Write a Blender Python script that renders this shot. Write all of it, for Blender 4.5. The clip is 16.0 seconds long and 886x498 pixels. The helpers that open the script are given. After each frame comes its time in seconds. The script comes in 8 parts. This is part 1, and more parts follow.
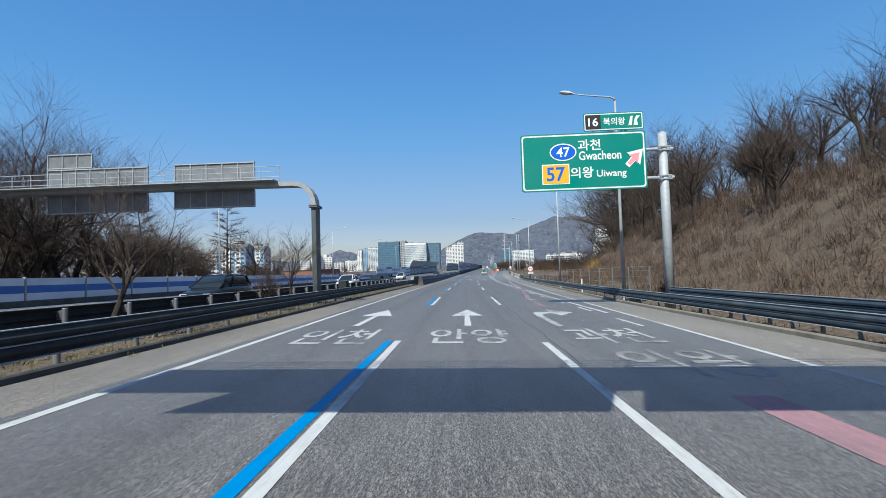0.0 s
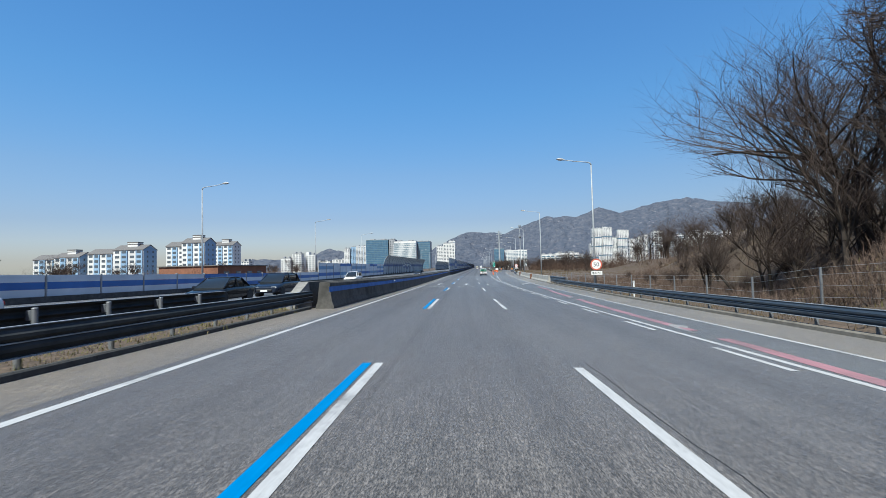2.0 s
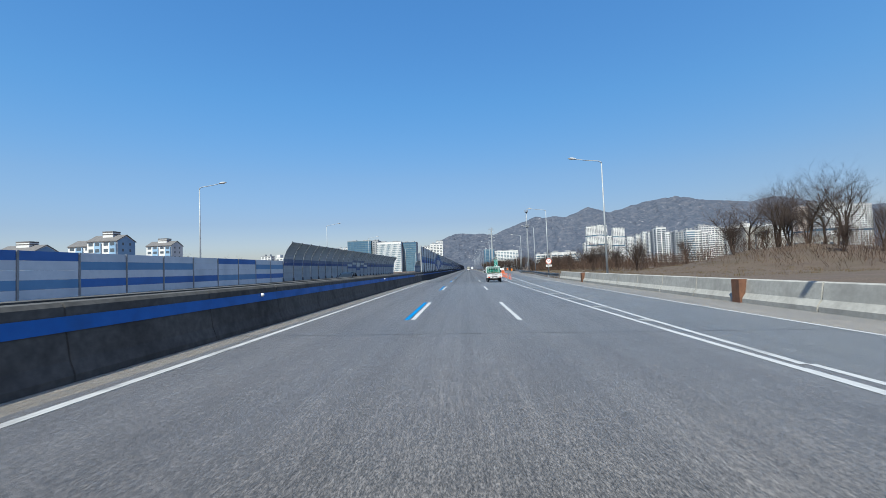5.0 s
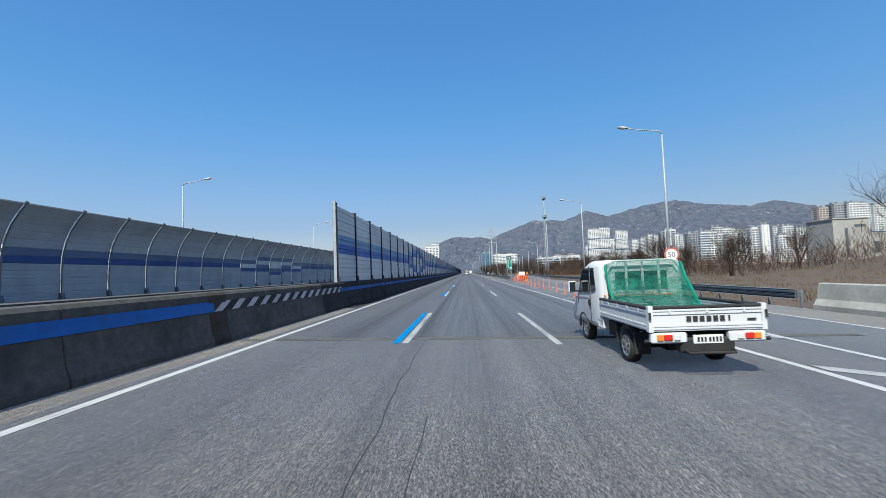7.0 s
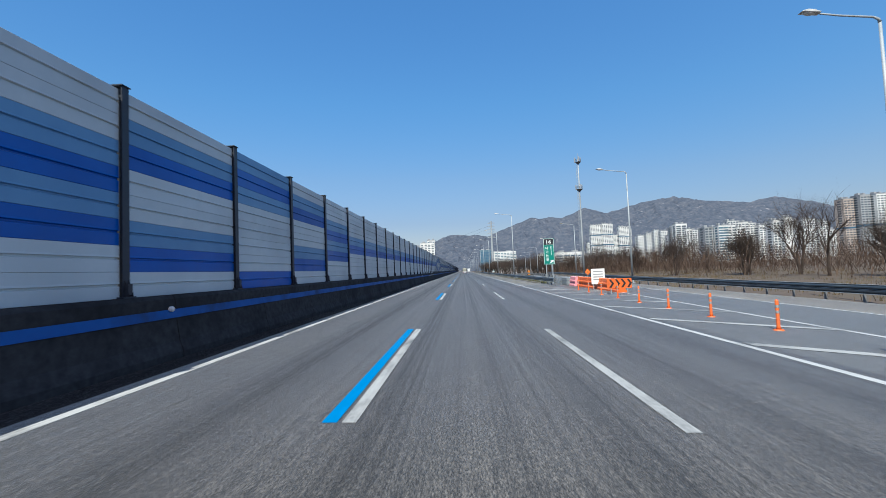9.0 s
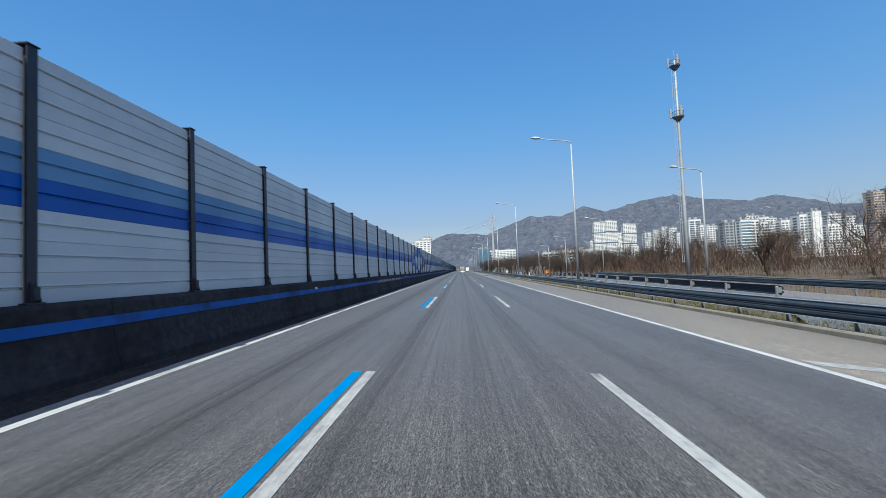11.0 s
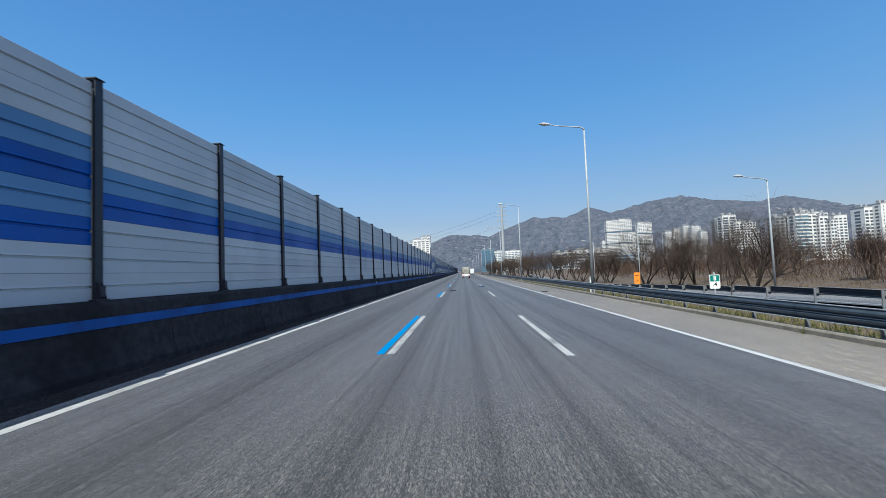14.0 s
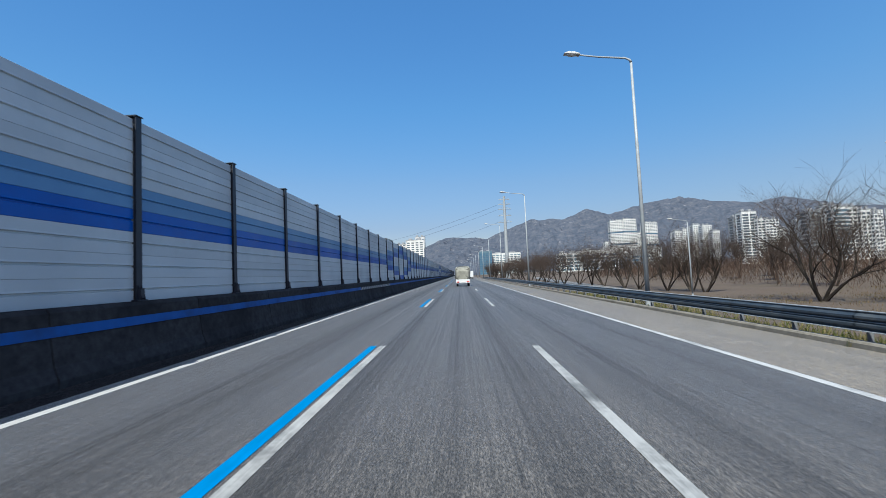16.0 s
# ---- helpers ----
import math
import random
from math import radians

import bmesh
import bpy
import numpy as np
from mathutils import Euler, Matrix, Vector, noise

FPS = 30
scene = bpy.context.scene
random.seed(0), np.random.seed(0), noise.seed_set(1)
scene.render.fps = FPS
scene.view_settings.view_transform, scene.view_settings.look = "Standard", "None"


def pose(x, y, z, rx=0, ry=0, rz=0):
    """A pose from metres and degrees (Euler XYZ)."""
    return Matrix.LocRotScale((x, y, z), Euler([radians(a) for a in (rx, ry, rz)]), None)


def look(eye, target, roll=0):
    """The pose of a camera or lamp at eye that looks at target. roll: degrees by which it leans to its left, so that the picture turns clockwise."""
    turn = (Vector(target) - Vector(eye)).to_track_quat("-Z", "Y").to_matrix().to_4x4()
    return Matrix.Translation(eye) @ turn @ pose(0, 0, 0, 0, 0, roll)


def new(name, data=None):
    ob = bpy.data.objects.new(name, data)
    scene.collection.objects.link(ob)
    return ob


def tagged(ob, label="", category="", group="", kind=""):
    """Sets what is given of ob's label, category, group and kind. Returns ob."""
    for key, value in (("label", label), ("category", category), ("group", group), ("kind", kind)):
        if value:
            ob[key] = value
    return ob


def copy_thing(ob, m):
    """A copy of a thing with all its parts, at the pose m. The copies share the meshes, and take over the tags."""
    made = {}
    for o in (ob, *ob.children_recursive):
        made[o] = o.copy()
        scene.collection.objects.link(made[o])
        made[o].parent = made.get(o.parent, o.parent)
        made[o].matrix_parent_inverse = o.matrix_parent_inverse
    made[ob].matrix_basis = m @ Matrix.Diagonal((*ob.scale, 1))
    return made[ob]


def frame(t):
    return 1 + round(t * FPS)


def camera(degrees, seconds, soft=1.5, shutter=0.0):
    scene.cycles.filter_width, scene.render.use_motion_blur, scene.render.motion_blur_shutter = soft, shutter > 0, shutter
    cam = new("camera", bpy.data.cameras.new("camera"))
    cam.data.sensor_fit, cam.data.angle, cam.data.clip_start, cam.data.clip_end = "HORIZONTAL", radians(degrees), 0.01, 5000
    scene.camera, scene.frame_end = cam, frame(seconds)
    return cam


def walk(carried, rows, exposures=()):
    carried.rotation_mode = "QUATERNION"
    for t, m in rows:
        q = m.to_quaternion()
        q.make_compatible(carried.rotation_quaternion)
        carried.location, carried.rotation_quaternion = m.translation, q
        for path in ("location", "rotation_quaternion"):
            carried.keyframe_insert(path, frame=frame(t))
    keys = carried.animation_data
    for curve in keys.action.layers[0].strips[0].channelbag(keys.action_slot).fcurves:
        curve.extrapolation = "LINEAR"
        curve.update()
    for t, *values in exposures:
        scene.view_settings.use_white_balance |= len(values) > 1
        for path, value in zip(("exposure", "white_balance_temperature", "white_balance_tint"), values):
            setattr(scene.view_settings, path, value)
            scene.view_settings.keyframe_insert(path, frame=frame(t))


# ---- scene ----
# The road bends right with a 2.4 km radius up to S_END, then runs straight along +Y.
# Places are given as l (metres right of the driven lane's middle), s (metres along the road), z.
KAPPA, S_END, FALL = 4.153e-4, 154.76, 0.021
LANE = 3.508


def heading(s):
    return KAPPA * max(0.0, S_END - s)


GRADE, GRADE_S0, GRADE_S1 = 0.0145, 70.0, 130.0


def grade(s):
    """Downhill slope of the road, which levels out between GRADE_S0 and GRADE_S1."""
    return GRADE * max(0.0, min(1.0, (GRADE_S1 - s) / (GRADE_S1 - GRADE_S0)))


def lift(s):
    """Height of the road over its level stretch."""
    if s >= GRADE_S1:
        return 0.0
    u = GRADE_S1 - max(s, GRADE_S0)
    return GRADE * (u * u / (2 * (GRADE_S1 - GRADE_S0)) + max(0.0, GRADE_S0 - s))


def rp(l, s, z=0.0):
    """World point of a place on the road; the carriageway falls 2 % to the right."""
    u = max(0.0, S_END - s)
    th = KAPPA * u
    return Vector((KAPPA * u * u / 2 + l * math.cos(th), s + l * math.sin(th) + KAPPA * KAPPA * u ** 3 / 6,
                   z + lift(s) - FALL * max(-30.0, min(30.0, l))))


def at(l, s, z=0.0, turn=0.0):
    p = rp(l, s, z)
    return pose(p.x, p.y, p.z, 0, 0, math.degrees(heading(s)) + turn)


cam = camera(90.0, 16.0, soft=0.55, shutter=0.05)
EYE = 1.639
PATH = [  # seconds, l, s, yaw, pitch, roll against the road
    (0.0, -0.17, 0.00, 2.11, 3.22, 0.63),
    (0.5, -0.19, 10.89, 2.30, 3.20, 0.94),
    (1.0, -0.27, 21.37, 2.22, 3.06, 0.44),
    (1.5, -0.32, 32.16, 2.13, 3.05, 0.20),
    (2.0, -0.24, 42.77, 2.03, 3.16, 0.25),
    (2.5, -0.18, 53.75, 1.90, 3.23, 0.92),
    (3.0, -0.16, 64.44, 1.88, 3.27, 0.83),
    (5.5, -0.09, 119.47, 2.37, 2.89, 1.10),
    (6.0, -0.12, 130.39, 2.78, 3.11, 1.11),
    (6.5, -0.18, 141.37, 2.87, 3.13, 1.21),
    (7.0, -0.28, 152.83, 2.85, 3.10, 0.93),
    (7.5, -0.39, 163.76, 2.93, 3.18, 0.85),
    (8.0, -0.45, 175.37, 2.96, 2.87, 1.11),
    (10.5, -0.33, 232.13, 2.05, 2.83, 0.96),
    (11.0, -0.22, 243.63, 2.28, 2.73, 1.22),
    (11.5, -0.21, 255.30, 2.18, 2.65, 0.97),
    (12.0, -0.14, 267.00, 2.31, 2.87, 1.31),
    (12.5, -0.20, 279.01, 2.18, 2.89, 1.24),
    (13.0, -0.25, 290.89, 2.24, 2.84, 0.95),
    (13.5, -0.20, 302.45, 2.53, 2.90, 1.16),
    (14.0, -0.23, 314.20, 2.57, 3.00, 1.10),
    (14.5, -0.23, 325.85, 2.64, 3.29, 1.10),
    (15.0, -0.13, 337.44, 2.15, 3.27, 0.89),
    (15.5, 0.18, 349.12, 1.81, 3.24, 0.53),
    (16.0, 0.14, 360.42, 2.20, 3.39, 1.41),
]
path_rows = []
for t, l, s, yaw, pitch, roll in PATH:
    p = rp(l, s, EYE)
    path_rows.append((t, pose(p.x, p.y, p.z, 90 + pitch - math.degrees(grade(s)), roll + math.degrees(FALL), yaw + math.degrees(heading(s)))))
walk(cam, path_rows, exposures=[(0.0, 0.72, 5550, 0), (16.0, 0.72, 5550, 0)])

# ---- daylight ----
SUN_WAY = Vector((0.24, 0.74, -1.0)).normalized()
world = bpy.data.worlds.new("sky")
scene.world = world
world.use_nodes = True
nt = world.node_tree
sky = nt.nodes.new("ShaderNodeTexSky")
sky.sky_type = "NISHITA"
sky.sun_disc = False
sky.sun_elevation = math.asin(-SUN_WAY.z)
sky.sun_rotation = radians(162)
sky.altitude = 50
sky.air_density, sky.dust_density, sky.ozone_density = (1.0, 1.3, 2.0)
back = nt.nodes["Background"]
soften = nt.nodes.new("ShaderNodeGamma")
soften.inputs[1].default_value = 0.68
richer = nt.nodes.new("ShaderNodeHueSaturation")
richer.inputs["Saturation"].default_value = 1.55
richer.inputs["Hue"].default_value = 0.506
richer.inputs["Value"].default_value = 1.32
nt.links.new(sky.outputs[0], soften.inputs[0])
nt.links.new(soften.outputs[0], richer.inputs["Color"])
haze_level = nt.nodes.new("ShaderNodeRGBToBW")
haze_scale = nt.nodes.new("ShaderNodeMath")
haze_scale.operation = "MULTIPLY"
haze_scale.inputs[1].default_value = 0.25
haze = nt.nodes.new("ShaderNodeValToRGB")
for position, tone in ((0.41, (0.97, 0.98, 0.95)), (0.62, (0.97, 0.83, 0.79))):
    haze.color_ramp.elements.new(position).color = (*tone, 1)
haze.color_ramp.elements[0].position, haze.color_ramp.elements[0].color = 0.31, (1, 1, 1, 1)
haze.color_ramp.elements[-1].position, haze.color_ramp.elements[-1].color = 0.88, (0.8, 0.67, 0.69, 1)
hazy = nt.nodes.new("ShaderNodeMix")
hazy.data_type, hazy.blend_type = "RGBA", "MULTIPLY"
hazy.inputs[0].default_value = 1.0
nt.links.new(richer.outputs[0], haze_level.inputs[0])
nt.links.new(haze_level.outputs[0], haze_scale.inputs[0])
nt.links.new(haze_scale.outputs[0], haze.inputs[0])
nt.links.new(richer.outputs[0], hazy.inputs[6])
nt.links.new(haze.outputs[0], hazy.inputs[7])
nt.links.new(hazy.outputs[2], back.inputs[0])
back.inputs[1].default_value = 0.123
sun_data = bpy.data.lights.new("sun", "SUN")
sun_data.energy = 5.0
sun_data.angle = radians(0.55)
sun_data.color = (1.0, 0.88, 0.72)
sun = new("sun", sun_data)
sun.matrix_world = look((0, 0, 60), Vector((0, 0, 60)) + SUN_WAY)


# ---- materials ----
def nodes_of(name):
    m = bpy.data.materials.new(name)
    m.use_nodes = True
    return m, m.node_tree.nodes, m.node_tree.links, m.node_tree.nodes["Principled BSDF"]


def noise_node(N, L, vec, scale, detail=4.0, rough=0.6, stretch=None):
    n = N.new("ShaderNodeTexNoise")
    n.inputs["Scale"].default_value = scale
    n.inputs["Detail"].default_value = detail
    n.inputs["Roughness"].default_value = rough
    if stretch:
        mp = N.new("ShaderNodeMapping")
        mp.inputs["Scale"].default_value = stretch
        L.new(vec, mp.inputs["Vector"])
        vec = mp.outputs[0]
    L.new(vec, n.inputs["Vector"])
    return n.outputs["Fac"]


def ramp_node(N, L, fac, stops):
    r = N.new("ShaderNodeValToRGB")
    els = r.color_ramp.elements
    els[0].position, els[1].position = stops[0][0], stops[-1][0]
    for k, (p, c) in enumerate(stops):
        e = els[0] if k == 0 else els[len(els) - 1] if k == len(stops) - 1 else els.new(p)
        e.color = (*c, 1) if len(c) == 3 else c
    L.new(fac, r.inputs[0])
    return r.outputs[0]


def mix_node(N, L, fac, a, b, mode="MIX"):
    m = N.new("ShaderNodeMix")
    m.data_type = "RGBA"
    m.blend_type = mode
    for sock, val in ((m.inputs[0], fac), (m.inputs[6], a), (m.inputs[7], b)):
        if isinstance(val, (int, float)):
            sock.default_value = val
        elif isinstance(val, tuple):
            sock.default_value = (*val, 1) if len(val) == 3 else val
        else:
            L.new(val, sock)
    return m.outputs[2]


def bump_node(N, L, bsdf, height, strength=0.3, distance=0.02):
    b = N.new("ShaderNodeBump")
    b.inputs["Strength"].default_value = strength
    b.inputs["Distance"].default_value = distance
    L.new(height, b.inputs["Height"])
    L.new(b.outputs[0], bsdf.inputs["Normal"])


def surface(name, a, b, scale, rough=0.7, metal=0.0, stain=None, stain_scale=0.6, bump=0.0, stretch=None, vary=0.0, spec=0.5):
    """Two colours mixed by fine grain, with larger stains, relief and a shift from piece to piece."""
    m, N, L, p = nodes_of(name)
    vec = N.new("ShaderNodeNewGeometry").outputs["Position"]
    fine = noise_node(N, L, vec, scale, 5.0, 0.65, stretch)
    col = ramp_node(N, L, fine, [(0.3, a), (0.7, b)])
    big = noise_node(N, L, vec, stain_scale, 4.0, 0.6, stretch)
    if stain:
        col = mix_node(N, L, ramp_node(N, L, big, [(0.48, (0, 0, 0)), (0.7, (0.75, 0.75, 0.75))]), col, stain)
    if vary:
        info = N.new("ShaderNodeObjectInfo").outputs["Random"]
        col = mix_node(N, L, 1.0, col, ramp_node(N, L, info, [(0, (1 - vary,) * 3), (1, (1 + vary,) * 3)]), "MULTIPLY")
    L.new(col, p.inputs["Base Color"])
    p.inputs["Metallic"].default_value = metal
    p.inputs["Specular IOR Level"].default_value = spec
    lo, hi = max(0.03, rough - 0.1), min(1.0, rough + 0.1)
    L.new(ramp_node(N, L, big, [(0.3, (lo,) * 3), (0.7, (hi,) * 3)]), p.inputs["Roughness"])
    if bump:
        bump_node(N, L, p, fine, bump, 0.01)
    return m


def glass_like(name, tint, rough=0.05, metal=0.0):
    m, N, L, p = nodes_of(name)
    vec = N.new("ShaderNodeNewGeometry").outputs["Position"]
    col = ramp_node(N, L, noise_node(N, L, vec, 0.15, 2.0), [(0.3, tint), (0.7, tuple(c * 1.35 for c in tint))])
    L.new(col, p.inputs["Base Color"])
    p.inputs["Roughness"].default_value = rough
    p.inputs["Metallic"].default_value = metal
    p.inputs["Specular IOR Level"].default_value = 0.8
    return m


def asphalt(name, dark, light, patch, tracks=0.5, grit=70, paths=0.0, dust=1.0, gloss=0.55):
    """Asphalt: bright chips and dark pits, lengthwise wear, wheel paths, patches; the UV map holds (l, s) in metres."""
    m, N, L, p = nodes_of(name)
    uv = N.new("ShaderNodeUVMap").outputs[0]
    vor = N.new("ShaderNodeTexVoronoi")
    vor.inputs["Scale"].default_value = grit
    L.new(uv, vor.inputs["Vector"])
    grain = ramp_node(N, L, noise_node(N, L, uv, grit * 0.6, 3.0, 0.8), [(0.4, tuple(c * 0.2 for c in dark)), (0.5, tuple(c * 0.85 for c in dark)), (0.62, light)])
    chips = ramp_node(N, L, vor.outputs["Color"], [(0.55, (0, 0, 0)), (0.8, (0.85, 0.85, 0.85))])
    col = mix_node(N, L, chips, grain, tuple(min(1, c * 1.9) for c in light))
    wear = noise_node(N, L, uv, 1.0, 7.0, 0.68, (1.6, 0.035, 1))
    col = mix_node(N, L, tracks, col, ramp_node(N, L, wear, [(0.34, (0.5, 0.5, 0.51)), (0.62, (1.25, 1.24, 1.22))]), "MULTIPLY")
    big = noise_node(N, L, uv, 0.35, 5.0, 0.65, (1, 0.3, 1))
    col = mix_node(N, L, 0.7, col, ramp_node(N, L, big, [(0.35, (0.74, 0.74, 0.76)), (0.65, (1.18, 1.17, 1.15))]), "MULTIPLY")
    drag = noise_node(N, L, uv, 1.0, 4.0, 0.75, (26, 1.6, 1))
    col = mix_node(N, L, 0.6, col, ramp_node(N, L, drag, [(0.36, (0.42, 0.42, 0.43)), (0.64, (1.4, 1.39, 1.37))]), "MULTIPLY")
    film = None
    if paths:
        # dark rubber tracks at their places across the carriageway, broken up lengthwise
        split = N.new("ShaderNodeSeparateXYZ")
        L.new(uv, split.inputs[0])
        across = N.new("ShaderNodeMapRange")
        across.inputs["From Min"].default_value, across.inputs["From Max"].default_value = -6.0, 6.0
        L.new(split.outputs[0], across.inputs["Value"])
        stops = []
        for l, w, k in ((-3.4, 0.75, 0.46), (-1.45, 0.42, 0.42), (0.0, 0.2, 0.72), (1.05, 0.5, 0.6), (2.75, 0.45, 0.7), (4.3, 0.5, 0.75)):
            stops += [((l - w + 6) / 12, (1.06, 1.06, 1.05)), ((l + 6) / 12, (k, k, k * 1.02)), ((l + w + 6) / 12, (1.06, 1.06, 1.05))]
        wheel = ramp_node(N, L, across.outputs[0], stops)
        rubber = noise_node(N, L, uv, 1.0, 6.0, 0.7, (7, 0.02, 1))
        film = mix_node(N, L, ramp_node(N, L, rubber, [(0.35, (0.25, 0.25, 0.25)), (0.62, (1, 1, 1))]), (1, 1, 1), wheel)
        film = mix_node(N, L, paths, (1, 1, 1), film)
        hair = noise_node(N, L, uv, 1.0, 5.0, 0.8, (13, 0.014, 1))
        film = mix_node(N, L, paths, film, ramp_node(N, L, hair, [(0.36, (0.68, 0.68, 0.69)), (0.5, (1, 1, 1)), (0.66, (1.16, 1.15, 1.13))]), "MULTIPLY")
        col = mix_node(N, L, 1.0, col, film, "MULTIPLY")
    seams = noise_node(N, L, uv, 2.2, 8.0, 0.85, (1, 0.35, 1))
    col = mix_node(N, L, ramp_node(N, L, seams, [(0.64, (0, 0, 0)), (0.78, (0.6, 0.6, 0.6))]), col, patch)
    L.new(col, p.inputs["Base Color"])
    p.inputs["Roughness"].default_value = 0.7
    p.inputs["Diffuse Roughness"].default_value = 1.0
    p.inputs["Specular IOR Level"].default_value = gloss
    p.inputs["Sheen Weight"].default_value = dust
    if film is not None:
        L.new(mix_node(N, L, 1.0, film, (dust, dust, dust), "MULTIPLY"), p.inputs["Sheen Weight"])
    p.inputs["Sheen Tint"].default_value = (1.0, 0.95, 0.88, 1)
    p.inputs["Sheen Roughness"].default_value = 0.26
    bump_node(N, L, p, vor.outputs["Distance"], 0.6, 0.008)
    return m


def paint(name, colour, worn, wear=0.5):
    """Road paint, worn through to the asphalt in flecks and cracks."""
    m, N, L, p = nodes_of(name)
    vec = N.new("ShaderNodeNewGeometry").outputs["Position"]
    f = mix_node(N, L, 0.45, noise_node(N, L, vec, 9.0, 7.0, 0.8), noise_node(N, L, vec, 16.0, 5.0, 0.8, (1, 0.05, 1)))
    g = noise_node(N, L, vec, 0.5, 3.0, 0.6)
    tone = ramp_node(N, L, noise_node(N, L, vec, 14.0, 6.0, 0.75, (1, 0.12, 1)), [(0.3, tuple(c * 0.72 for c in colour)), (0.7, colour)])
    mask = ramp_node(N, L, mix_node(N, L, 0.5, f, g), [(0.62 - 0.14 * wear, (0, 0, 0)), (0.72 - 0.08 * wear, (1, 1, 1))])
    L.new(mix_node(N, L, mask, tone, worn), p.inputs["Base Color"])
    p.inputs["Roughness"].default_value = 0.6
    return m


M = {}
M["asphalt"] = asphalt("asphalt", (0.0288, 0.0277, 0.0289), (0.0979, 0.0911, 0.0882), (0.0288, 0.0277, 0.0294), 0.4, 80, 0.4)
M["asphalt_dark"] = asphalt("dark_asphalt", (0.0146, 0.0139, 0.0146), (0.0639, 0.0596, 0.0576), (0.018, 0.0173, 0.0183), 0.45, 80, 1.0)
# Shoulder asphalt beside the barrier, with the barrier's shade put into its colour.
M["shoulder_grimy"] = asphalt("shaded_shoulder_asphalt", (0.0151, 0.0151, 0.0164), (0.0504, 0.0491, 0.0479), (0.0151, 0.0151, 0.0151), 0.5, dust=0.0, gloss=0.05)
M["asphalt_old"] = asphalt("old_asphalt", (0.0416, 0.0416, 0.0426), (0.1, 0.098, 0.095), (0.037, 0.037, 0.037), 0.3)
M["shoulder"] = asphalt("shoulder_asphalt", (0.104, 0.0874, 0.066), (0.196, 0.168, 0.129), (0.0795, 0.0672, 0.0527), 0.35)
M["tar"] = surface("bitumen_seal", (0.0216, 0.0216, 0.0236), (0.054, 0.054, 0.0567), 14.0, 0.7, bump=0.3, spec=0.2)
M["patch"] = asphalt("patched_asphalt", (0.0315, 0.0324, 0.0342), (0.072, 0.072, 0.072), (0.027, 0.027, 0.027), 0.5)
M["white_paint"] = paint("white_road_paint", (0.435, 0.435, 0.435), (0.118, 0.118, 0.118), 0.8)
M["worn_paint"] = paint("worn_white_road_paint", (0.366, 0.366, 0.359), (0.0634, 0.0634, 0.0634), 1.05)
M["ghost_paint"] = paint("half_gone_road_paint", (0.3, 0.29, 0.285), (0.095, 0.095, 0.095), 1.35)
M["blue_paint"] = paint("blue_road_paint", (0.0, 0.164, 0.4264), (0.0164, 0.0984, 0.246), 0.1)
M["pink_paint"] = paint("pink_road_paint", (0.3444, 0.1804, 0.205), (0.1394, 0.1066, 0.1107), 1.3)
M["pink_faint"] = paint("faint_pink_road_paint", (0.246, 0.1558, 0.1681), (0.0902, 0.082, 0.082), 1.6)
M["concrete"] = surface("concrete", (0.065, 0.0631, 0.06), (0.112, 0.108, 0.1), 6.0, 0.85, stain=(0.0355, 0.0344, 0.0327), stain_scale=0.7, bump=0.3, spec=0.15)
# Darker wall concrete beyond s = 168: grime plus barrier shade, both in colour.
M["concrete_shaded"] = surface("shaded_grimy_concrete", (0.0279, 0.0279, 0.0301), (0.058, 0.058, 0.059), 6.0, 0.9, stain=(0.0196, 0.0196, 0.0209), stain_scale=0.5, bump=0.3, spec=0.08)
M["concrete_light"] = surface("light_concrete", (0.2706, 0.2624, 0.2378), (0.3772, 0.3608, 0.328), 5.0, 0.85, stain=(0.1968, 0.1886, 0.1722), stain_scale=0.5, bump=0.3)
M["kerb"] = surface("kerb_concrete", (0.157, 0.141, 0.115), (0.223, 0.203, 0.171), 8.0, 0.9, stain=(0.0918, 0.0853, 0.0722), stain_scale=1.2, bump=0.3)
M["wall_blue"] = surface("blue_wall_paint", (0.00722, 0.0882, 0.36), (0.0115, 0.114, 0.426), 3.0, 0.6, stain=(0.0216, 0.0726, 0.208), stain_scale=1.1)
# Dimmer copy of the wall blue, its tone lowered for the barrier's shade.
M["wall_blue_dull"] = surface("shaded_blue_wall_paint", (0.0049, 0.0697, 0.2952), (0.0082, 0.0902, 0.3526), 3.0, 0.7, stain=(0.0164, 0.0328, 0.082), stain_scale=0.9)
M["wall_black"] = surface("black_wall_paint", (0.00441, 0.00441, 0.00517), (0.0111, 0.0111, 0.0111), 4.0, 0.7)
M["wall_white"] = surface("white_wall_paint", (0.41, 0.41, 0.41), (0.5412, 0.5412, 0.5412), 4.0, 0.7, stain=(0.246, 0.246, 0.246), stain_scale=1.6)
M["panel_grey"] = surface("light_grey_panel", (0.491, 0.533, 0.542), (0.565, 0.607, 0.612), 2.0, 0.45, stain=(0.426, 0.463, 0.473), stain_scale=0.5, vary=0.06)
M["panel_slate"] = surface("slate_grey_panel", (0.294, 0.328, 0.356), (0.367, 0.401, 0.429), 2.0, 0.5, stain=(0.249, 0.277, 0.305), stain_scale=0.5, vary=0.07)
M["panel_slate_blue"] = surface("slate_blue_panel", (0.085, 0.125, 0.23), (0.11, 0.155, 0.27), 2.0, 0.5, stain=(0.07, 0.105, 0.19), stain_scale=0.5, vary=0.07)
M["panel_navy"] = surface("dull_navy_panel", (0.02, 0.055, 0.2), (0.028, 0.07, 0.24), 2.0, 0.5, stain=(0.018, 0.045, 0.16), stain_scale=0.5, vary=0.07)
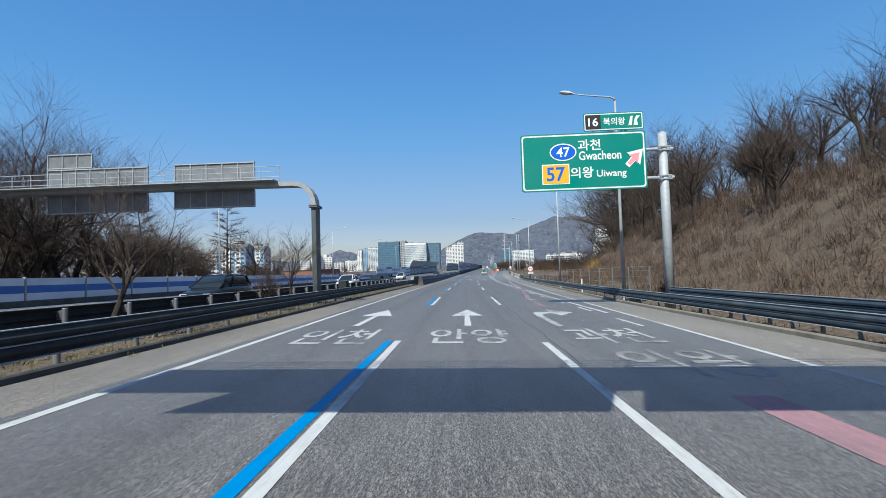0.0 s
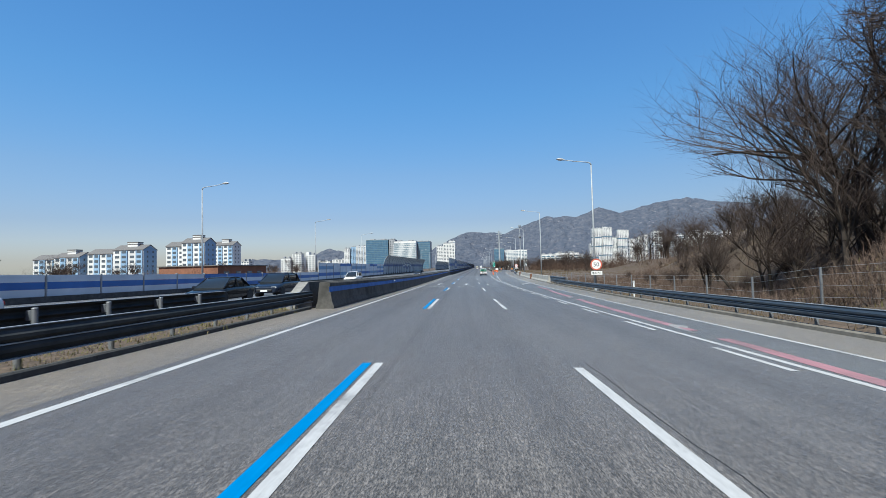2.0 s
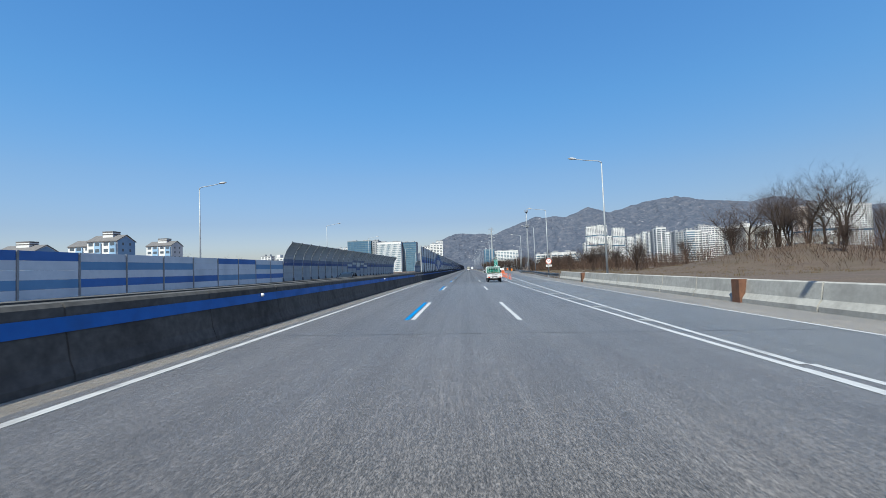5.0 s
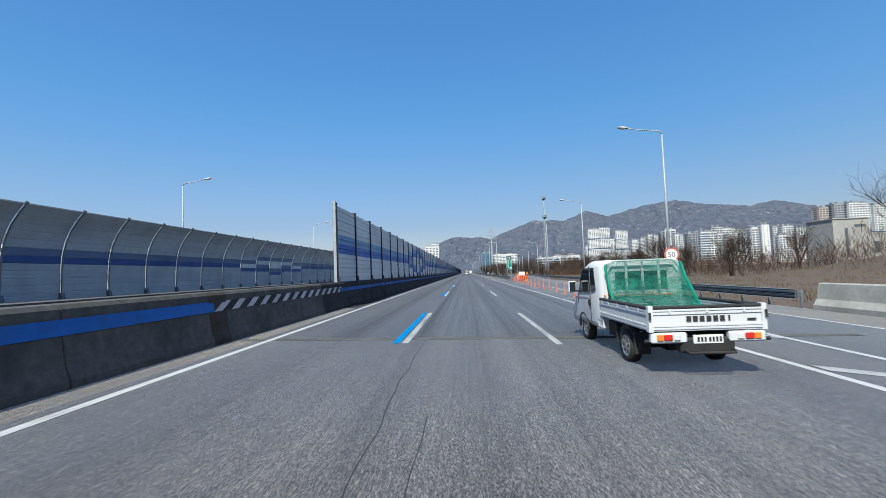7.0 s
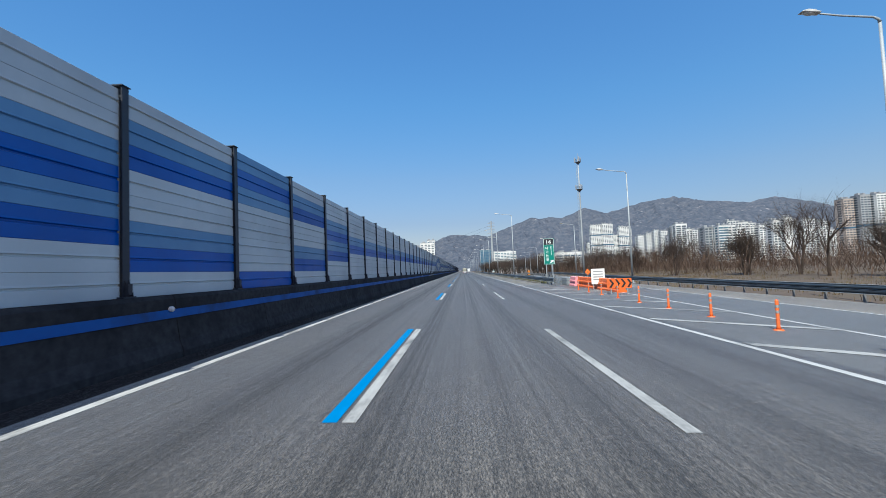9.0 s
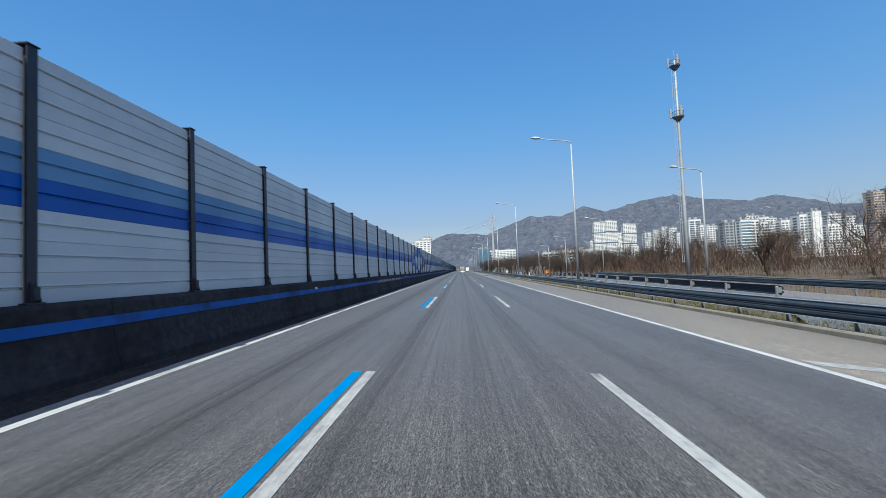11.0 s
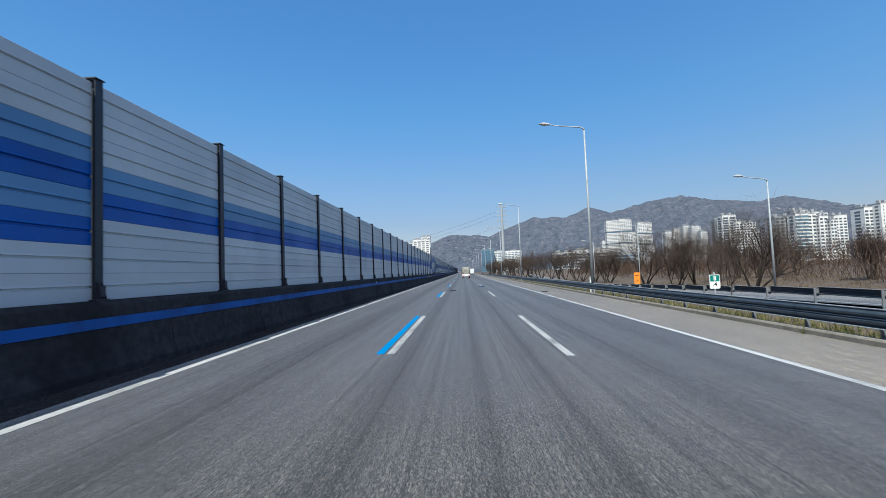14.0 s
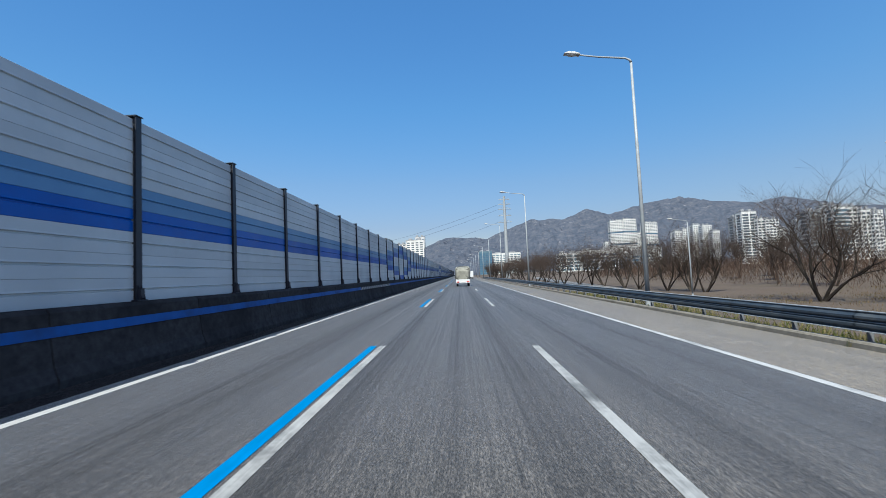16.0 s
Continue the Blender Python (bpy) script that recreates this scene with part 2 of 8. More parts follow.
M["steel_dark"] = surface("dark_grey_steel_paint", (0.0697, 0.0779, 0.0902), (0.1066, 0.1148, 0.1271), 3.0, 0.5, stain=(0.0492, 0.0533, 0.0615), stain_scale=1.0)
M["panel_steel"] = surface("steel_blue_panel", (0.116, 0.241, 0.426), (0.139, 0.278, 0.463), 2.0, 0.45, stain=(0.0927, 0.204, 0.371), stain_scale=0.5, vary=0.06)
M["panel_blue"] = surface("deep_blue_panel", (0.00181, 0.0788, 0.38), (0.00373, 0.0973, 0.445), 2.0, 0.45, stain=(0.00373, 0.0463, 0.241), stain_scale=0.5, vary=0.06)
M["panel_white"] = surface("white_panel", (0.51, 0.556, 0.612), (0.602, 0.639, 0.686), 2.0, 0.5, stain=(0.417, 0.463, 0.519), stain_scale=0.5, vary=0.05)
M["panel_mid"] = surface("mid_blue_panel", (0.0371, 0.12, 0.371), (0.051, 0.148, 0.426), 2.0, 0.5, stain=(0.0371, 0.0927, 0.278), stain_scale=0.5, vary=0.06)
M["post_navy"] = surface("navy_post_paint", (0.0148, 0.018, 0.0287), (0.0246, 0.0287, 0.041), 6.0, 0.5, stain=(0.041, 0.041, 0.0451), stain_scale=2.0)
M["galv"] = surface("galvanised_steel", (0.269, 0.289, 0.309), (0.336, 0.356, 0.377), 5.0, 0.6, 0.15, stain=(0.208, 0.222, 0.235), stain_scale=1.5)
# Galvanised lip colour, made paler to carry the sun on upward folds.
M["rail_top"] = surface("sunlit_weathered_lip", (0.279, 0.307, 0.335), (0.418, 0.446, 0.474), 4.0, 0.6, 0.3, stain=(0.195, 0.209, 0.223), stain_scale=1.2)
M["rail_dark"] = surface("dark_blue_grey_rail", (0.0246, 0.0353, 0.0508), (0.0426, 0.0558, 0.0738), 3.0, 0.5, 0.2, stain=(0.082, 0.0902, 0.0984), stain_scale=1.2)
M["rail_grey"] = surface("weathered_grey_rail", (0.018, 0.0213, 0.023), (0.0369, 0.041, 0.0435), 3.0, 0.65, 0.1, stain=(0.0574, 0.0574, 0.0574), stain_scale=1.2, spec=0.2)
M["sign_green"] = surface("green_sign_sheet", (0.0, 0.1558, 0.123), (0.0, 0.1722, 0.1378), 3.0, 0.5, stain=(0.0041, 0.1476, 0.1148), stain_scale=0.8)
M["sign_white"] = surface("white_sign_sheet", (0.6396, 0.6396, 0.6314), (0.697, 0.697, 0.6888), 3.0, 0.5)
M["sign_black"] = surface("black_sign_sheet", (0.0098, 0.0098, 0.0131), (0.0164, 0.0164, 0.0197), 3.0, 0.45)
M["sign_blue"] = surface("blue_sign_sheet", (0.0041, 0.082, 0.451), (0.0066, 0.0984, 0.492), 3.0, 0.45)
M["sign_yellow"] = surface("yellow_sign_sheet", (0.6396, 0.328, 0.0082), (0.6888, 0.3608, 0.0123), 3.0, 0.45)
M["sign_pink"] = surface("pink_sign_sheet", (0.615, 0.2296, 0.2624), (0.656, 0.2624, 0.2952), 3.0, 0.45)
M["panel_back"] = surface("grey_panel_back", (0.1312, 0.1394, 0.1517), (0.1804, 0.1886, 0.2009), 3.0, 0.55, 0.2, stain=(0.0984, 0.1025, 0.1107), stain_scale=1.0)
M["steel_column"] = surface("dark_grey_green_steel", (0.0492, 0.0574, 0.059), (0.082, 0.0918, 0.0927), 3.0, 0.55, stain=(0.0369, 0.0426, 0.0443), stain_scale=1.0)
M["sign_back"] = surface("grey_sign_back", (0.246, 0.2542, 0.2624), (0.3116, 0.3198, 0.328), 3.0, 0.55, 0.2, stain=(0.1968, 0.2009, 0.205), stain_scale=1.0)
M["amber"] = surface("amber_sign_sheet", (0.6, 0.2, 0.012), (0.68, 0.235, 0.018), 5.0, 0.5, stain=(0.5, 0.17, 0.02), stain_scale=1.5)
M["orange"] = surface("orange_plastic", (0.574, 0.0984, 0.0098), (0.6724, 0.1312, 0.0164), 5.0, 0.5, stain=(0.41, 0.082, 0.0246), stain_scale=1.5)
M["rust_dark"] = surface("dark_rusty_steel", (0.03, 0.02, 0.016), (0.055, 0.036, 0.026), 7.0, 0.9, stain=(0.02, 0.016, 0.014), stain_scale=2.0)
M["soil"] = surface("dry_grass_ground", (0.0295, 0.0205, 0.0148), (0.123, 0.0886, 0.0615), 7.0, 0.95, stain=(0.0697, 0.0541, 0.0353), stain_scale=0.16, bump=0.8)
M["lamp_glass"] = surface("lamp_lens", (0.451, 0.451, 0.4346), (0.533, 0.533, 0.5166), 8.0, 0.25)


# ---- mesh helpers ----
def box(bm, cx, cy, cz, sx, sy, sz, turn=None):
    m = Matrix.Translation((cx, cy, cz))
    if turn is not None:
        m = m @ turn
    v = bmesh.ops.create_cube(bm, size=1.0, matrix=m @ Matrix.Diagonal((sx, sy, sz, 1)))
    return v["verts"]


def bevel_box(bm, cx, cy, cz, sx, sy, sz, r=0.02, seg=1):
    verts = box(bm, cx, cy, cz, sx, sy, sz)
    edges = {e for v in verts for e in v.link_edges}
    bmesh.ops.bevel(bm, geom=list(edges), offset=r, segments=seg, affect="EDGES", profile=0.6)


def rod(bm, p0, p1, r0, r1=None, n=10, caps=True):
    p0, p1 = Vector(p0), Vector(p1)
    d = p1 - p0
    m = Matrix.Translation((p0 + p1) / 2) @ d.to_track_quat("Z", "Y").to_matrix().to_4x4()
    bmesh.ops.create_cone(bm, cap_ends=caps, segments=n, radius1=r0, radius2=r0 if r1 is None else r1, depth=d.length, matrix=m)


def tube(bm, pts, radii, n=8):
    """A bent pipe through pts."""
    rings = []
    for i, p in enumerate(pts):
        a, b = Vector(pts[max(i - 1, 0)]), Vector(pts[min(i + 1, len(pts) - 1)])
        q = (b - a).to_track_quat("Z", "Y")
        rings.append([bm.verts.new(Vector(p) + q @ Vector((radii[i] * math.cos(k * math.tau / n), radii[i] * math.sin(k * math.tau / n), 0))) for k in range(n)])
    for r0, r1 in zip(rings, rings[1:]):
        for k in range(n):
            bm.faces.new((r0[k], r0[(k + 1) % n], r1[(k + 1) % n], r1[k]))
    bm.faces.new(rings[0][::-1])
    bm.faces.new(rings[-1])


def prism(bm, outline, y0, y1, axis="y"):
    """An outline of (x, z) points drawn out along y (or (x, y) points along z)."""
    def place(a, b, c):
        return (a, c, b) if axis == "y" else (a, b, c) if axis == "z" else (c, a, b)
    lo = [bm.verts.new(place(a, b, y0)) for a, b in outline]
    hi = [bm.verts.new(place(a, b, y1)) for a, b in outline]
    n = len(outline)
    for i in range(n):
        bm.faces.new((lo[i], lo[(i + 1) % n], hi[(i + 1) % n], hi[i]))
    bm.faces.new(lo)
    bm.faces.new(hi[::-1])


def mesh_of(name, bm, material, smooth=False):
    bmesh.ops.recalc_face_normals(bm, faces=bm.faces)
    me = bpy.data.meshes.new(name)
    bm.to_mesh(me)
    bm.free()
    me.materials.append(material)
    if smooth:
        for p in me.polygons:
            p.use_smooth = len(p.vertices) == 4
    return me


def raw_mesh(name, verts, faces, material):
    me = bpy.data.meshes.new(name)
    me.from_pydata(verts, [], faces)
    me.materials.append(material)
    return me


def part(name, bm, material, parent=None, label="", smooth=False):
    """One mesh object under a thing or a part; bm may be a ready mesh to share."""
    me = bm if isinstance(bm, bpy.types.Mesh) else mesh_of(name, bm, material, smooth)
    ob = new(name, me)
    ob.parent = parent
    return tagged(ob, label) if label else ob


def thing(name, m, label, category, group="", kind=""):
    ob = new(name)
    ob.matrix_world = m
    return tagged(ob, label, category, group, kind)


def piecewise(points):
    xs, ys = [p[0] for p in points], [p[1] for p in points]
    return lambda s: float(np.interp(s, xs, ys))


def text_mesh(name, body, width, height, material, bold=0.0):
    """Letters with the built-in font, fitted to a width and height, standing in the xz plane and facing -y."""
    cu = bpy.data.curves.new(name, "FONT")
    cu.body, cu.align_x, cu.align_y, cu.size, cu.offset = body, "CENTER", "CENTER", 1.0, bold
    cu.resolution_u = 3
    ob = new(name, cu)
    bpy.context.view_layer.update()
    me = bpy.data.meshes.new_from_object(ob.evaluated_get(bpy.context.evaluated_depsgraph_get()))
    bpy.data.objects.remove(ob)
    bpy.data.curves.remove(cu)
    co = np.zeros(len(me.vertices) * 3)
    me.vertices.foreach_get("co", co)
    co = co.reshape(-1, 3)
    lo, hi = co.min(0), co.max(0)
    mid = (lo + hi) / 2
    out = np.zeros_like(co)
    out[:, 0] = (co[:, 0] - mid[0]) * width / max(1e-6, hi[0] - lo[0])
    out[:, 2] = (co[:, 1] - mid[1]) * height / max(1e-6, hi[1] - lo[1])
    me.vertices.foreach_set("co", out.ravel())
    me.materials.clear()
    me.materials.append(material)
    me.update()
    return me


# ---- ground and carriageways ----
EDGE_R = piecewise([(-400, 8.1), (0, 8.2), (25, 8.3), (47, 9.4), (82, 10.8), (107, 11.6), (150, 12.5), (170, 13.0), (184, 13.3), (216, 15.9),
                    (244, 16.2), (262, 17.9), (282, 20.1), (317, 22.4), (352, 24.7), (420, 30.0), (520, 40.0), (700, 60.0)])
LINE_R = piecewise([(-400, 5.3), (0, 5.5), (10, 5.9), (30, 6.6), (63, 7.9), (80, 8.6), (110, 9.2), (150, 10.0), (188, 11.1), (199, 11.8), (230, 13.2),
                    (260, 15.2), (282, 16.9), (317, 19.4), (352, 21.6), (420, 27.0), (520, 37.0), (700, 57.0)])
GORE_R = piecewise([(115, 5.45), (149, 6.6), (162, 7.0), (177, 7.5), (190, 7.95), (210, 8.7), (235, 10.2), (245, 11.0), (260, 12.3), (282, 14.2), (317, 16.6),
                    (352, 18.8), (420, 24.2), (520, 34.0), (700, 54.0)])
RAMP_FALL = piecewise([(230, 0.0), (317, 0.0), (335, -0.2), (352, -0.6), (400, -1.9), (700, -2.6)])


def smooth(x):
    x = max(0.0, min(1.0, x))
    return x * x * (3 - 2 * x)


def bump_at(l, s, l0, s0, rl, rs, h):
    d = math.hypot((l - l0) / rl, (s - s0) / rs)
    return h * (1 - smooth(d))


def ground_z(l, s):
    """Height of the land beside the road."""
    z = -0.35
    if l < -24:
        return -0.35 - 0.5 * smooth((-26 - l) / 10) + 0.25 * noise.noise(Vector((l * 0.06, s * 0.06, 3.0)))
    if l > 4:
        d = l - EDGE_R(s) - 1.0
        if d > 0:
            amp = 7.0 * (1 - 0.1 * smooth((s - 50) / 30)) * (1 - smooth((s - 98) / 38)) * smooth((s + 260) / 60) + 0.6 * (1 - smooth((s - 120) / 60))
            z = -0.12 + amp * smooth((d + 0.6 - 15.0 * smooth((s - 57) / 22)) / (14 - 5 * smooth((s - 60) / 20))) + bump_at(l, s, 76, 212, 36, 36, 5.0)
            z += 0.35 * noise.noise(Vector((l * 0.17, s * 0.17, 1.0))) * smooth(d / 5)
            if s > 235:
                z += RAMP_FALL(s) * (1 - smooth(d / 60)) - 0.2
        elif s > 250 and l > 7.6:
            z = -0.12 + RAMP_FALL(s) * smooth((l - 9.5) / 4)
    return z


def sheet(name, ls, ss, zfun, material, label, category, kind="structure"):
    """A sheet over lists of l and s, with a UV map of (l, s)."""
    verts = [rp(l, s, zfun(l, s)) for s in ss for l in ls]
    n = len(ls)
    faces = [(j * n + i, j * n + i + 1, (j + 1) * n + i + 1, (j + 1) * n + i) for j in range(len(ss) - 1) for i in range(n - 1)]
    me = raw_mesh(name, verts, faces, material)
    uv = me.uv_layers.new(name="UVMap")
    lay = [(l, s) for s in ss for l in ls]
    for loop in me.loops:
        uv.data[loop.index].uv = lay[loop.vertex_index]
    ob = new(name, me)
    return tagged(ob, label, category, "", kind)


def strip_mesh(name, left, right, ss, z, material, cols=1):
    verts, lay = [], []
    for s in ss:
        a, b = left(s), right(s)
        for k in range(cols + 1):
            l = a + (b - a) * k / cols
            verts.append(rp(l, s, z(l, s) if callable(z) else z))
            lay.append((l, s))
    n = cols + 1
    faces = [(j * n + i, j * n + i + 1, (j + 1) * n + i + 1, (j + 1) * n + i) for j in range(len(ss) - 1) for i in range(cols)]
    me = raw_mesh(name, verts, faces, material)
    uv = me.uv_layers.new(name="UVMap")
    for loop in me.loops:
        uv.data[loop.index].uv = lay[loop.vertex_index]
    return me


def flat(v):
    return lambda s: v


def steps(a, b, d):
    n = max(1, int(round((b - a) / d)))
    return [a + (b - a) * i / n for i in range(n + 1)]


ls = [-3600, -2200, -1200, -600, -300, -160, -90, -60, -45, -36, -30, -27, -25.5, -23, -15, -9, -7, 0, 5]
ls += steps(7, 60, 1.3) + [66, 74, 86, 100, 125, 160, 220, 320, 500, 900, 1600, 2600, 3600]
ss = [-700, -400, -260] + steps(-200, 0, 10) + steps(3, 210, 3) + steps(216, 460, 8) + [490, 540, 620, 750, 1000, 1500, 2200, 3200, 4300]
sheet("ground", ls, ss, ground_z, M["soil"], "dry winter grass and bare soil beside the road", "ground")

S_ALL = steps(-120, 0, 10) + steps(3, 160, 3)[0:] + steps(170, 900, 10)
road = tagged(new("road", strip_mesh("road", flat(-5.6), flat(5.55), [s for s in S_ALL if s < 164] + [164.0], 0.0, M["asphalt"], 4)),
              "grey worn asphalt carriageway with three lanes", "road", "", "structure")
tagged(new("road_beyond_joint", strip_mesh("road_beyond_joint", flat(-5.6), flat(5.55), [164.0] + [s for s in S_ALL if s > 164], 0.0, M["asphalt_dark"], 4)),
       "dark grey worn asphalt carriageway beyond the joint", "road", "", "structure")
S_EXIT = [s for s in S_ALL if s <= 700]


def ramp_z(l, s):
    return 0.0 if s < 235 else RAMP_FALL(s) * smooth((l - 9.5) / 4)


LANE_L = piecewise([(-400, 5.55), (251, 5.55), (262, 12.6), (282, 14.3), (317, 16.7), (352, 18.9), (420, 24.3), (520, 34.1), (700, 54.1)])
tagged(new("exit_lane", strip_mesh("exit_lane", LANE_L, LINE_R, S_EXIT, ramp_z, M["asphalt_old"], 6)), "older grey asphalt exit lane", "road", "", "structure")
tagged(new("shoulder_right", strip_mesh("shoulder_right", LINE_R, EDGE_R, S_EXIT, ramp_z, M["shoulder"], 2)), "pale asphalt shoulder beside the rail", "shoulder", "", "structure")
tagged(new("shoulder_main", strip_mesh("shoulder_main", flat(5.28), flat(7.9), steps(243, 700, 8), 0.004, M["shoulder"], 2)), "pale brownish asphalt shoulder beside the rail", "shoulder", "", "structure")
tagged(new("shoulder_left", strip_mesh("shoulder_left", flat(-7.25), flat(-5.6), [s for s in S_ALL if s < 174] + [174.0], 0.0, M["shoulder"], 2)), "pale asphalt shoulder beside the median", "shoulder", "", "structure")
tagged(new("shoulder_grimy", strip_mesh("shoulder_grimy", flat(-7.25), flat(-5.6), [174.0] + [s for s in S_ALL if s > 174], 0.0, M["shoulder_grimy"], 2)), "shoulder at the foot of the barrier, coloured dark for its shade", "shoulder", "", "structure")
tagged(new("road_opposite", strip_mesh("road_opposite", flat(-24.3), flat(-9.9), S_ALL, 0.0, M["asphalt_old"], 4)), "grey asphalt carriageway of the opposite direction", "road", "", "structure")
tagged(new("median", strip_mesh("median", flat(-9.9), flat(-7.25), steps(-120, 66, 6), lambda l, s: 0.05, M["soil"], 3)), "grassy soil strip between the guard rails", "median", "", "structure")


def mark(name, left, right, s0, s1, material, z=0.006, step=4.0, label=""):
    return part(name, strip_mesh(name, left, right, steps(s0, s1, step), z, material), material, road, label)


def band(l, w=0.15):
    return flat(l - w / 2), flat(l + w / 2)


# lane lines: 8 m long, every 20 m; a blue one runs beside the left row
DASH0, DASH_LEN = 3.2, 7.7
DASH_SHIFT = {13: -0.22, 17: -0.16, 16: -0.06, 3: -0.05}
for k in range(-2, 40):
    s0 = DASH0 + 20 * k + DASH_SHIFT.get(k, 0.0)
    worn = M["worn_paint"] if s0 > 160 else M["white_paint"]
    mark("lane_dash", *band(-LANE / 2, 0.16), s0, s0 + DASH_LEN, worn, label="worn white lane dash")
    mark("lane_dash", *band(LANE / 2, 0.16), s0 - 0.35, s0 - 0.35 + DASH_LEN, worn, label="worn white lane dash")
    mark("blue_lane_dash", *band(-LANE / 2 - 0.22, 0.17), s0, s0 + DASH_LEN, M["blue_paint"], label="bright blue bus lane dash")
mark("edge_line", *band(-1.5 * LANE, 0.17), -120, 900, M["white_paint"], step=8)
mark("edge_line", *band(5.18, 0.17), 112, 900, M["white_paint"], step=8)
mark("edge_line", *band(5.6, 0.15), 18, 116, M["white_paint"], step=4)
for k in range(20):
    s0 = 13.6 + 5.25 * k
    mark("short_dash", *band(5.24, 0.14), s0, s0 + 2.35, M["white_paint"])
mark("exit_edge_line", lambda s: LINE_R(s) - 0.07, lambda s: LINE_R(s) + 0.07, -120, 240, M["white_paint"], step=5)
mark("gore_line", lambda s: GORE_R(s) - 0.08, lambda s: GORE_R(s) + 0.08, 116, 243, M["white_paint"], step=4)
mark("ramp_line", lambda s: GORE_R(s) + 0.55, lambda s: GORE_R(s) + 0.7, 262, 420, M["white_paint"], z=lambda l, s: ramp_z(l, s) + 0.008, step=4)
for k in range(37):
    s0 = 122 + 4.6 * k if k < 23 else 223.2 + 2.1 * (k - 22)
    if s0 < 249:
        a, b = 5.35, min(8.1, GORE_R(s0 + 1.5) - 0.1) if s0 > 230 else GORE_R(s0 + 1.5) - 0.1
        bm = bmesh.new()
        w, rise = 0.45, (b - a) * 0.9
        q = [rp(a, s0 + rise, 0.009), rp(b, s0, 0.009), rp(b, s0 + w, 0.009), rp(a, s0 + rise + w, 0.009)]
        bm.faces.new([bm.verts.new(p) for p in q])
        part("gore_stripe", bm, M["worn_paint"], road, "faded white hatch stripe")
PINK = piecewise([(-6, 3.6), (6, 3.58), (20, 3.72), (25.7, 3.8), (28.5, 3.95), (31.5, 4.3), (35, 4.6), (42, 5.4), (49, 5.88), (53, 6.14), (59, 6.3), (66, 6.6), (72, 7.0), (80, 7.37), (87, 7.95), (95, 8.0)])
for a, b in ((-6, 6.0), (20.8, 33.0), (34.2, 46.0), (46.6, 54.0), (55.5, 70.5), (72.5, 84.0), (85.5, 93.0)):
    mark("pink_guide_line", lambda s: PINK(s) - (0.29 if a < 0 else 0.17), lambda s: PINK(s) + (0.29 if a < 0 else 0.17), a, b, M["pink_faint"] if a in (20.8, 34.2) else M["pink_paint"], z=0.007, step=1.0)


def road_poly(name, outline, l, s, material, z=0.008, sx=1.0, sy=1.0):
    bm = bmesh.new()
    bm.faces.new([bm.verts.new(rp(l + a * sx, s + b * sy, z)) for a, b in outline])
    bmesh.ops.triangulate(bm, faces=bm.faces)
    return part(name, bm, material, road, "worn white painted arrow")


SHAFT = [(-0.11, 0), (0.11, 0), (0.09, 3.3), (-0.09, 3.3)]
HEAD = [(-0.58, 3.3), (0.62, 3.3), (0.02, 6.2)]
for l, s in ((0.0, 13.9), (-3.55, 14.0), (0.0, 98.5), (-3.6, 99.5)):
    road_poly("lane_arrow", SHAFT, l, s, M["white_paint"])
    road_poly("lane_arrow", HEAD, l, s, M["white_paint"])
BEND = [(3.45, 19.85), (4.0, 18.9), (4.32, 18.35), (3.55, 16.95), (3.5, 17.7), (3.33, 17.95), (3.05, 17.75), (2.9, 17.3), (2.87, 16.2), (2.92, 13.6), (2.68, 13.6), (2.62, 16.8), (2.68, 18.24), (2.89, 18.57), (3.16, 18.68), (3.4, 18.66)]
BEND_SHAFT = [(-0.92, 0.8), (-0.62, 0.8), (-0.3, 4.2), (-0.7, 4.6)]
BEND_HEAD = [(0.0, 6.35), (-0.73, 4.75), (-0.13, 4.2), (0.12, 3.55), (0.85, 5.0)]
for l, s in ((8.0, 99.0), (4.0, 25.2), (6.3, 54.6), (7.0, 71.0)):
    k = 1.0 if s not in (25.2, 54.6, 71.0) else 0.4
    for shape_pts in (BEND_SHAFT, BEND_HEAD):
        road_poly("lane_arrow", shape_pts, l, s, M["worn_paint"] if k == 1.0 else M["ghost_paint"], 0.009, 0.95 * k, k)

for ds in (0.0, 84.6):
    bm = bmesh.new()
    bm.faces.new([bm.verts.new(rp(l, s + ds, 0.009)) for l, s in BEND])
    bmesh.ops.triangulate(bm, faces=bm.faces)
    part("lane_arrow", bm, M["worn_paint"], road, "worn white curved arrow")


def road_word(body, l, s, width, length, colour="worn_paint"):
    me = text_mesh("road_word", body, width, length, M[colour], 0.012)
    for v in me.vertices:
        v.co = rp(l + v.co.x, s + v.co.z, 0.008)
    part("road_word", me, None, road, "worn white painted lane word")


for s in (11.75, 94.5):
    road_word("인천", -3.5, s, 2.0, 2.7)
    road_word("안양", 0.0, s, 2.1, 2.7)
    road_word("과천", 3.6, s, 2.0, 2.7)
road_word("의왕", 3.9, 8.3, 2.3, 2.4, "ghost_paint")
mark("road_joint", flat(-6.0), flat(9.0), 163.75, 164.1, M["concrete"], z=0.005, label="pale concrete expansion joint")
mark("road_joint", flat(-6.0), flat(9.0), 119.95, 120.08, M["patch"], z=0.005, label="dark expansion joint")
road_poly("round_patch", [(0.27 * math.cos(k * math.tau / 18) * (1 + 0.12 * math.sin(3 * k)), 0.42 * math.sin(k * math.tau / 18)) for k in range(18)], 2.78, 29.9, M["patch"], 0.005)
def wob(s, l):
    """Sideways wander of a crack."""
    return 0.11 * noise.noise(Vector((s * 0.35, l, 0))) + 0.05 * noise.noise(Vector((s * 1.3, l, 7)))


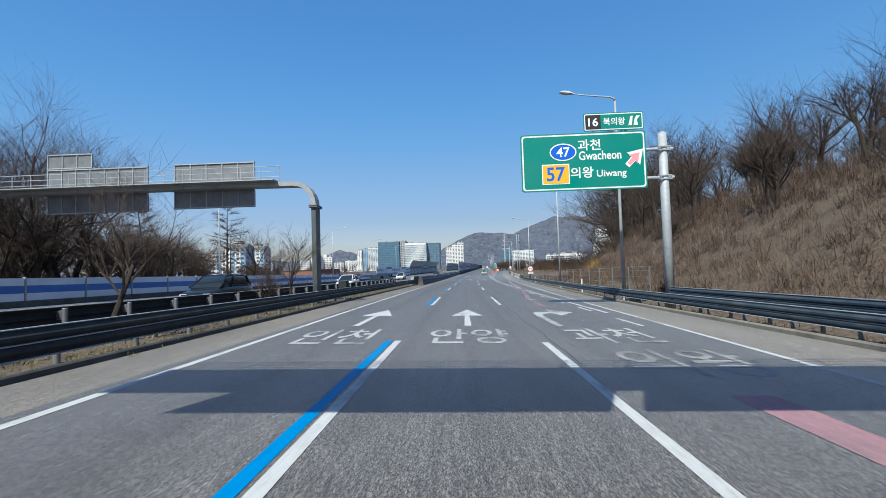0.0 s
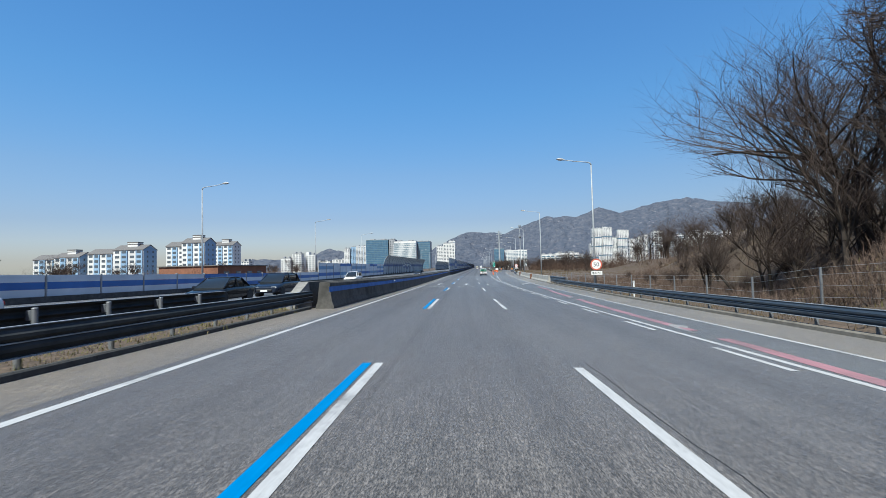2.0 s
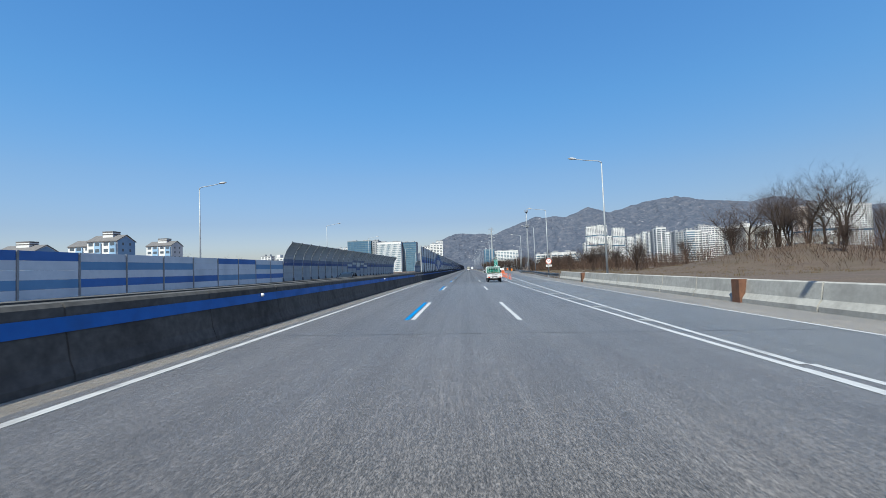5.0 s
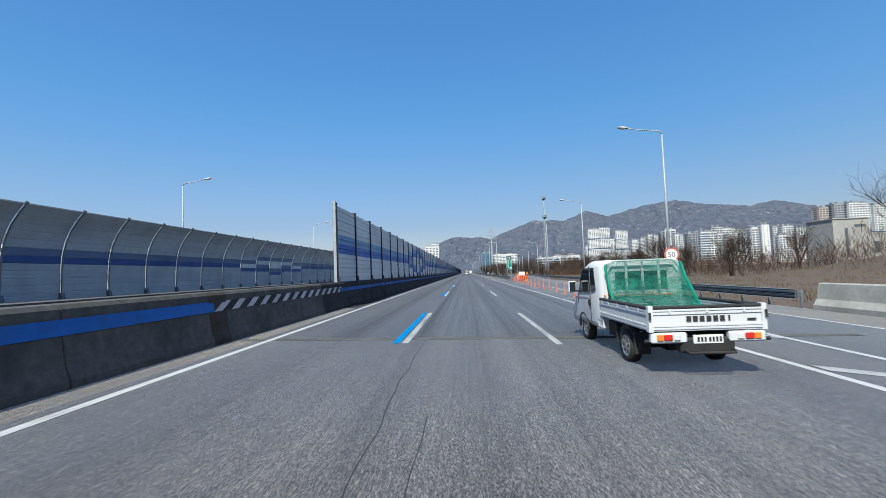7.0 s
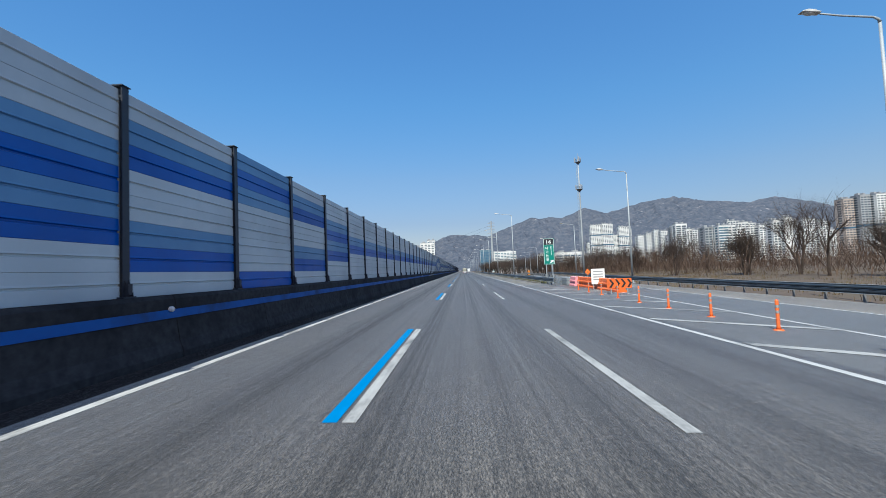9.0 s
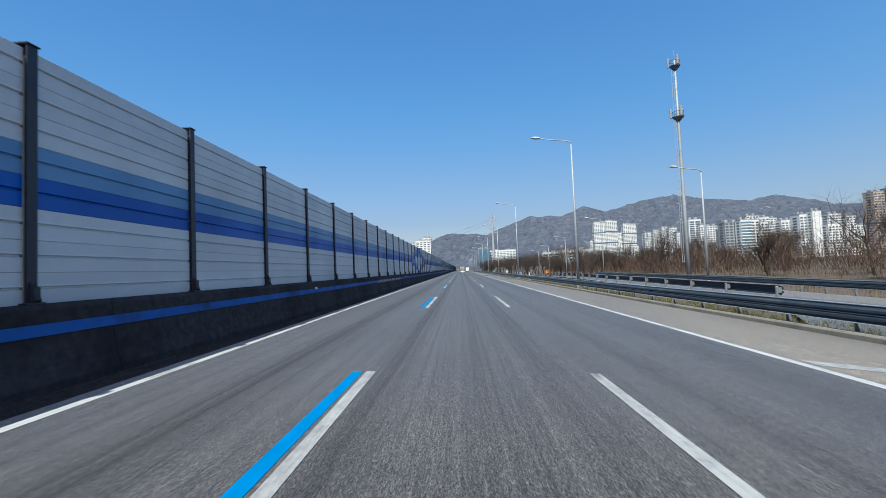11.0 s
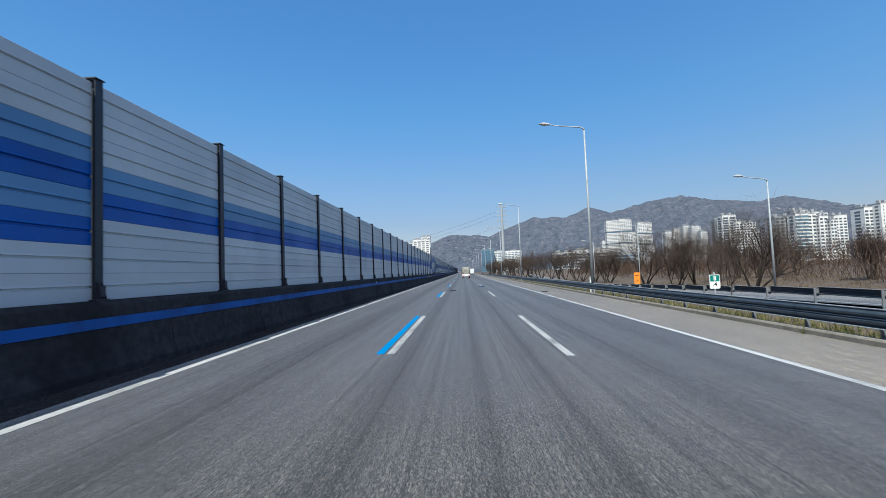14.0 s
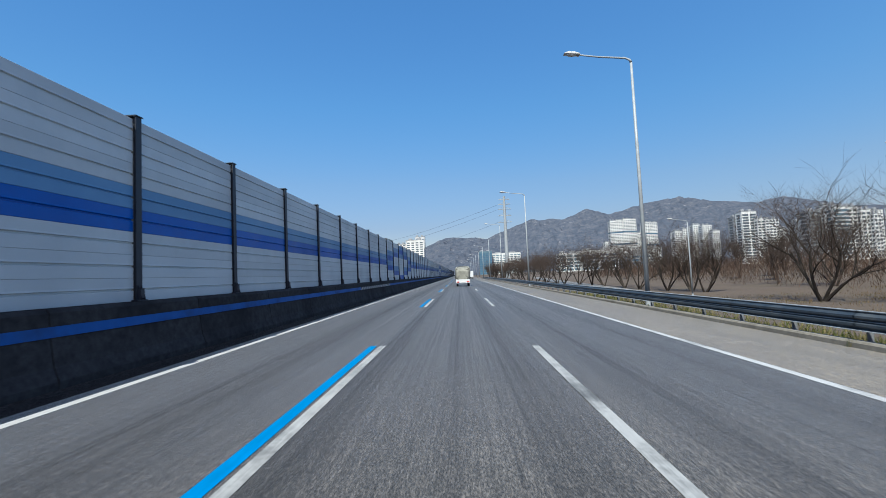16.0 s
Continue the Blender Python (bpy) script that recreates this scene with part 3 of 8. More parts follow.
for l, a, b, w in ((1.95, 8, 51, 0.008), (-1.3, 128, 164, 0.006), (-0.75, 140, 158, 0.006)):
    mark("sealed_crack", lambda s: l - w + wob(s, l), lambda s: l + w + wob(s, l) + 0.006 * noise.noise(Vector((s * 2.9, l, 4))), a, b, M["tar"], z=0.003, step=0.35,
         label="dark sealed lengthwise crack")


# ---- walls and barriers ----
def sweep(name, profile, lfun, s0, s1, material, step=4.0, z0=0.0):
    """A closed profile of (offset to the right, height) drawn along the road."""
    ss = steps(s0, s1, step)
    verts, faces, n = [], [], len(profile)
    for s in ss:
        for a, b in profile:
            verts.append(rp(lfun(s) + a, s, b + z0))
    for j in range(len(ss) - 1):
        for i in range(n):
            k = (i + 1) % n
            faces.append((j * n + i, j * n + k, (j + 1) * n + k, (j + 1) * n + i))
    faces.append(tuple(range(n)))
    faces.append(tuple(reversed(range((len(ss) - 1) * n, len(ss) * n))))
    me = raw_mesh(name, verts, faces, material)
    bm = bmesh.new()
    bm.from_mesh(me)
    bmesh.ops.recalc_face_normals(bm, faces=bm.faces)
    bm.to_mesh(me)
    bm.free()
    return me


WALL_L = flat(-6.6)
WALL_PROFILE = [(-0.42, -0.1), (0.42, -0.1), (0.42, 0.12), (0.34, 0.34), (0.27, 0.84), (0.25, 1.18), (0.2, 1.25), (-0.2, 1.25), (-0.25, 1.18), (-0.34, 0.34), (-0.42, 0.12)]
median_wall = tagged(new("median_wall"), "grey concrete median wall with a blue painted band", "wall", "", "structure")
s = 63.2
while s < 900:
    seg = 4.0 if s < 440 else 20.0
    part("wall_block", sweep("wall_block", WALL_PROFILE, WALL_L, s + 0.012, s + seg - 0.012, M["concrete"] if s < 168 else M["concrete_shaded"], 4.0), None, median_wall)
    s += seg
M["concrete_grey"] = surface("grey_concrete", (0.164, 0.1599, 0.1476), (0.2378, 0.2296, 0.2132), 5.0, 0.85, stain=(0.1066, 0.1025, 0.0984), stain_scale=0.8, bump=0.3)
bm = bmesh.new()
for a, b, z1 in ((62.3, 63.8, 0.62),):
    lo = [bm.verts.new(rp(-7.8 + x, a, z)) for x, z in ((-0.3, -0.1), (0.3, -0.1), (0.2, z1), (-0.2, z1))]
    hi = [bm.verts.new(rp(-7.8 + x, b, z)) for x, z in ((-0.42, -0.1), (0.42, -0.1), (0.24, 1.24), (-0.24, 1.24))]
    for i in range(4):
        bm.faces.new((lo[i], lo[(i + 1) % 4], hi[(i + 1) % 4], hi[i]))
    bm.faces.new(lo)
    bm.faces.new(hi)
part("back_wall", sweep("back_wall", [(-0.3, -0.1), (0.3, -0.1), (0.24, 1.24), (-0.24, 1.24)], flat(-7.8), 63.8, 173.5, M["concrete"], 6.0), None, median_wall)
part("sloped_end", bm, M["concrete_grey"], median_wall, "sloping pale concrete end of the wall")
BAND = [(0.29, 0.79), (0.296, 0.79), (0.272, 1.03), (0.266, 1.03)]
THIN_BAND = [(0.289, 0.8), (0.295, 0.8), (0.28, 0.97), (0.274, 0.97)]
for a, b in ((63.0, 163.2), (173.8, 276.0), (287.6, 389.0), (400.6, 640.0)):
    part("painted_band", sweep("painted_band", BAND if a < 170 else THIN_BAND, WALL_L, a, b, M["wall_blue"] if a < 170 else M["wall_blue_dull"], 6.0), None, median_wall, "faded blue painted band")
for a, b in ((163.2, 173.8), (276.0, 287.6), (389.0, 400.6)):
    n = int((b - a) / 0.39)
    top = (0.272, 1.03) if a < 170 else (0.28, 0.97)
    for k in range(n):
        p0 = a + (b - a) * k / n
        w = (b - a) / n
        if k % 2 == 0:
            w *= 0.9
        bm = bmesh.new()
        bm.faces.new([bm.verts.new(rp(-6.6 + x, q, z)) for x, q, z in ((0.296, p0, 0.79), (0.296, p0 + w, 0.79), (top[0], p0 + w + 0.45, top[1]), (top[0], p0 + 0.45, top[1]))])
        part("hazard_stripe", bm, M["wall_black"] if k % 2 else M["wall_white"], median_wall, "slanted black and white warning stripe" if k == 0 else "")
bm = bmesh.new()
bmesh.ops.create_uvsphere(bm, u_segments=12, v_segments=8, radius=0.06)
ball = mesh_of("reflector", bm, M["sign_white"], True)
for k, s in enumerate((82, 122, 143.2, 207, 262, 292, 345)):
    ob = part("reflector", ball, None, median_wall)
    ob.matrix_world = at(-6.6 + 0.31, s, 0.98)

part("joint_cover", sweep("joint_cover", [(0.424, 0.0), (0.424, 0.12), (0.344, 0.34), (0.296, 0.75), (0.26, 1.18), (0.19, 1.256), (0.1, 1.256), (0.1, 0.0)], WALL_L, 163.0, 163.75, M["rust_dark"], 0.75), None, median_wall, "dark rusty joint cover")

# ---- tall noise barrier on the median wall ----
BAY, BARRIER_S0, PANEL_Z0, ROW_H = 3.983, 174.24, 1.25, 0.479


def panel_mesh(material):
    """One absorber cassette: a folded sheet with a deep groove and a drip lip along its middle."""
    bm = bmesh.new()
    h = ROW_H
    prof = [(0.03, 0.001), (0.036, 0.006), (0.036, h * 0.45), (0.004, h * 0.48), (0.004, h * 0.53), (0.042, h * 0.56), (0.036, h * 0.62), (0.036, h - 0.006), (0.03, h - 0.002), (-0.05, h - 0.002), (-0.05, 0.001)]
    prism(bm, prof, 0.09, BAY - 0.09)
    return mesh_of("barrier_panel", bm, material)


PANELS = {k: panel_mesh(M[m]) for k, m in (("g", "panel_grey"), ("s", "panel_steel"), ("b", "panel_blue"))}


def post_mesh(height):
    bm = bmesh.new()
    for x in (-0.09, 0.09):
        box(bm, x, 0, height / 2, 0.016, 0.17, height)
    box(bm, 0, 0, height / 2, 0.17, 0.012, height)
    box(bm, 0, 0, height + 0.01, 0.24, 0.22, 0.02)
    box(bm, 0, 0, 0.015, 0.34, 0.3, 0.03)
    for y in (-0.05, 0.05):
        bm.faces.new([bm.verts.new(p) for p in ((0.1, y, 0.03), (0.19, y, 0.03), (0.17, y, 0.12), (0.1, y, 0.34))])
        bm.faces.new([bm.verts.new(p) for p in ((0.1, y + 0.012, 0.03), (0.19, y + 0.012, 0.03), (0.17, y + 0.012, 0.12), (0.1, y + 0.012, 0.34))])
    box(bm, 0.145, 0.006, 0.16, 0.05, 0.11, 0.2)
    return mesh_of("barrier_post", bm, M["post_navy"])


POST = post_mesh(8 * ROW_H + 0.06)
bm = bmesh.new()
box(bm, 0, 0, 2.0, 0.14, 0.03, 4.0)
box(bm, -0.06, 0.08, 2.0, 0.02, 0.18, 4.0)
box(bm, 0.06, 0.08, 2.0, 0.02, 0.18, 4.0)
END_PLATE = mesh_of("end_post", bm, M["galv"])
ROWS_USUAL = "gggbsggg"
DIAMOND = {-2: "ggbsbsgg", -1: "gbsggbsg", 0: "bggggsbs", 1: "gbsggbsg", 2: "ggbsbsgg"}


def bay_rows(n):
    """Colours of a bay from bottom to top; a diamond motif comes every 25 bays."""
    k = (n - 34 + 12) % 25 - 12
    return DIAMOND.get(k, ROWS_USUAL)


section = None
for n in range(0, 66):
    if n % 33 == 0:
        section = tagged(new("noise_barrier"), "grey and blue metal noise barrier on the concrete median wall", "noise barrier", "noise barrier sections")
    s = BARRIER_S0 + n * BAY
    m = at(-6.62, s, PANEL_Z0)
    part("end_post" if n == 0 else "post", END_PLATE if n == 0 else POST, None, section, "pale galvanised end post" if n == 0 else "").matrix_world = m
    if n == 0:
        part("post", POST, None, section).matrix_world = m @ pose(0, 0.14, 0)
    for r, c in enumerate(bay_rows(n)):
        part("panel", PANELS[c], None, section).matrix_world = m @ pose(0, 0, r * ROW_H)
far = tagged(new("noise_barrier_distance"), "grey and blue metal noise barrier running on into the distance", "noise barrier", "noise barrier sections", "stuff")
for key, mname in (("g", "panel_grey"), ("s", "panel_steel"), ("b", "panel_blue"), ("p", "post_navy")):
    bm = bmesh.new()
    for n in range(66, 170):
        p = rp(-6.62, BARRIER_S0 + n * BAY, PANEL_Z0)
        if key == "p":
            box(bm, p.x, p.y, p.z + 4 * ROW_H, 0.2, 0.17, 8 * ROW_H + 0.06)
        else:
            for r, c in enumerate(bay_rows(n)):
                if c == key:
                    box(bm, p.x, p.y + BAY / 2, p.z + (r + 0.5) * ROW_H, 0.085, BAY - 0.17, ROW_H - 0.02)
    part("far_posts" if key == "p" else "far_panels", bm, M[mname], far)

# ---- wall along the far side of the opposite carriageway ----
low_wall = tagged(new("low_noise_wall"), "low white and blue panel wall on a concrete plinth", "noise barrier")
SIDE_L = flat(-25.1)
PLINTH = [(-0.25, -0.5), (0.25, -0.5), (0.2, 0.33), (-0.2, 0.33)]
part("plinth", sweep("plinth", PLINTH, SIDE_L, -80, 168, M["concrete"], 6.0), None, low_wall, "stained concrete plinth")


def slab(bm, y0, y1, z0, z1, t=0.1):
    box(bm, 0, (y0 + y1) / 2, (z0 + z1) / 2, t, y1 - y0, z1 - z0)


LOW = {}
for mname in ("panel_white", "panel_mid", "panel_steel"):
    for h in (0.43, 0.57):
        bm = bmesh.new()
        slab(bm, 0.05, 3.95, 0.004, h - 0.004)
        LOW[mname, h] = mesh_of("wall_panel", bm, M[mname])
bm = bmesh.new()
box(bm, 0, 0, 0.68, 0.16, 0.1, 1.36)
LOW_POST = mesh_of("wall_post", bm, M["sign_back"])
bm = bmesh.new()
box(bm, 0, 0, 1.43, 0.18, 0.12, 2.86)
MID_POST = mesh_of("wall_post", bm, M["sign_back"])
k = 0
s = -79.8
while s < 167:
    tall = s > 113
    m = at(-25.1, s, 0.33)
    part("post", MID_POST if tall else LOW_POST, None, low_wall).matrix_world = m
    m = m @ pose(0, 0, 0, -math.degrees(grade(s + 2)))
    if not tall:
        rows = [("panel_white", 0.43), ("panel_mid", 0.43), ("panel_white", 0.43)]
        if 84 < s < 100:
            rows = [("panel_mid", 0.43), ("panel_white", 0.43), ("panel_mid", 0.43)]
    else:
        shift = k % 6
        rows = [("panel_white", 0.57), ("panel_mid" if shift < 4 else "panel_steel", 0.57), ("panel_white", 0.57), ("panel_steel" if shift < 3 else "panel_white", 0.57), ("panel_white" if shift < 4 else "panel_mid", 0.57)]
    z = 0.0
    for mname, h in rows:
        part("panel", LOW[mname, h], None, low_wall).matrix_world = m @ pose(0, 0, z)
        z += h
    s += 4.0
    k += 1

# ---- curved barrier further along ----
CURVE = [(0.0, 0.35), (0.0, 1.3), (0.02, 2.2), (0.1, 3.1), (0.3, 3.9), (0.62, 4.6), (1.05, 5.2), (1.45, 5.65)]
BOW = piecewise([(z, x) for x, z in CURVE])
ROWS = (0.35, 0.85, 1.27, 1.69, 2.11, 2.53, 2.97, 3.41, 3.87, 4.3, 4.7, 5.06, 5.38, 5.65)
SPAN = 3.62
M["rib_steel"] = surface("blue_grey_rib_steel", (0.11, 0.125, 0.145), (0.15, 0.165, 0.185), 4.0, 0.5, stain=(0.08, 0.09, 0.1), stain_scale=1.2)
DIAMOND_ROWS = ({7: "panel_slate_blue", 6: "panel_grey", 5: "panel_grey", 4: "panel_slate_blue", 3: "panel_navy"}, {7: "panel_slate_blue", 6: "panel_grey", 5: "panel_slate_blue", 4: "panel_navy"}, {6: "panel_slate_blue", 5: "panel_grey", 4: "panel_navy"})


def curved_panel(j, colour):
    """One bowed sheet between two ribs, its long edges folded back."""
    a, b = Vector((BOW(ROWS[j]), 0, ROWS[j])), Vector((BOW(ROWS[j + 1]), 0, ROWS[j + 1]))
    nrm = Vector((b.z - a.z, 0, a.x - b.x)).normalized()
    outline = [a.lerp(b, f) - nrm * d for f, d in ((0.0, 0.022), (0.06, 0.0), (0.46, 0.0), (0.5, 0.008), (0.54, 0.0), (0.94, 0.0), (1.0, 0.022), (1.0, 0.06), (0.0, 0.06))]
    bm = bmesh.new()
    prism(bm, [(v.x, v.z) for v in outline], 0.05, SPAN - 0.05)
    return mesh_of("curved_panel", bm, M[colour])


bm = bmesh.new()
tube(bm, [(x + 0.07, 0, z) for x, z in CURVE], [0.05] * len(CURVE), 6)
RIB = mesh_of("rib", bm, M["rib_steel"])
bm = bmesh.new()
prism(bm, [(-0.02, 0.34), (0.26, 0.34), (0.24, 0.42), (0.13, 0.78), (-0.02, 0.78)], -0.13, 0.13)
RIB_FOOT = mesh_of("rib_foot", bm, M["steel_dark"])
bm = bmesh.new()
tube(bm, [(1.46, 0, 5.6), (1.56, 0, 5.78)], [0.085, 0.085], 6)
RIB_TIP = mesh_of("rib_tip", bm, M["steel_dark"])
bm = bmesh.new()
prism(bm, [(1.4, 5.655), (1.5, 5.635), (1.53, 5.7), (1.43, 5.72)], 0.0, SPAN)
CAP = mesh_of("cap_strip", bm, M["panel_white"])
for start, count in ((168.0, 25), (318.0, 40)):
    curved = tagged(new("curved_noise_barrier"), "curved grey noise barrier with navy bands", "noise barrier", "curved barriers")
    part("plinth", sweep("plinth", PLINTH, SIDE_L, start, start + count * SPAN, M["concrete"], 8.0), None, curved)
    for n in range(count):
        m = at(-25.1, start + n * SPAN, 0)
        q = abs((n - 11) if start < 200 else (n - 20))
        for j in range(len(ROWS) - 1):
            colour = {5: "panel_navy", 6: "panel_slate_blue"}.get(j, "panel_slate")
            if q <= 2:
                colour = DIAMOND_ROWS[q].get(j, "panel_slate")
            key = (j, colour)
            if key not in LOW:
                LOW[key] = curved_panel(j, colour)
            part("panel", LOW[key], None, curved).matrix_world = m
        for name, me in (("rib", RIB), ("rib_foot", RIB_FOOT), ("rib_tip", RIB_TIP), ("cap_strip", CAP)):
            part(name, me, None, curved).matrix_world = m

# ---- guard rails ----
WAVE = [(0.0, 0.0), (0.0, 0.03), (-0.075, 0.09), (-0.075, 0.135), (0.0, 0.19), (-0.075, 0.245), (-0.075, 0.29), (0.0, 0.35), (0.0, 0.38)]


def guard_rail(lfun, s0, s1, label, material, side=1, top=0.72, spacing=4.0, tall=1.0, zfun=None, pairs=True):
    """A corrugated beam on round posts. side: 1 when its face looks to the left."""
    rail = tagged(new("guard_rail"), label, "guard rail", "guard rails")
    prof = [(side * a, b * tall) for a, b in WAVE] + [(side * (a + 0.014), b * tall) for a, b in reversed(WAVE)]
    bm = bmesh.new()
    rod(bm, (0, 0, -0.3), (0, 0, 0.66), 0.057, n=10)
    rod(bm, (0, 0, 0.66), (0, 0, 0.68), 0.062, 0.05, n=10)
    post = mesh_of("rail_post", bm, M["panel_back"], False)
    bm = bmesh.new()
    bevel_box(bm, 0, 0, 0, 0.14, 0.08, 0.22, 0.012)
    spacer = mesh_of("spacer", bm, M["steel_dark"] if side > 0 else M["panel_back"])
    n = int((s1 - s0) / spacing)
    for k in range(n):
        a = s0 + k * spacing
        zz = zfun(a) if zfun else 0.0
        z2 = (zfun(a + spacing) if zfun else 0.0)
        me = sweep("beam", [(x, z + top - 0.38 * tall) for x, z in prof], lfun, a, a + spacing + 0.04, material, 2.0, (zz + z2) / 2)
        beam = part("beam", me, None, rail)
        bm = bmesh.new()
        low = top - 0.38 * tall
        # Added pale strips draw the sunlit upward folds of the beam.
        for strip in (((-0.02, top - 0.004), (0.05, top - 0.004), (0.05, top + 0.012), (-0.02, top + 0.012)), ((-0.085, low - 0.006), (-0.01, low - 0.006), (-0.01, low + 0.014), (-0.085, low + 0.006)),
                      ((-0.05, low + 0.18 * tall), (-0.005, low + 0.18 * tall), (-0.005, low + 0.198 * tall), (-0.05, low + 0.192 * tall))):
            bm.from_mesh(sweep("lip", [(side * x, z) for x, z in strip], lfun, a, a + spacing + 0.02, M["rail_top"], 2.0, (zz + z2) / 2))
        part("lip", bm, M["rail_top"], beam)
        for q in (a, a + spacing / 2) if pairs else (a,):
            zq = zfun(q) if zfun else 0.0
            part("post", post, None, rail).matrix_world = at(lfun(q) + side * 0.2, q, zq + top - 0.7)
            part("spacer", spacer, None, rail).matrix_world = at(lfun(q) + side * 0.085, q, zq + top - 0.19)
    return rail


guard_rail(EDGE_R, -60, 107, "blue-grey corrugated steel guard rail along the shoulder", M["rail_dark"])
guard_rail(lambda s: EDGE_R(s) + 0.75, -60, 23, "second corrugated steel rail round the sign post", M["rail_dark"], top=0.95)
guard_rail(lambda s: EDGE_R(s) + 0.3, 94.6, 106.7, "short raised corrugated rail before the concrete barrier", M["rail_dark"], top=1.02)
guard_rail(EDGE_R, 171.5, 320, "blue-grey corrugated steel guard rail beside the exit lane", M["rail_dark"], zfun=lambda s: ramp_z(20, s))
MAIN_R = piecewise([(240, 8.35), (252, 8.1), (262, 8.0), (900, 8.0)])
guard_rail(MAIN_R, 241.6, 520, "blue-grey corrugated steel guard rail along the main road", M["rail_dark"])
guard_rail(lambda s: GORE_R(s) + 0.15, 262, 382, "corrugated steel guard rail of the exit ramp seen from behind", M["rail_dark"], side=-1, zfun=lambda s: ramp_z(GORE_R(s) + 0.15, s), pairs=False)
guard_rail(flat(-7.5), -60, 65, "weathered grey guard rail along the median", M["rail_grey"], side=-1, top=0.79, tall=1.34)
guard_rail(flat(-9.6), -60, 63, "weathered grey guard rail on the far side of the median", M["rail_grey"], side=1, top=0.95, tall=1.2)

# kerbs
# Median kerb concrete, darkened in colour because its road face lies in shade.
M["kerb_dark"] = surface("shaded_kerb_concrete", (0.0246, 0.0246, 0.0246), (0.0492, 0.0492, 0.0476), 7.0, 0.9, stain=(0.082, 0.082, 0.0779), stain_scale=1.0, bump=0.3)
KERB = [(0.0, -0.1), (0.0, 0.1), (0.03, 0.14), (0.2, 0.14), (0.2, -0.1)]


def kerb_run(lfun, s0, s1, seg=2.0, prof=KERB, mat="kerb"):
    kerb = tagged(new("kerb"), "weathered concrete kerb along the shoulder", "kerb", "", "structure")
    s = s0
    while s < s1 - 0.1:
        part("kerb_stone", sweep("kerb_stone", prof, lfun, s + 0.006, s + seg - 0.006, M[mat], seg), None, kerb)
        s += seg


kerb_run(lambda s: EDGE_R(s) - 0.12, -30, 107, 3.0)
kerb_run(lambda s: MAIN_R(s) - 0.16, 248, 480, 3.0)
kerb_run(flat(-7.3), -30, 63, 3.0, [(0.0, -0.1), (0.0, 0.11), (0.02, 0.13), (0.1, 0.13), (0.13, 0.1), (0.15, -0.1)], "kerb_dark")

# concrete wall beside the exit lane
exit_wall = tagged(new("exit_wall"), "pale weathered concrete barrier beside the exit lane", "barrier", "", "structure")
JERSEY = [(-0.28, -0.1), (0.3, -0.1), (0.3, 0.95), (0.22, 1.02), (0.02, 1.02), (-0.03, 0.98), (-0.12, 0.42), (-0.28, 0.18)]
s = 107.0
while s < 170.5:
    part("barrier_block", sweep("barrier_block", JERSEY, lambda q: EDGE_R(q) + 0.15, s + 0.02, s + 4.2 - 0.02, M["concrete_light"], 2.1), None, exit_wall)
    s += 4.235
bm = bmesh.new()
for q in (128.4, 156.9):
    p = rp(EDGE_R(q) - 0.02, q, 0.5)
    box(bm, p.x, p.y, p.z, 0.4, 0.55, 1.02)
part("rust_plate", bm, surface("rusty_steel", (0.09, 0.04, 0.022), (0.16, 0.075, 0.04), 8.0, 0.9, stain=(0.06, 0.03, 0.02), stain_scale=2.0), exit_wall, "rust-brown steel joint cover")

# ---- street lamps ----
def lamp_post(l, s, height, arm, zbase, label):
    """Tapered galvanised pole with an outreach arm; arm > 0 reaches to the left."""
    ob = thing("street_lamp", at(l, s, zbase), label, "street lamp", "street lamps")
    d = -1 if arm > 0 else 1
    a = abs(arm)
    h = height - zbase
    bm = bmesh.new()
    tube(bm, [(0, 0, 0.3), (0, 0, h * 0.5), (0, 0, h - 0.12)], [0.1, 0.077, 0.052], 14)
    part("pole", bm, M["galv"], ob, smooth=True)
    bm = bmesh.new()
    bevel_box(bm, 0, 0, 0.02, 0.4, 0.4, 0.04, 0.008)
    for x in (-0.15, 0.15):
        for y in (-0.15, 0.15):
            rod(bm, (x, y, 0.03), (x, y, 0.09), 0.018, n=6)
    rod(bm, (0, 0, 0.03), (0, 0, 0.32), 0.13, 0.118, n=14)
    part("base_plate", bm, M["galv"], ob)
    bm = bmesh.new()
    tube(bm, [(0, 0, h - 0.16), (d * 0.05, 0, h - 0.04), (d * 0.25, 0, h + 0.06), (d * a * 0.55, 0, h + 0.2), (d * (a - 0.3), 0, h + 0.36)], [0.06, 0.05, 0.042, 0.036, 0.032], 10)
    part("arm", bm, M["galv"], ob, smooth=True)
    bm = bmesh.new()
    outline = [(-0.36, 0.0), (-0.33, 0.05), (-0.1, 0.12), (0.16, 0.115), (0.32, 0.06), (0.4, 0.0)]
    prism(bm, [(d * x, z) for x, z in outline], -0.14, 0.14)
    bmesh.ops.bevel(bm, geom=list(bm.edges), offset=0.02, segments=1, affect="EDGES")
    bmesh.ops.transform(bm, matrix=pose(d * (a - 0.1), 0, h + 0.36, 0, -d * 7, 0), verts=bm.verts)
    head = part("lamp_head", bm, M["wall_white"], ob, "pale grey lamp head")
    bm = bmesh.new()
    bmesh.ops.create_uvsphere(bm, u_segments=14, v_segments=6, radius=0.5, matrix=pose(d * (a - 0.05), 0, h + 0.37, 0, -d * 7, 0) @ Matrix.Diagonal((0.5, 0.24, 0.16, 1)))
    part("lens", bm, M["lamp_glass"], head, "frosted lens", True)
    return ob


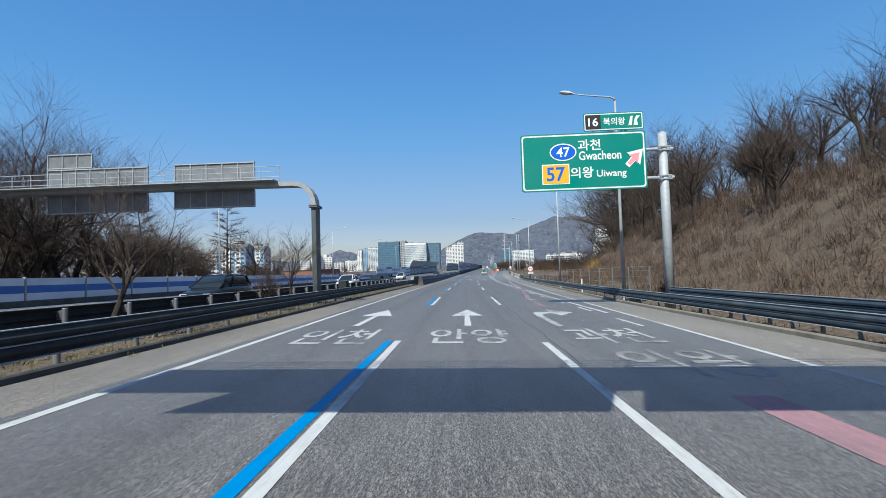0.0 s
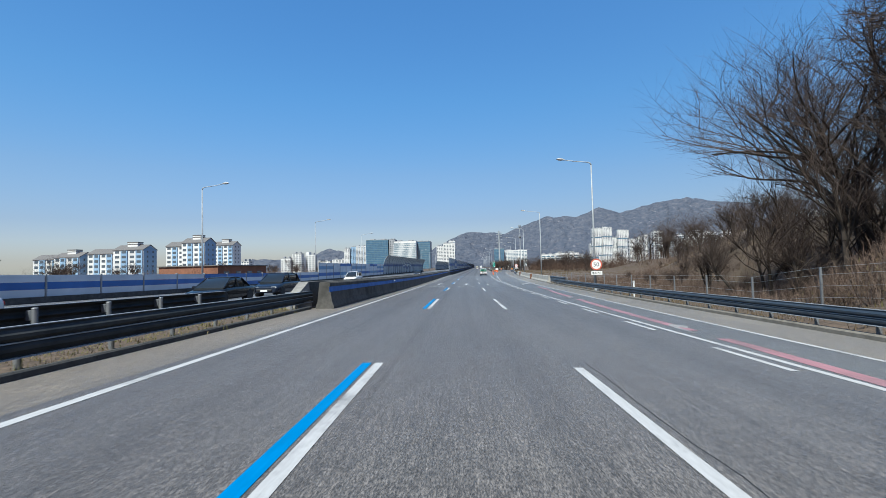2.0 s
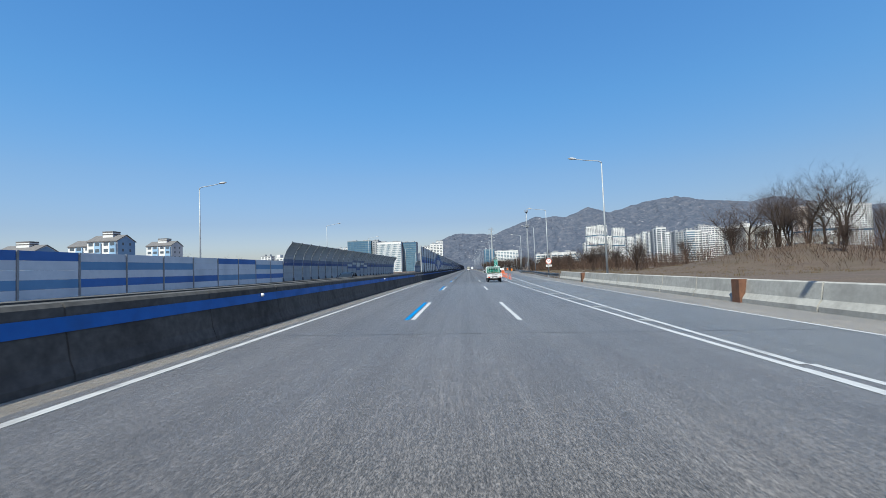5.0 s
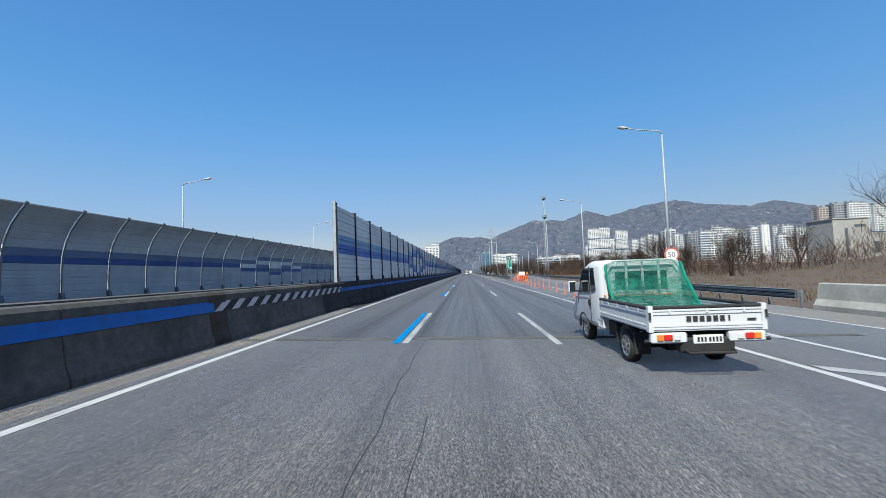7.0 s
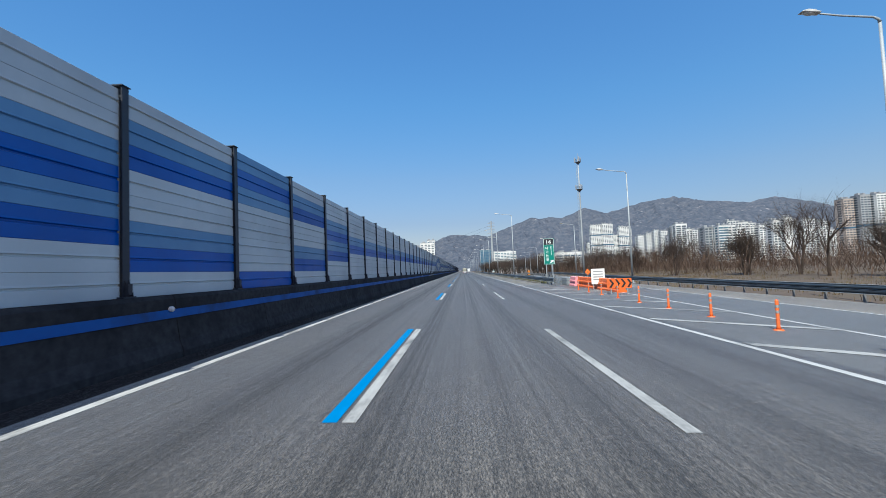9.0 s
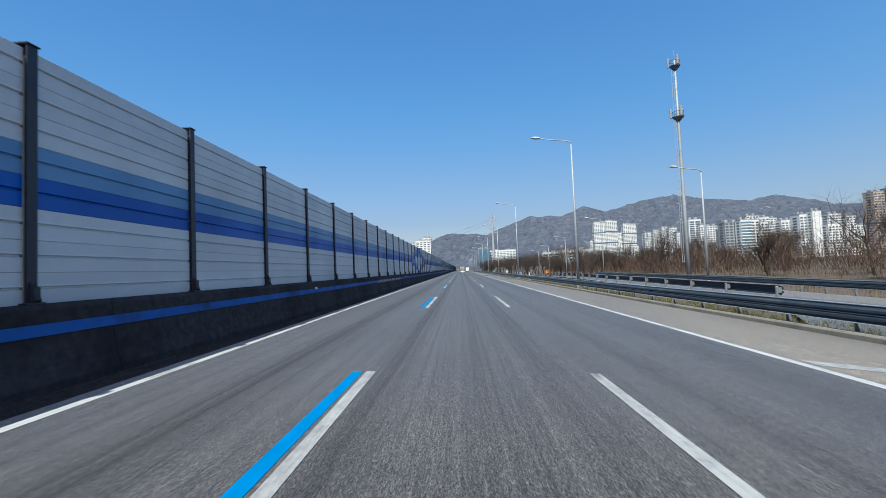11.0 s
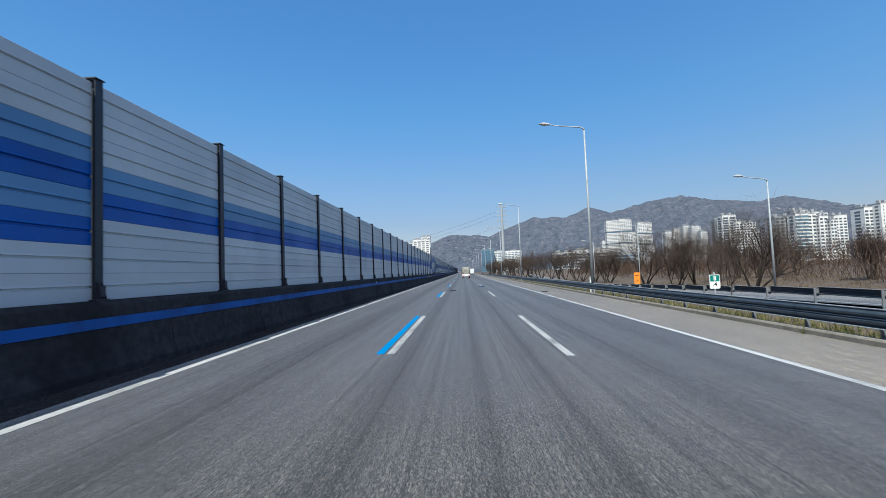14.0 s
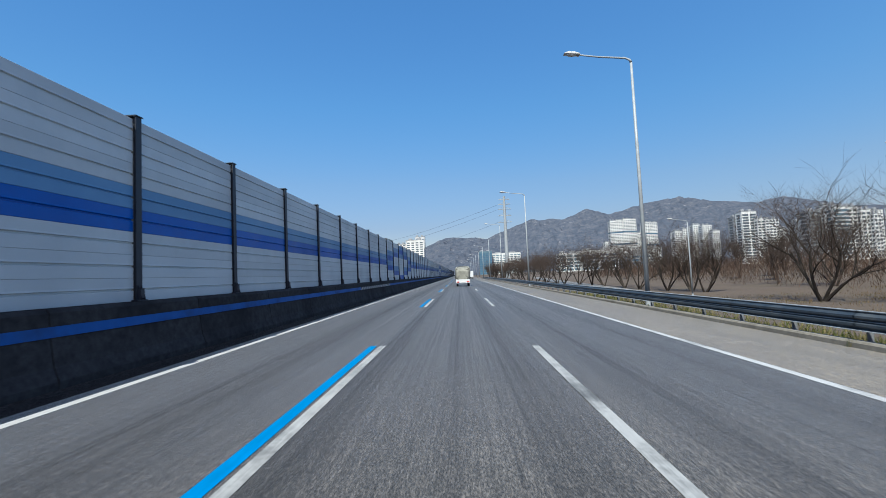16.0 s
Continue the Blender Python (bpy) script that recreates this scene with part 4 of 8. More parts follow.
R_LAMP = "galvanised street lamp behind the guard rail"
lamp_first = lamp_post(8.65, 24.7, 11.3, 2.75, 0.0, R_LAMP)
for l, s in ((9.95, 47.4), (11.35, 82.2), (12.2, 116.5), (13.0, 149.6), (13.9, 184.3), (16.5, 216.2), (16.6, 243.8), (8.68, 277.7), (8.56, 311.5), (8.46, 344.5), (8.42, 380.5),
             (8.5, 414.8), (8.5, 449), (8.5, 484), (8.5, 518), (8.5, 552), (8.5, 587), (8.5, 622), (8.5, 660), (8.5, 700)):
    copy_thing(lamp_first, at(l, s, 0))
for l, s, zz, top in ((20.75, 282.2, 0.0, 9.73), (23.05, 316.8, 0.0, 9.3), (25.35, 351.9, -0.6, 8.8), (28.2, 387.0, -1.6, 8.44), (31.0, 421.0, -2.0, 8.08)):
    lamp_post(l, s, top, 2.4, zz, "galvanised street lamp beside the exit ramp")
left_lamp = lamp_post(-28.2, 49.4, 10.5, -2.6, -0.5, "galvanised street lamp beyond the opposite carriageway")
for s in (12.5, 87.0, 120.2, 152.4, 193.6, 230.2, 266.5, 303, 340, 376):
    copy_thing(left_lamp, at(-27.0, s, -0.5))

# ---- signs ----
def plate(name, x0, x1, z0, z1, y, material, parent, label="", r=0.12, t=0.03):
    bm = bmesh.new()
    pts = []
    for cx, cz, a0 in ((x1 - r, z1 - r, 0), (x0 + r, z1 - r, 90), (x0 + r, z0 + r, 180), (x1 - r, z0 + r, 270)):
        for k in range(5):
            a = radians(a0 + k * 22.5)
            pts.append((cx + r * math.cos(a), cz + r * math.sin(a)))
    prism(bm, pts, y, y + t)
    return part(name, bm, material, parent, label)


def letters(body, cx, cz, w, h, y, parent, material, bold=0.02):
    me = text_mesh("lettering", body, w, h, material, bold)
    for v in me.vertices:
        v.co = Vector((cx + v.co.x, y, cz + v.co.z))
    return part("lettering", me, None, parent)


def shape(name, pts, y, material, parent, t=0.006):
    bm = bmesh.new()
    prism(bm, pts, y - t, y)
    return part(name, bm, material, parent)


def ellipse(cx, cz, rx, rz, n=32):
    return [(cx + rx * math.cos(k * math.tau / n), cz + rz * math.sin(k * math.tau / n)) for k in range(n)]


big = thing("direction_sign", at(9.42, 20.95, 0.0), "large green road sign on a cantilever pole", "road sign")
bm = bmesh.new()
tube(bm, [(0, 0, -0.1), (0, 0, 4), (0, 0, 8.1)], [0.21, 0.2, 0.185], 20)
rod(bm, (0, 0, 8.1), (0, 0, 8.16), 0.185, 0.1, n=20)
part("pole", bm, M["galv"], big, "thick galvanised pole", True)
for z in (7.35, 6.0):
    bm = bmesh.new()
    rod(bm, (0.45, -0.0, z), (-2.6, 0.0, z), 0.085, n=14)
    for x in (-0.24, 0.24):
        rod(bm, (x, -0.0, z), (x + 0.03, 0.0, z), 0.16, n=14)
    box(bm, 0, -0.2, z + 0.08, 0.56, 0.05, 0.05)
    box(bm, 0, -0.2, z - 0.08, 0.56, 0.05, 0.05)
    part("support_arm", bm, M["galv"], big)
X0, X1, Z0, Z1 = -6.62, -0.85, 5.52, 8.22
board = plate("board", X0, X1, Z0, Z1, -0.2, M["sign_green"], big, "green reflective board with a white border")
plate("border", X0 + 0.06, X1 - 0.06, Z0 + 0.06, Z1 - 0.06, -0.203, M["sign_white"], board, t=0.002)
plate("field", X0 + 0.12, X1 - 0.12, Z0 + 0.12, Z1 - 0.12, -0.206, M["sign_green"], board, t=0.002)


def bx(u):
    return X0 + (X1 - X0) * u


def bz(w):
    return Z1 - (Z1 - Z0) * w


shape("route_rim", ellipse(bx(0.34), bz(0.325), 0.62, 0.41), -0.207, M["sign_white"], board)
shape("route_shield", ellipse(bx(0.34), bz(0.325), 0.565, 0.355), -0.214, M["sign_blue"], board)
letters("47", bx(0.34), bz(0.325), 0.62, 0.46, -0.2215, board, M["sign_white"])
letters("과천", bx(0.55), bz(0.215), 1.05, 0.52, -0.209, board, M["sign_white"], 0.014)
letters("Gwacheon", bx(0.634), bz(0.4), 1.95, 0.42, -0.209, board, M["sign_white"], 0.014)
shape("route_rim", [(bx(0.165), bz(0.53)), (bx(0.385), bz(0.53)), (bx(0.385), bz(0.88)), (bx(0.165), bz(0.88))], -0.207, M["sign_white"], board)
shape("route_shield", [(bx(0.172), bz(0.545)), (bx(0.378), bz(0.545)), (bx(0.378), bz(0.865)), (bx(0.172), bz(0.865))], -0.214, M["sign_yellow"], board)
letters("57", bx(0.275), bz(0.705), 0.86, 0.66, -0.2215, board, M["sign_blue"])
letters("의왕", bx(0.485), bz(0.69), 1.05, 0.52, -0.209, board, M["sign_white"], 0.014)
letters("Uiwang", bx(0.72), bz(0.735), 1.36, 0.42, -0.209, board, M["sign_white"], 0.014)


ARW = [(-0.52, -0.34), (-0.3, -0.54), (0.1, -0.14), (0.3, -0.42), (0.5, 0.5), (-0.42, 0.3), (-0.14, 0.1)]
shape("arrow_rim", [(bx(0.905) + x * 0.82, bz(0.47) + z * 0.82) for x, z in ARW], -0.207, M["sign_white"], board)
shape("arrow", [(bx(0.9) + x * 0.56, bz(0.485) + z * 0.56) for x, z in ARW], -0.214, M["sign_pink"], board)
top = plate("exit_board", -3.65, -0.9, 8.28, 9.12, -0.2, M["sign_green"], big, "small green exit board above", 0.06)
plate("border", -3.61, -0.94, 8.32, 9.08, -0.203, M["sign_white"], top, r=0.05, t=0.002)
plate("field", -3.57, -0.98, 8.36, 9.04, -0.206, M["sign_green"], top, r=0.04, t=0.002)
plate("number_field", -3.57, -2.86, 8.36, 9.04, -0.209, M["sign_black"], top, r=0.03, t=0.002)
letters("16", -3.21, 8.7, 0.46, 0.4, -0.2115, top, M["sign_white"])
letters("북의왕", -2.24, 8.7, 1.0, 0.36, -0.209, top, M["sign_white"], 0.014)
for pts in ([(-1.6, 8.48), (-1.45, 8.48), (-1.38, 8.92), (-1.48, 8.92)], [(-1.36, 8.48), (-1.16, 8.48), (-1.2, 8.74), (-1.05, 8.92), (-1.22, 8.92), (-1.3, 8.78)]):
    shape("exit_symbol", pts, -0.207, M["sign_white"], top)
for x in (-3.2, -1.3):
    bm = bmesh.new()
    box(bm, x, -0.14, 8.25, 0.06, 0.05, 0.3)
    part("bracket", bm, M["galv"], big)


M["sign_faded"] = surface("faded_digit_sheet", (0.082, 0.0902, 0.1148), (0.1394, 0.1476, 0.1722), 6.0, 0.5)
M["sign_red_faded"] = surface("faded_red_sign_sheet", (0.41, 0.0738, 0.041), (0.4756, 0.1066, 0.0656), 5.0, 0.5, stain=(0.41, 0.164, 0.1066), stain_scale=2.5)


def speed_sign(l, s):
    ob = thing("speed_limit_sign", at(l, s - 0.16, -0.1 if s < 100 else 0.2), "round white speed limit sign with red rim on a lamp pole", "road sign", "speed signs")
    bm = bmesh.new()
    prism(bm, ellipse(0.03, 2.42, 0.5, 0.5), -0.05, -0.03)
    disc = part("disc", bm, M["sign_red_faded"], ob, "red-rimmed white disc")
    shape("face", ellipse(0.03, 2.42, 0.39, 0.39), -0.052, M["sign_white"], disc, 0.004)
    letters("50", 0.03, 2.42, 0.5, 0.36, -0.0585, disc, M["sign_faded"], 0.015)
    plate_ob = plate("plate", -0.42, 0.52, 1.52, 1.84, -0.05, M["sign_white"], ob, "white plate with dark lettering", 0.03, 0.02)
    letters("램프구간", 0.05, 1.68, 0.78, 0.2, -0.0525, plate_ob, M["sign_black"], 0.02)
    for z in (2.1, 2.75, 1.68):
        bm = bmesh.new()
        box(bm, 0.02, 0.05, z, 0.26, 0.14, 0.04)
        part("clamp", bm, M["galv"], ob)
    return ob


speed_sign(11.38, 82.2)
speed_sign(13.92, 184.3)

ex = thing("exit_sign", at(8.98, 246.8, 0), "tall green exit sign on two grey posts behind the rail", "road sign")
for x in (-0.33, 0.33):
    bm = bmesh.new()
    rod(bm, (x, 0.08, -0.2), (x, 0.08, 4.6), 0.055, n=12)
    part("leg", bm, M["galv"], ex)
eb = plate("board", -0.57, 0.57, 2.08, 4.9, -0.02, M["sign_green"], ex, "green board with a black number field", 0.05)
plate("border", -0.54, 0.54, 2.11, 4.87, -0.023, M["sign_white"], eb, r=0.04, t=0.002)
plate("field", -0.51, 0.51, 2.14, 4.2, -0.026, M["sign_green"], eb, r=0.03, t=0.002)
plate("number_field", -0.51, 0.51, 4.22, 4.84, -0.026, M["sign_black"], eb, r=0.03, t=0.002)
letters("16", 0.02, 4.53, 0.5, 0.36, -0.0275, eb, M["sign_white"])
for k, ch in enumerate("나가는곳"):
    letters(ch, -0.2, 3.86 - 0.42 * k, 0.31, 0.31, -0.0275, eb, M["sign_white"])
for k, ch in enumerate("Exit"):
    letters(ch, 0.24, 3.92 - 0.235 * k, 0.12 if ch not in "it" else 0.07, 0.2, -0.0275, eb, M["sign_white"])
shape("arrow", [(0.26 + x * 0.42, 2.38 + z * 0.36) for x, z in ARW], -0.0265, M["sign_white"], eb)


# ---- overhead gantries ----
def gantry(m, span, panels, label, catwalk=True):
    """A bent-column gantry: the column stands at x = 0 and the beam reaches to x = -span (or +span if negative)."""
    ob = thing("overhead_gantry", m, label, "gantry", "gantries")
    d = -1 if span > 0 else 1
    a = abs(span)
    bm = bmesh.new()
    bevel_box(bm, 0, 0, 2.6, 0.26, 0.76, 5.6, 0.02)
    part("column", bm, M["steel_column"], ob, "square dark grey-green steel column")
    bm = bmesh.new()
    box(bm, 0, 0, 5.42, 0.46, 0.98, 0.06)
    box(bm, 0, 0, 5.5, 0.46, 0.98, 0.05)
    for q in range(6):
        for x in (-0.18, 0.18):
            rod(bm, (x, -0.4 + q * 0.16, 5.36), (x, -0.4 + q * 0.16, 5.56), 0.018, n=6)
    part("flange", bm, M["steel_dark"], ob)
    pts = []
    for k in range(7):
        ang = radians(k * 15)
        pts.append((d * (1.1 - 1.1 * math.cos(ang)), 0, 5.52 + 1.25 * math.sin(ang)))
    pts += [(d * a * 0.3, 0, 6.8), (d * a, 0, 6.8)]
    bm = bmesh.new()
    rings = []
    for i, p in enumerate(pts):
        t = (Vector(pts[min(i + 1, len(pts) - 1)]) - Vector(pts[max(i - 1, 0)])).normalized()
        nrm = Vector((-t.z, 0, t.x)) * (0.13 if i < 6 else 0.12)
        rings.append([bm.verts.new(Vector(p) + nrm * u + Vector((0, w * 0.36, 0))) for u, w in ((1, 1), (1, -1), (-1, -1), (-1, 1))])
    for r0, r1 in zip(rings, rings[1:]):
        for k in range(4):
            bm.faces.new((r0[k], r0[(k + 1) % 4], r1[(k + 1) % 4], r1[k]))
    bm.faces.new(rings[0])
    bm.faces.new(rings[-1])
    part("beam", bm, M["sign_back"], ob, "grey box beam with a bent corner")
    bm = bmesh.new()
    y = -0.62 if catwalk else 0.62
    box(bm, d * (a / 2 + 1), y, 6.92, a - 2, 0.7, 0.05)
    for z in (7.2, 7.5, 7.8):
        rod(bm, (d * 1.9, y + 0.3, z), (d * a, y + 0.3, z), 0.02, n=6)
    n = int(a / 1.2)
    for k in range(n):
        x = d * (1.9 + (a - 1.9) * k / n)
        rod(bm, (x, y + 0.3, 6.9), (x, y + 0.3, 7.8), 0.02, n=6)
    part("catwalk", bm, M["galv"], ob, "steel catwalk with a railing")
    for x0, x1, z0, z1 in panels:
        pn = bmesh.new()
        box(pn, (x0 + x1) / 2, 0.42 if catwalk else -0.42, (z0 + z1) / 2, x1 - x0, 0.05, z1 - z0)
        bd = part("sign_panel", pn, M["panel_back"], ob, "grey back of a sign panel")
        yb = 0.37 if catwalk else -0.37
        count = max(2, int((x1 - x0) / 0.8))
        for k in range(count + 1):
            bm = bmesh.new()
            box(bm, x0 + 0.03 + (x1 - x0 - 0.06) * k / count, yb, (z0 + z1) / 2, 0.05, 0.04, z1 - z0)
            part("stiffener", bm, M["galv"], bd)
        for z in (z0 + 0.05, z1 - 0.05):
            bm = bmesh.new()
            box(bm, (x0 + x1) / 2, yb - 0.02, z, x1 - x0, 0.03, 0.06)
            part("stiffener", bm, M["galv"], bd)
    return ob


gantry(at(-8.28, 24.5, 0, 1.0), 19.5, [(-8.35, -3.62, 5.66, 8.3), (-15.9, -9.9, 5.6, 8.25), (-15.9, -13.2, 8.25, 9.15)], "grey steel gantry over the opposite carriageway, signs seen from behind")
gantry(at(9.3, 1.85, 0), 16.5, [(-14.6, -9.3, 5.55, 8.35), (-8.9, -4.6, 5.55, 8.35), (-4.2, -1.2, 5.55, 8.35)], "grey steel sign gantry spanning the lanes overhead", False)


# ---- mountains ----
def mountain(name, ridge, y_ridge, y_foot, label, seed, cols=260, rows=46):
    """A wooded ridge: spurs run down from the crest towards the road."""
    x0, x1 = ridge[0][0], ridge[-1][0]
    crest = piecewise(ridge)
    verts, faces = [], []
    for j in range(rows + 1):
        v = j / rows
        for i in range(cols + 1):
            x = x0 + (x1 - x0) * i / cols
            top = crest(x) * 0.91
            y = y_foot + (y_ridge - y_foot) * v
            spur = noise.fractal(Vector((x * 0.0026, y * 0.0012, seed)), 0.9, 2.1, 5)
            rough = noise.fractal(Vector((x * 0.011, y * 0.011, seed + 7)), 0.8, 2.0, 4)
            rise = v ** 1.35
            z = top * rise * (1 + 0.42 * spur * (1 - v) ** 0.7) + rough * 24 * min(1, 2.5 * v) * (0.4 if v > 0.97 else 1)
            verts.append((x, y, z - 12))
    n = cols + 1
    for j in range(rows):
        for i in range(cols):
            faces.append((j * n + i, j * n + i + 1, (j + 1) * n + i + 1, (j + 1) * n + i))
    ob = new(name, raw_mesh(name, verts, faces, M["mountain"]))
    return tagged(ob, label, "mountain", "", "structure")


def hazy_rock_and_wood(name):
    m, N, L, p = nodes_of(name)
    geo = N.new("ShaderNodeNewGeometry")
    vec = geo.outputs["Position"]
    # The blue-grey of distance haze is mixed into the colours of the woods.
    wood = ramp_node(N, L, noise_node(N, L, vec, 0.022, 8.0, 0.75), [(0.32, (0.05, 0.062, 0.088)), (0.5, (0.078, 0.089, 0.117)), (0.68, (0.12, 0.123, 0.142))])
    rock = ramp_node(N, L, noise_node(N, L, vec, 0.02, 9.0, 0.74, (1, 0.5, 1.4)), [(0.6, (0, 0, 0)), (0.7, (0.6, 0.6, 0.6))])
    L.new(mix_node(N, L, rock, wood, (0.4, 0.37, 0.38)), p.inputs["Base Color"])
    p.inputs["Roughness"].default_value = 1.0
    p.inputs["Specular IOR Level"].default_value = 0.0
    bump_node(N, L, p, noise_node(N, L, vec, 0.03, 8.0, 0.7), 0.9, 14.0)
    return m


M["mountain"] = hazy_rock_and_wood("hazy_wooded_granite")
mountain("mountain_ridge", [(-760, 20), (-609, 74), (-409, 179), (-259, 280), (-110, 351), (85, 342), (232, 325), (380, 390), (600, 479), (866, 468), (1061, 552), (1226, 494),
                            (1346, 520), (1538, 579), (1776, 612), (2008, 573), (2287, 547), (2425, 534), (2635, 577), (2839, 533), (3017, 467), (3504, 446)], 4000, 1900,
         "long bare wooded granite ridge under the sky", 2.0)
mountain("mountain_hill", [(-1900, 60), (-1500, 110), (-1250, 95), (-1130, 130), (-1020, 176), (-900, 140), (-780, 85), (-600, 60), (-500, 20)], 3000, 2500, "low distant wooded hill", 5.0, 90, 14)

# ---- buildings ----
M["facade_white"] = surface("white_painted_facade", (0.5412, 0.5412, 0.533), (0.6232, 0.6232, 0.615), 0.6, 0.8, stain=(0.4264, 0.4264, 0.4346), stain_scale=0.05)
M["facade_grey"] = surface("grey_painted_facade", (0.2214, 0.2296, 0.246), (0.287, 0.2952, 0.3116), 0.6, 0.8, stain=(0.1968, 0.205, 0.2214), stain_scale=0.05)
M["facade_blue"] = surface("pale_blue_facade", (0.2132, 0.328, 0.4756), (0.2624, 0.3854, 0.5248), 0.6, 0.8, stain=(0.1476, 0.2296, 0.3608), stain_scale=0.05)
M["facade_beige"] = surface("beige_facade", (0.328, 0.2706, 0.2378), (0.3936, 0.328, 0.287), 0.6, 0.8, stain=(0.2952, 0.246, 0.2214), stain_scale=0.05)
M["facade_concrete"] = surface("concrete_facade", (0.2624, 0.2542, 0.2378), (0.3444, 0.3362, 0.3116), 0.8, 0.85, stain=(0.2132, 0.205, 0.1968), stain_scale=0.1)
M["roof_dark"] = surface("dark_roof", (0.0902, 0.0861, 0.0861), (0.1394, 0.1312, 0.1271), 1.0, 0.8)
M["brick"] = surface("red_brick", (0.1558, 0.0697, 0.041), (0.2214, 0.0984, 0.0574), 3.0, 0.9, stain=(0.123, 0.0574, 0.0369), stain_scale=0.4)
M["window_dark"] = glass_like("dark_window_glass", (0.06, 0.075, 0.095), 0.12)
M["window_blue"] = glass_like("blue_curtain_wall", (0.04, 0.09, 0.15), 0.15)
M["window_teal"] = glass_like("teal_curtain_wall", (0.075, 0.125, 0.165), 0.25)


def window_mesh(w, h, material):
    """A pane set in a thin frame, standing in the xz plane."""
    bm = bmesh.new()
    box(bm, 0, 0, 0, w, 0.12, h)
    me = mesh_of("window", bm, material)
    return me


WINDOWS = {}


def window(parent, x, y, z, w, h, material, turn=0):
    key = (round(w, 1), round(h, 1), material)
    if key not in WINDOWS:
        WINDOWS[key] = window_mesh(w, h, M[material])
    ob = part("window", WINDOWS[key], None, parent)
    ob.matrix_local = pose(x, y, z, 0, 0, turn)
    return ob


def tower(l0, l1, s, top, depth, label, wall="facade_white", glass="window_dark", floor=3.0, unit=8.0, ratio=0.62, steps_back=0, group="apartment towers", side=True, win_h=0.5, stripe=None, tiers=0):
    """A slab block with stacked windows, a set-back top and a parapet."""
    ob = thing("apartment_building", Matrix.Translation(rp((l0 + l1) / 2, s, -1.0) * 1.0), label, "building", group)
    w, h = l1 - l0, top + 1.0
    bm = bmesh.new()
    box(bm, 0, depth / 2, (h - 3) / 2, w, depth, h - 3)
    for k in range(steps_back):
        sw = w * (0.34 - 0.08 * k)
        box(bm, (-0.3 + 0.55 * k) * w, depth * 0.5, h - 1.5 + k * 1.5, sw, depth * 0.8, 6.0)
    body = part("wall", bm, M[wall], ob)
    bm = bmesh.new()
    box(bm, 0, depth / 2, h - 2.8, w + 0.5, depth + 0.5, 0.5)
    for x in (-0.28, 0.22):
        bevel_box(bm, w * x, depth / 2, h - 1.3, w * 0.2, depth * 0.4, 2.6, 0.1)
    part("roof", bm, M["facade_grey"], ob, "grey roof with lift housings")
    n = max(2, int(round(w / unit)))
    uw = w / n
    floors = int((h - 5) / floor)
    far_glass = bmesh.new()
    for f in range(floors):
        z = 3.2 + f * floor
        if s > 770:
            for k in range(n):
                box(far_glass, -w / 2 + uw * (k + 0.5), -0.05, z, uw * ratio, 0.12, floor * win_h)
            if side:
                for q in (-1, 1):
                    box(far_glass, q * (w / 2 + 0.05), depth / 2, z, 0.12, depth * 0.5, floor * win_h)
            continue
        for k in range(n):
            window(body, -w / 2 + uw * (k + 0.5), -0.05, z, uw * ratio, floor * win_h, glass)
        if side:
            nd = max(1, int(depth / 9))
            for k in range(nd):
                window(body, -w / 2 - 0.05, depth * (k + 0.5) / nd, z, depth / nd * 0.4, floor * win_h, glass, 90)
                if l1 < 0:
                    window(body, w / 2 + 0.05, depth * (k + 0.5) / nd, z, depth / nd * 0.4, floor * win_h, glass, 90)
    if s > 770:
        tagged(part("window_grid", far_glass, M[glass], body), kind="stuff")
    for k in range(tiers):
        bm = bmesh.new()
        box(bm, 0, depth / 2, (h - 3) * (k + 1) / (tiers + 1), w + 0.3, depth + 0.3, 2.4)
        part("refuge_band", bm, M["window_blue"], body, "dark recessed storey")
    if stripe:
        for k in range(n + 1):
            bm = bmesh.new()
            box(bm, -w / 2 + uw * k, -0.2, (h - 3) / 2, 0.8, 0.6, h - 3)
            part("pilaster", bm, M[stripe], body)
    return ob


WHITE = "white apartment tower with stacked dark windows"
BANDED = "white apartment tower with dark recessed storeys"
for l0, l1, s, top in ((307, 319, 1262, 99), (320, 333, 1264, 100), (335, 348, 1266, 102), (348.5, 361, 1267, 101), (381, 395, 1285, 95), (396, 411, 1286, 94)):
    tower(l0, l1, s, top, 14, BANDED, unit=4.2, ratio=0.66, tiers=3)
for l0, l1, s, top in ((370, 386, 1296, 75), (383, 400, 1250, 41), (314, 333, 1320, 60), (337, 347, 1060, 57), (369, 383, 1130, 61), (374, 390, 1110, 64), (381, 394, 1090, 68), (385, 399, 1070, 65), (389, 399, 1050, 54)):
    tower(l0, l1, s, top, 14, WHITE, unit=3.6, ratio=0.62)
tower(313, 321, 872, 56, 12, WHITE, "facade_grey", unit=4, ratio=0.8, win_h=0.7)
tower(313, 329, 858, 60, 12, "slim white apartment tower with wide glazed bays", unit=7.5, ratio=0.8, win_h=0.72)
for l0, l1, s, top in ((324, 332, 850, 51), (330, 344, 846, 49), (342, 350, 843, 38)):
    tower(l0, l1, s, top, 6, WHITE, unit=4, ratio=0.68, win_h=0.55)
tower(299, 306, 760, 38, 12, "grey apartment tower with pale bands", "facade_grey", unit=3.6, ratio=0.7)
tower(282, 299, 724, 43, 14, "grey apartment tower with a white window grid", "facade_grey", unit=4.2, ratio=0.7, win_h=0.6)
tower(291, 302, 712, 44, 10, "white apartment tower with teal glass bands", "facade_white", "window_teal", unit=11, ratio=0.97, win_h=0.62)
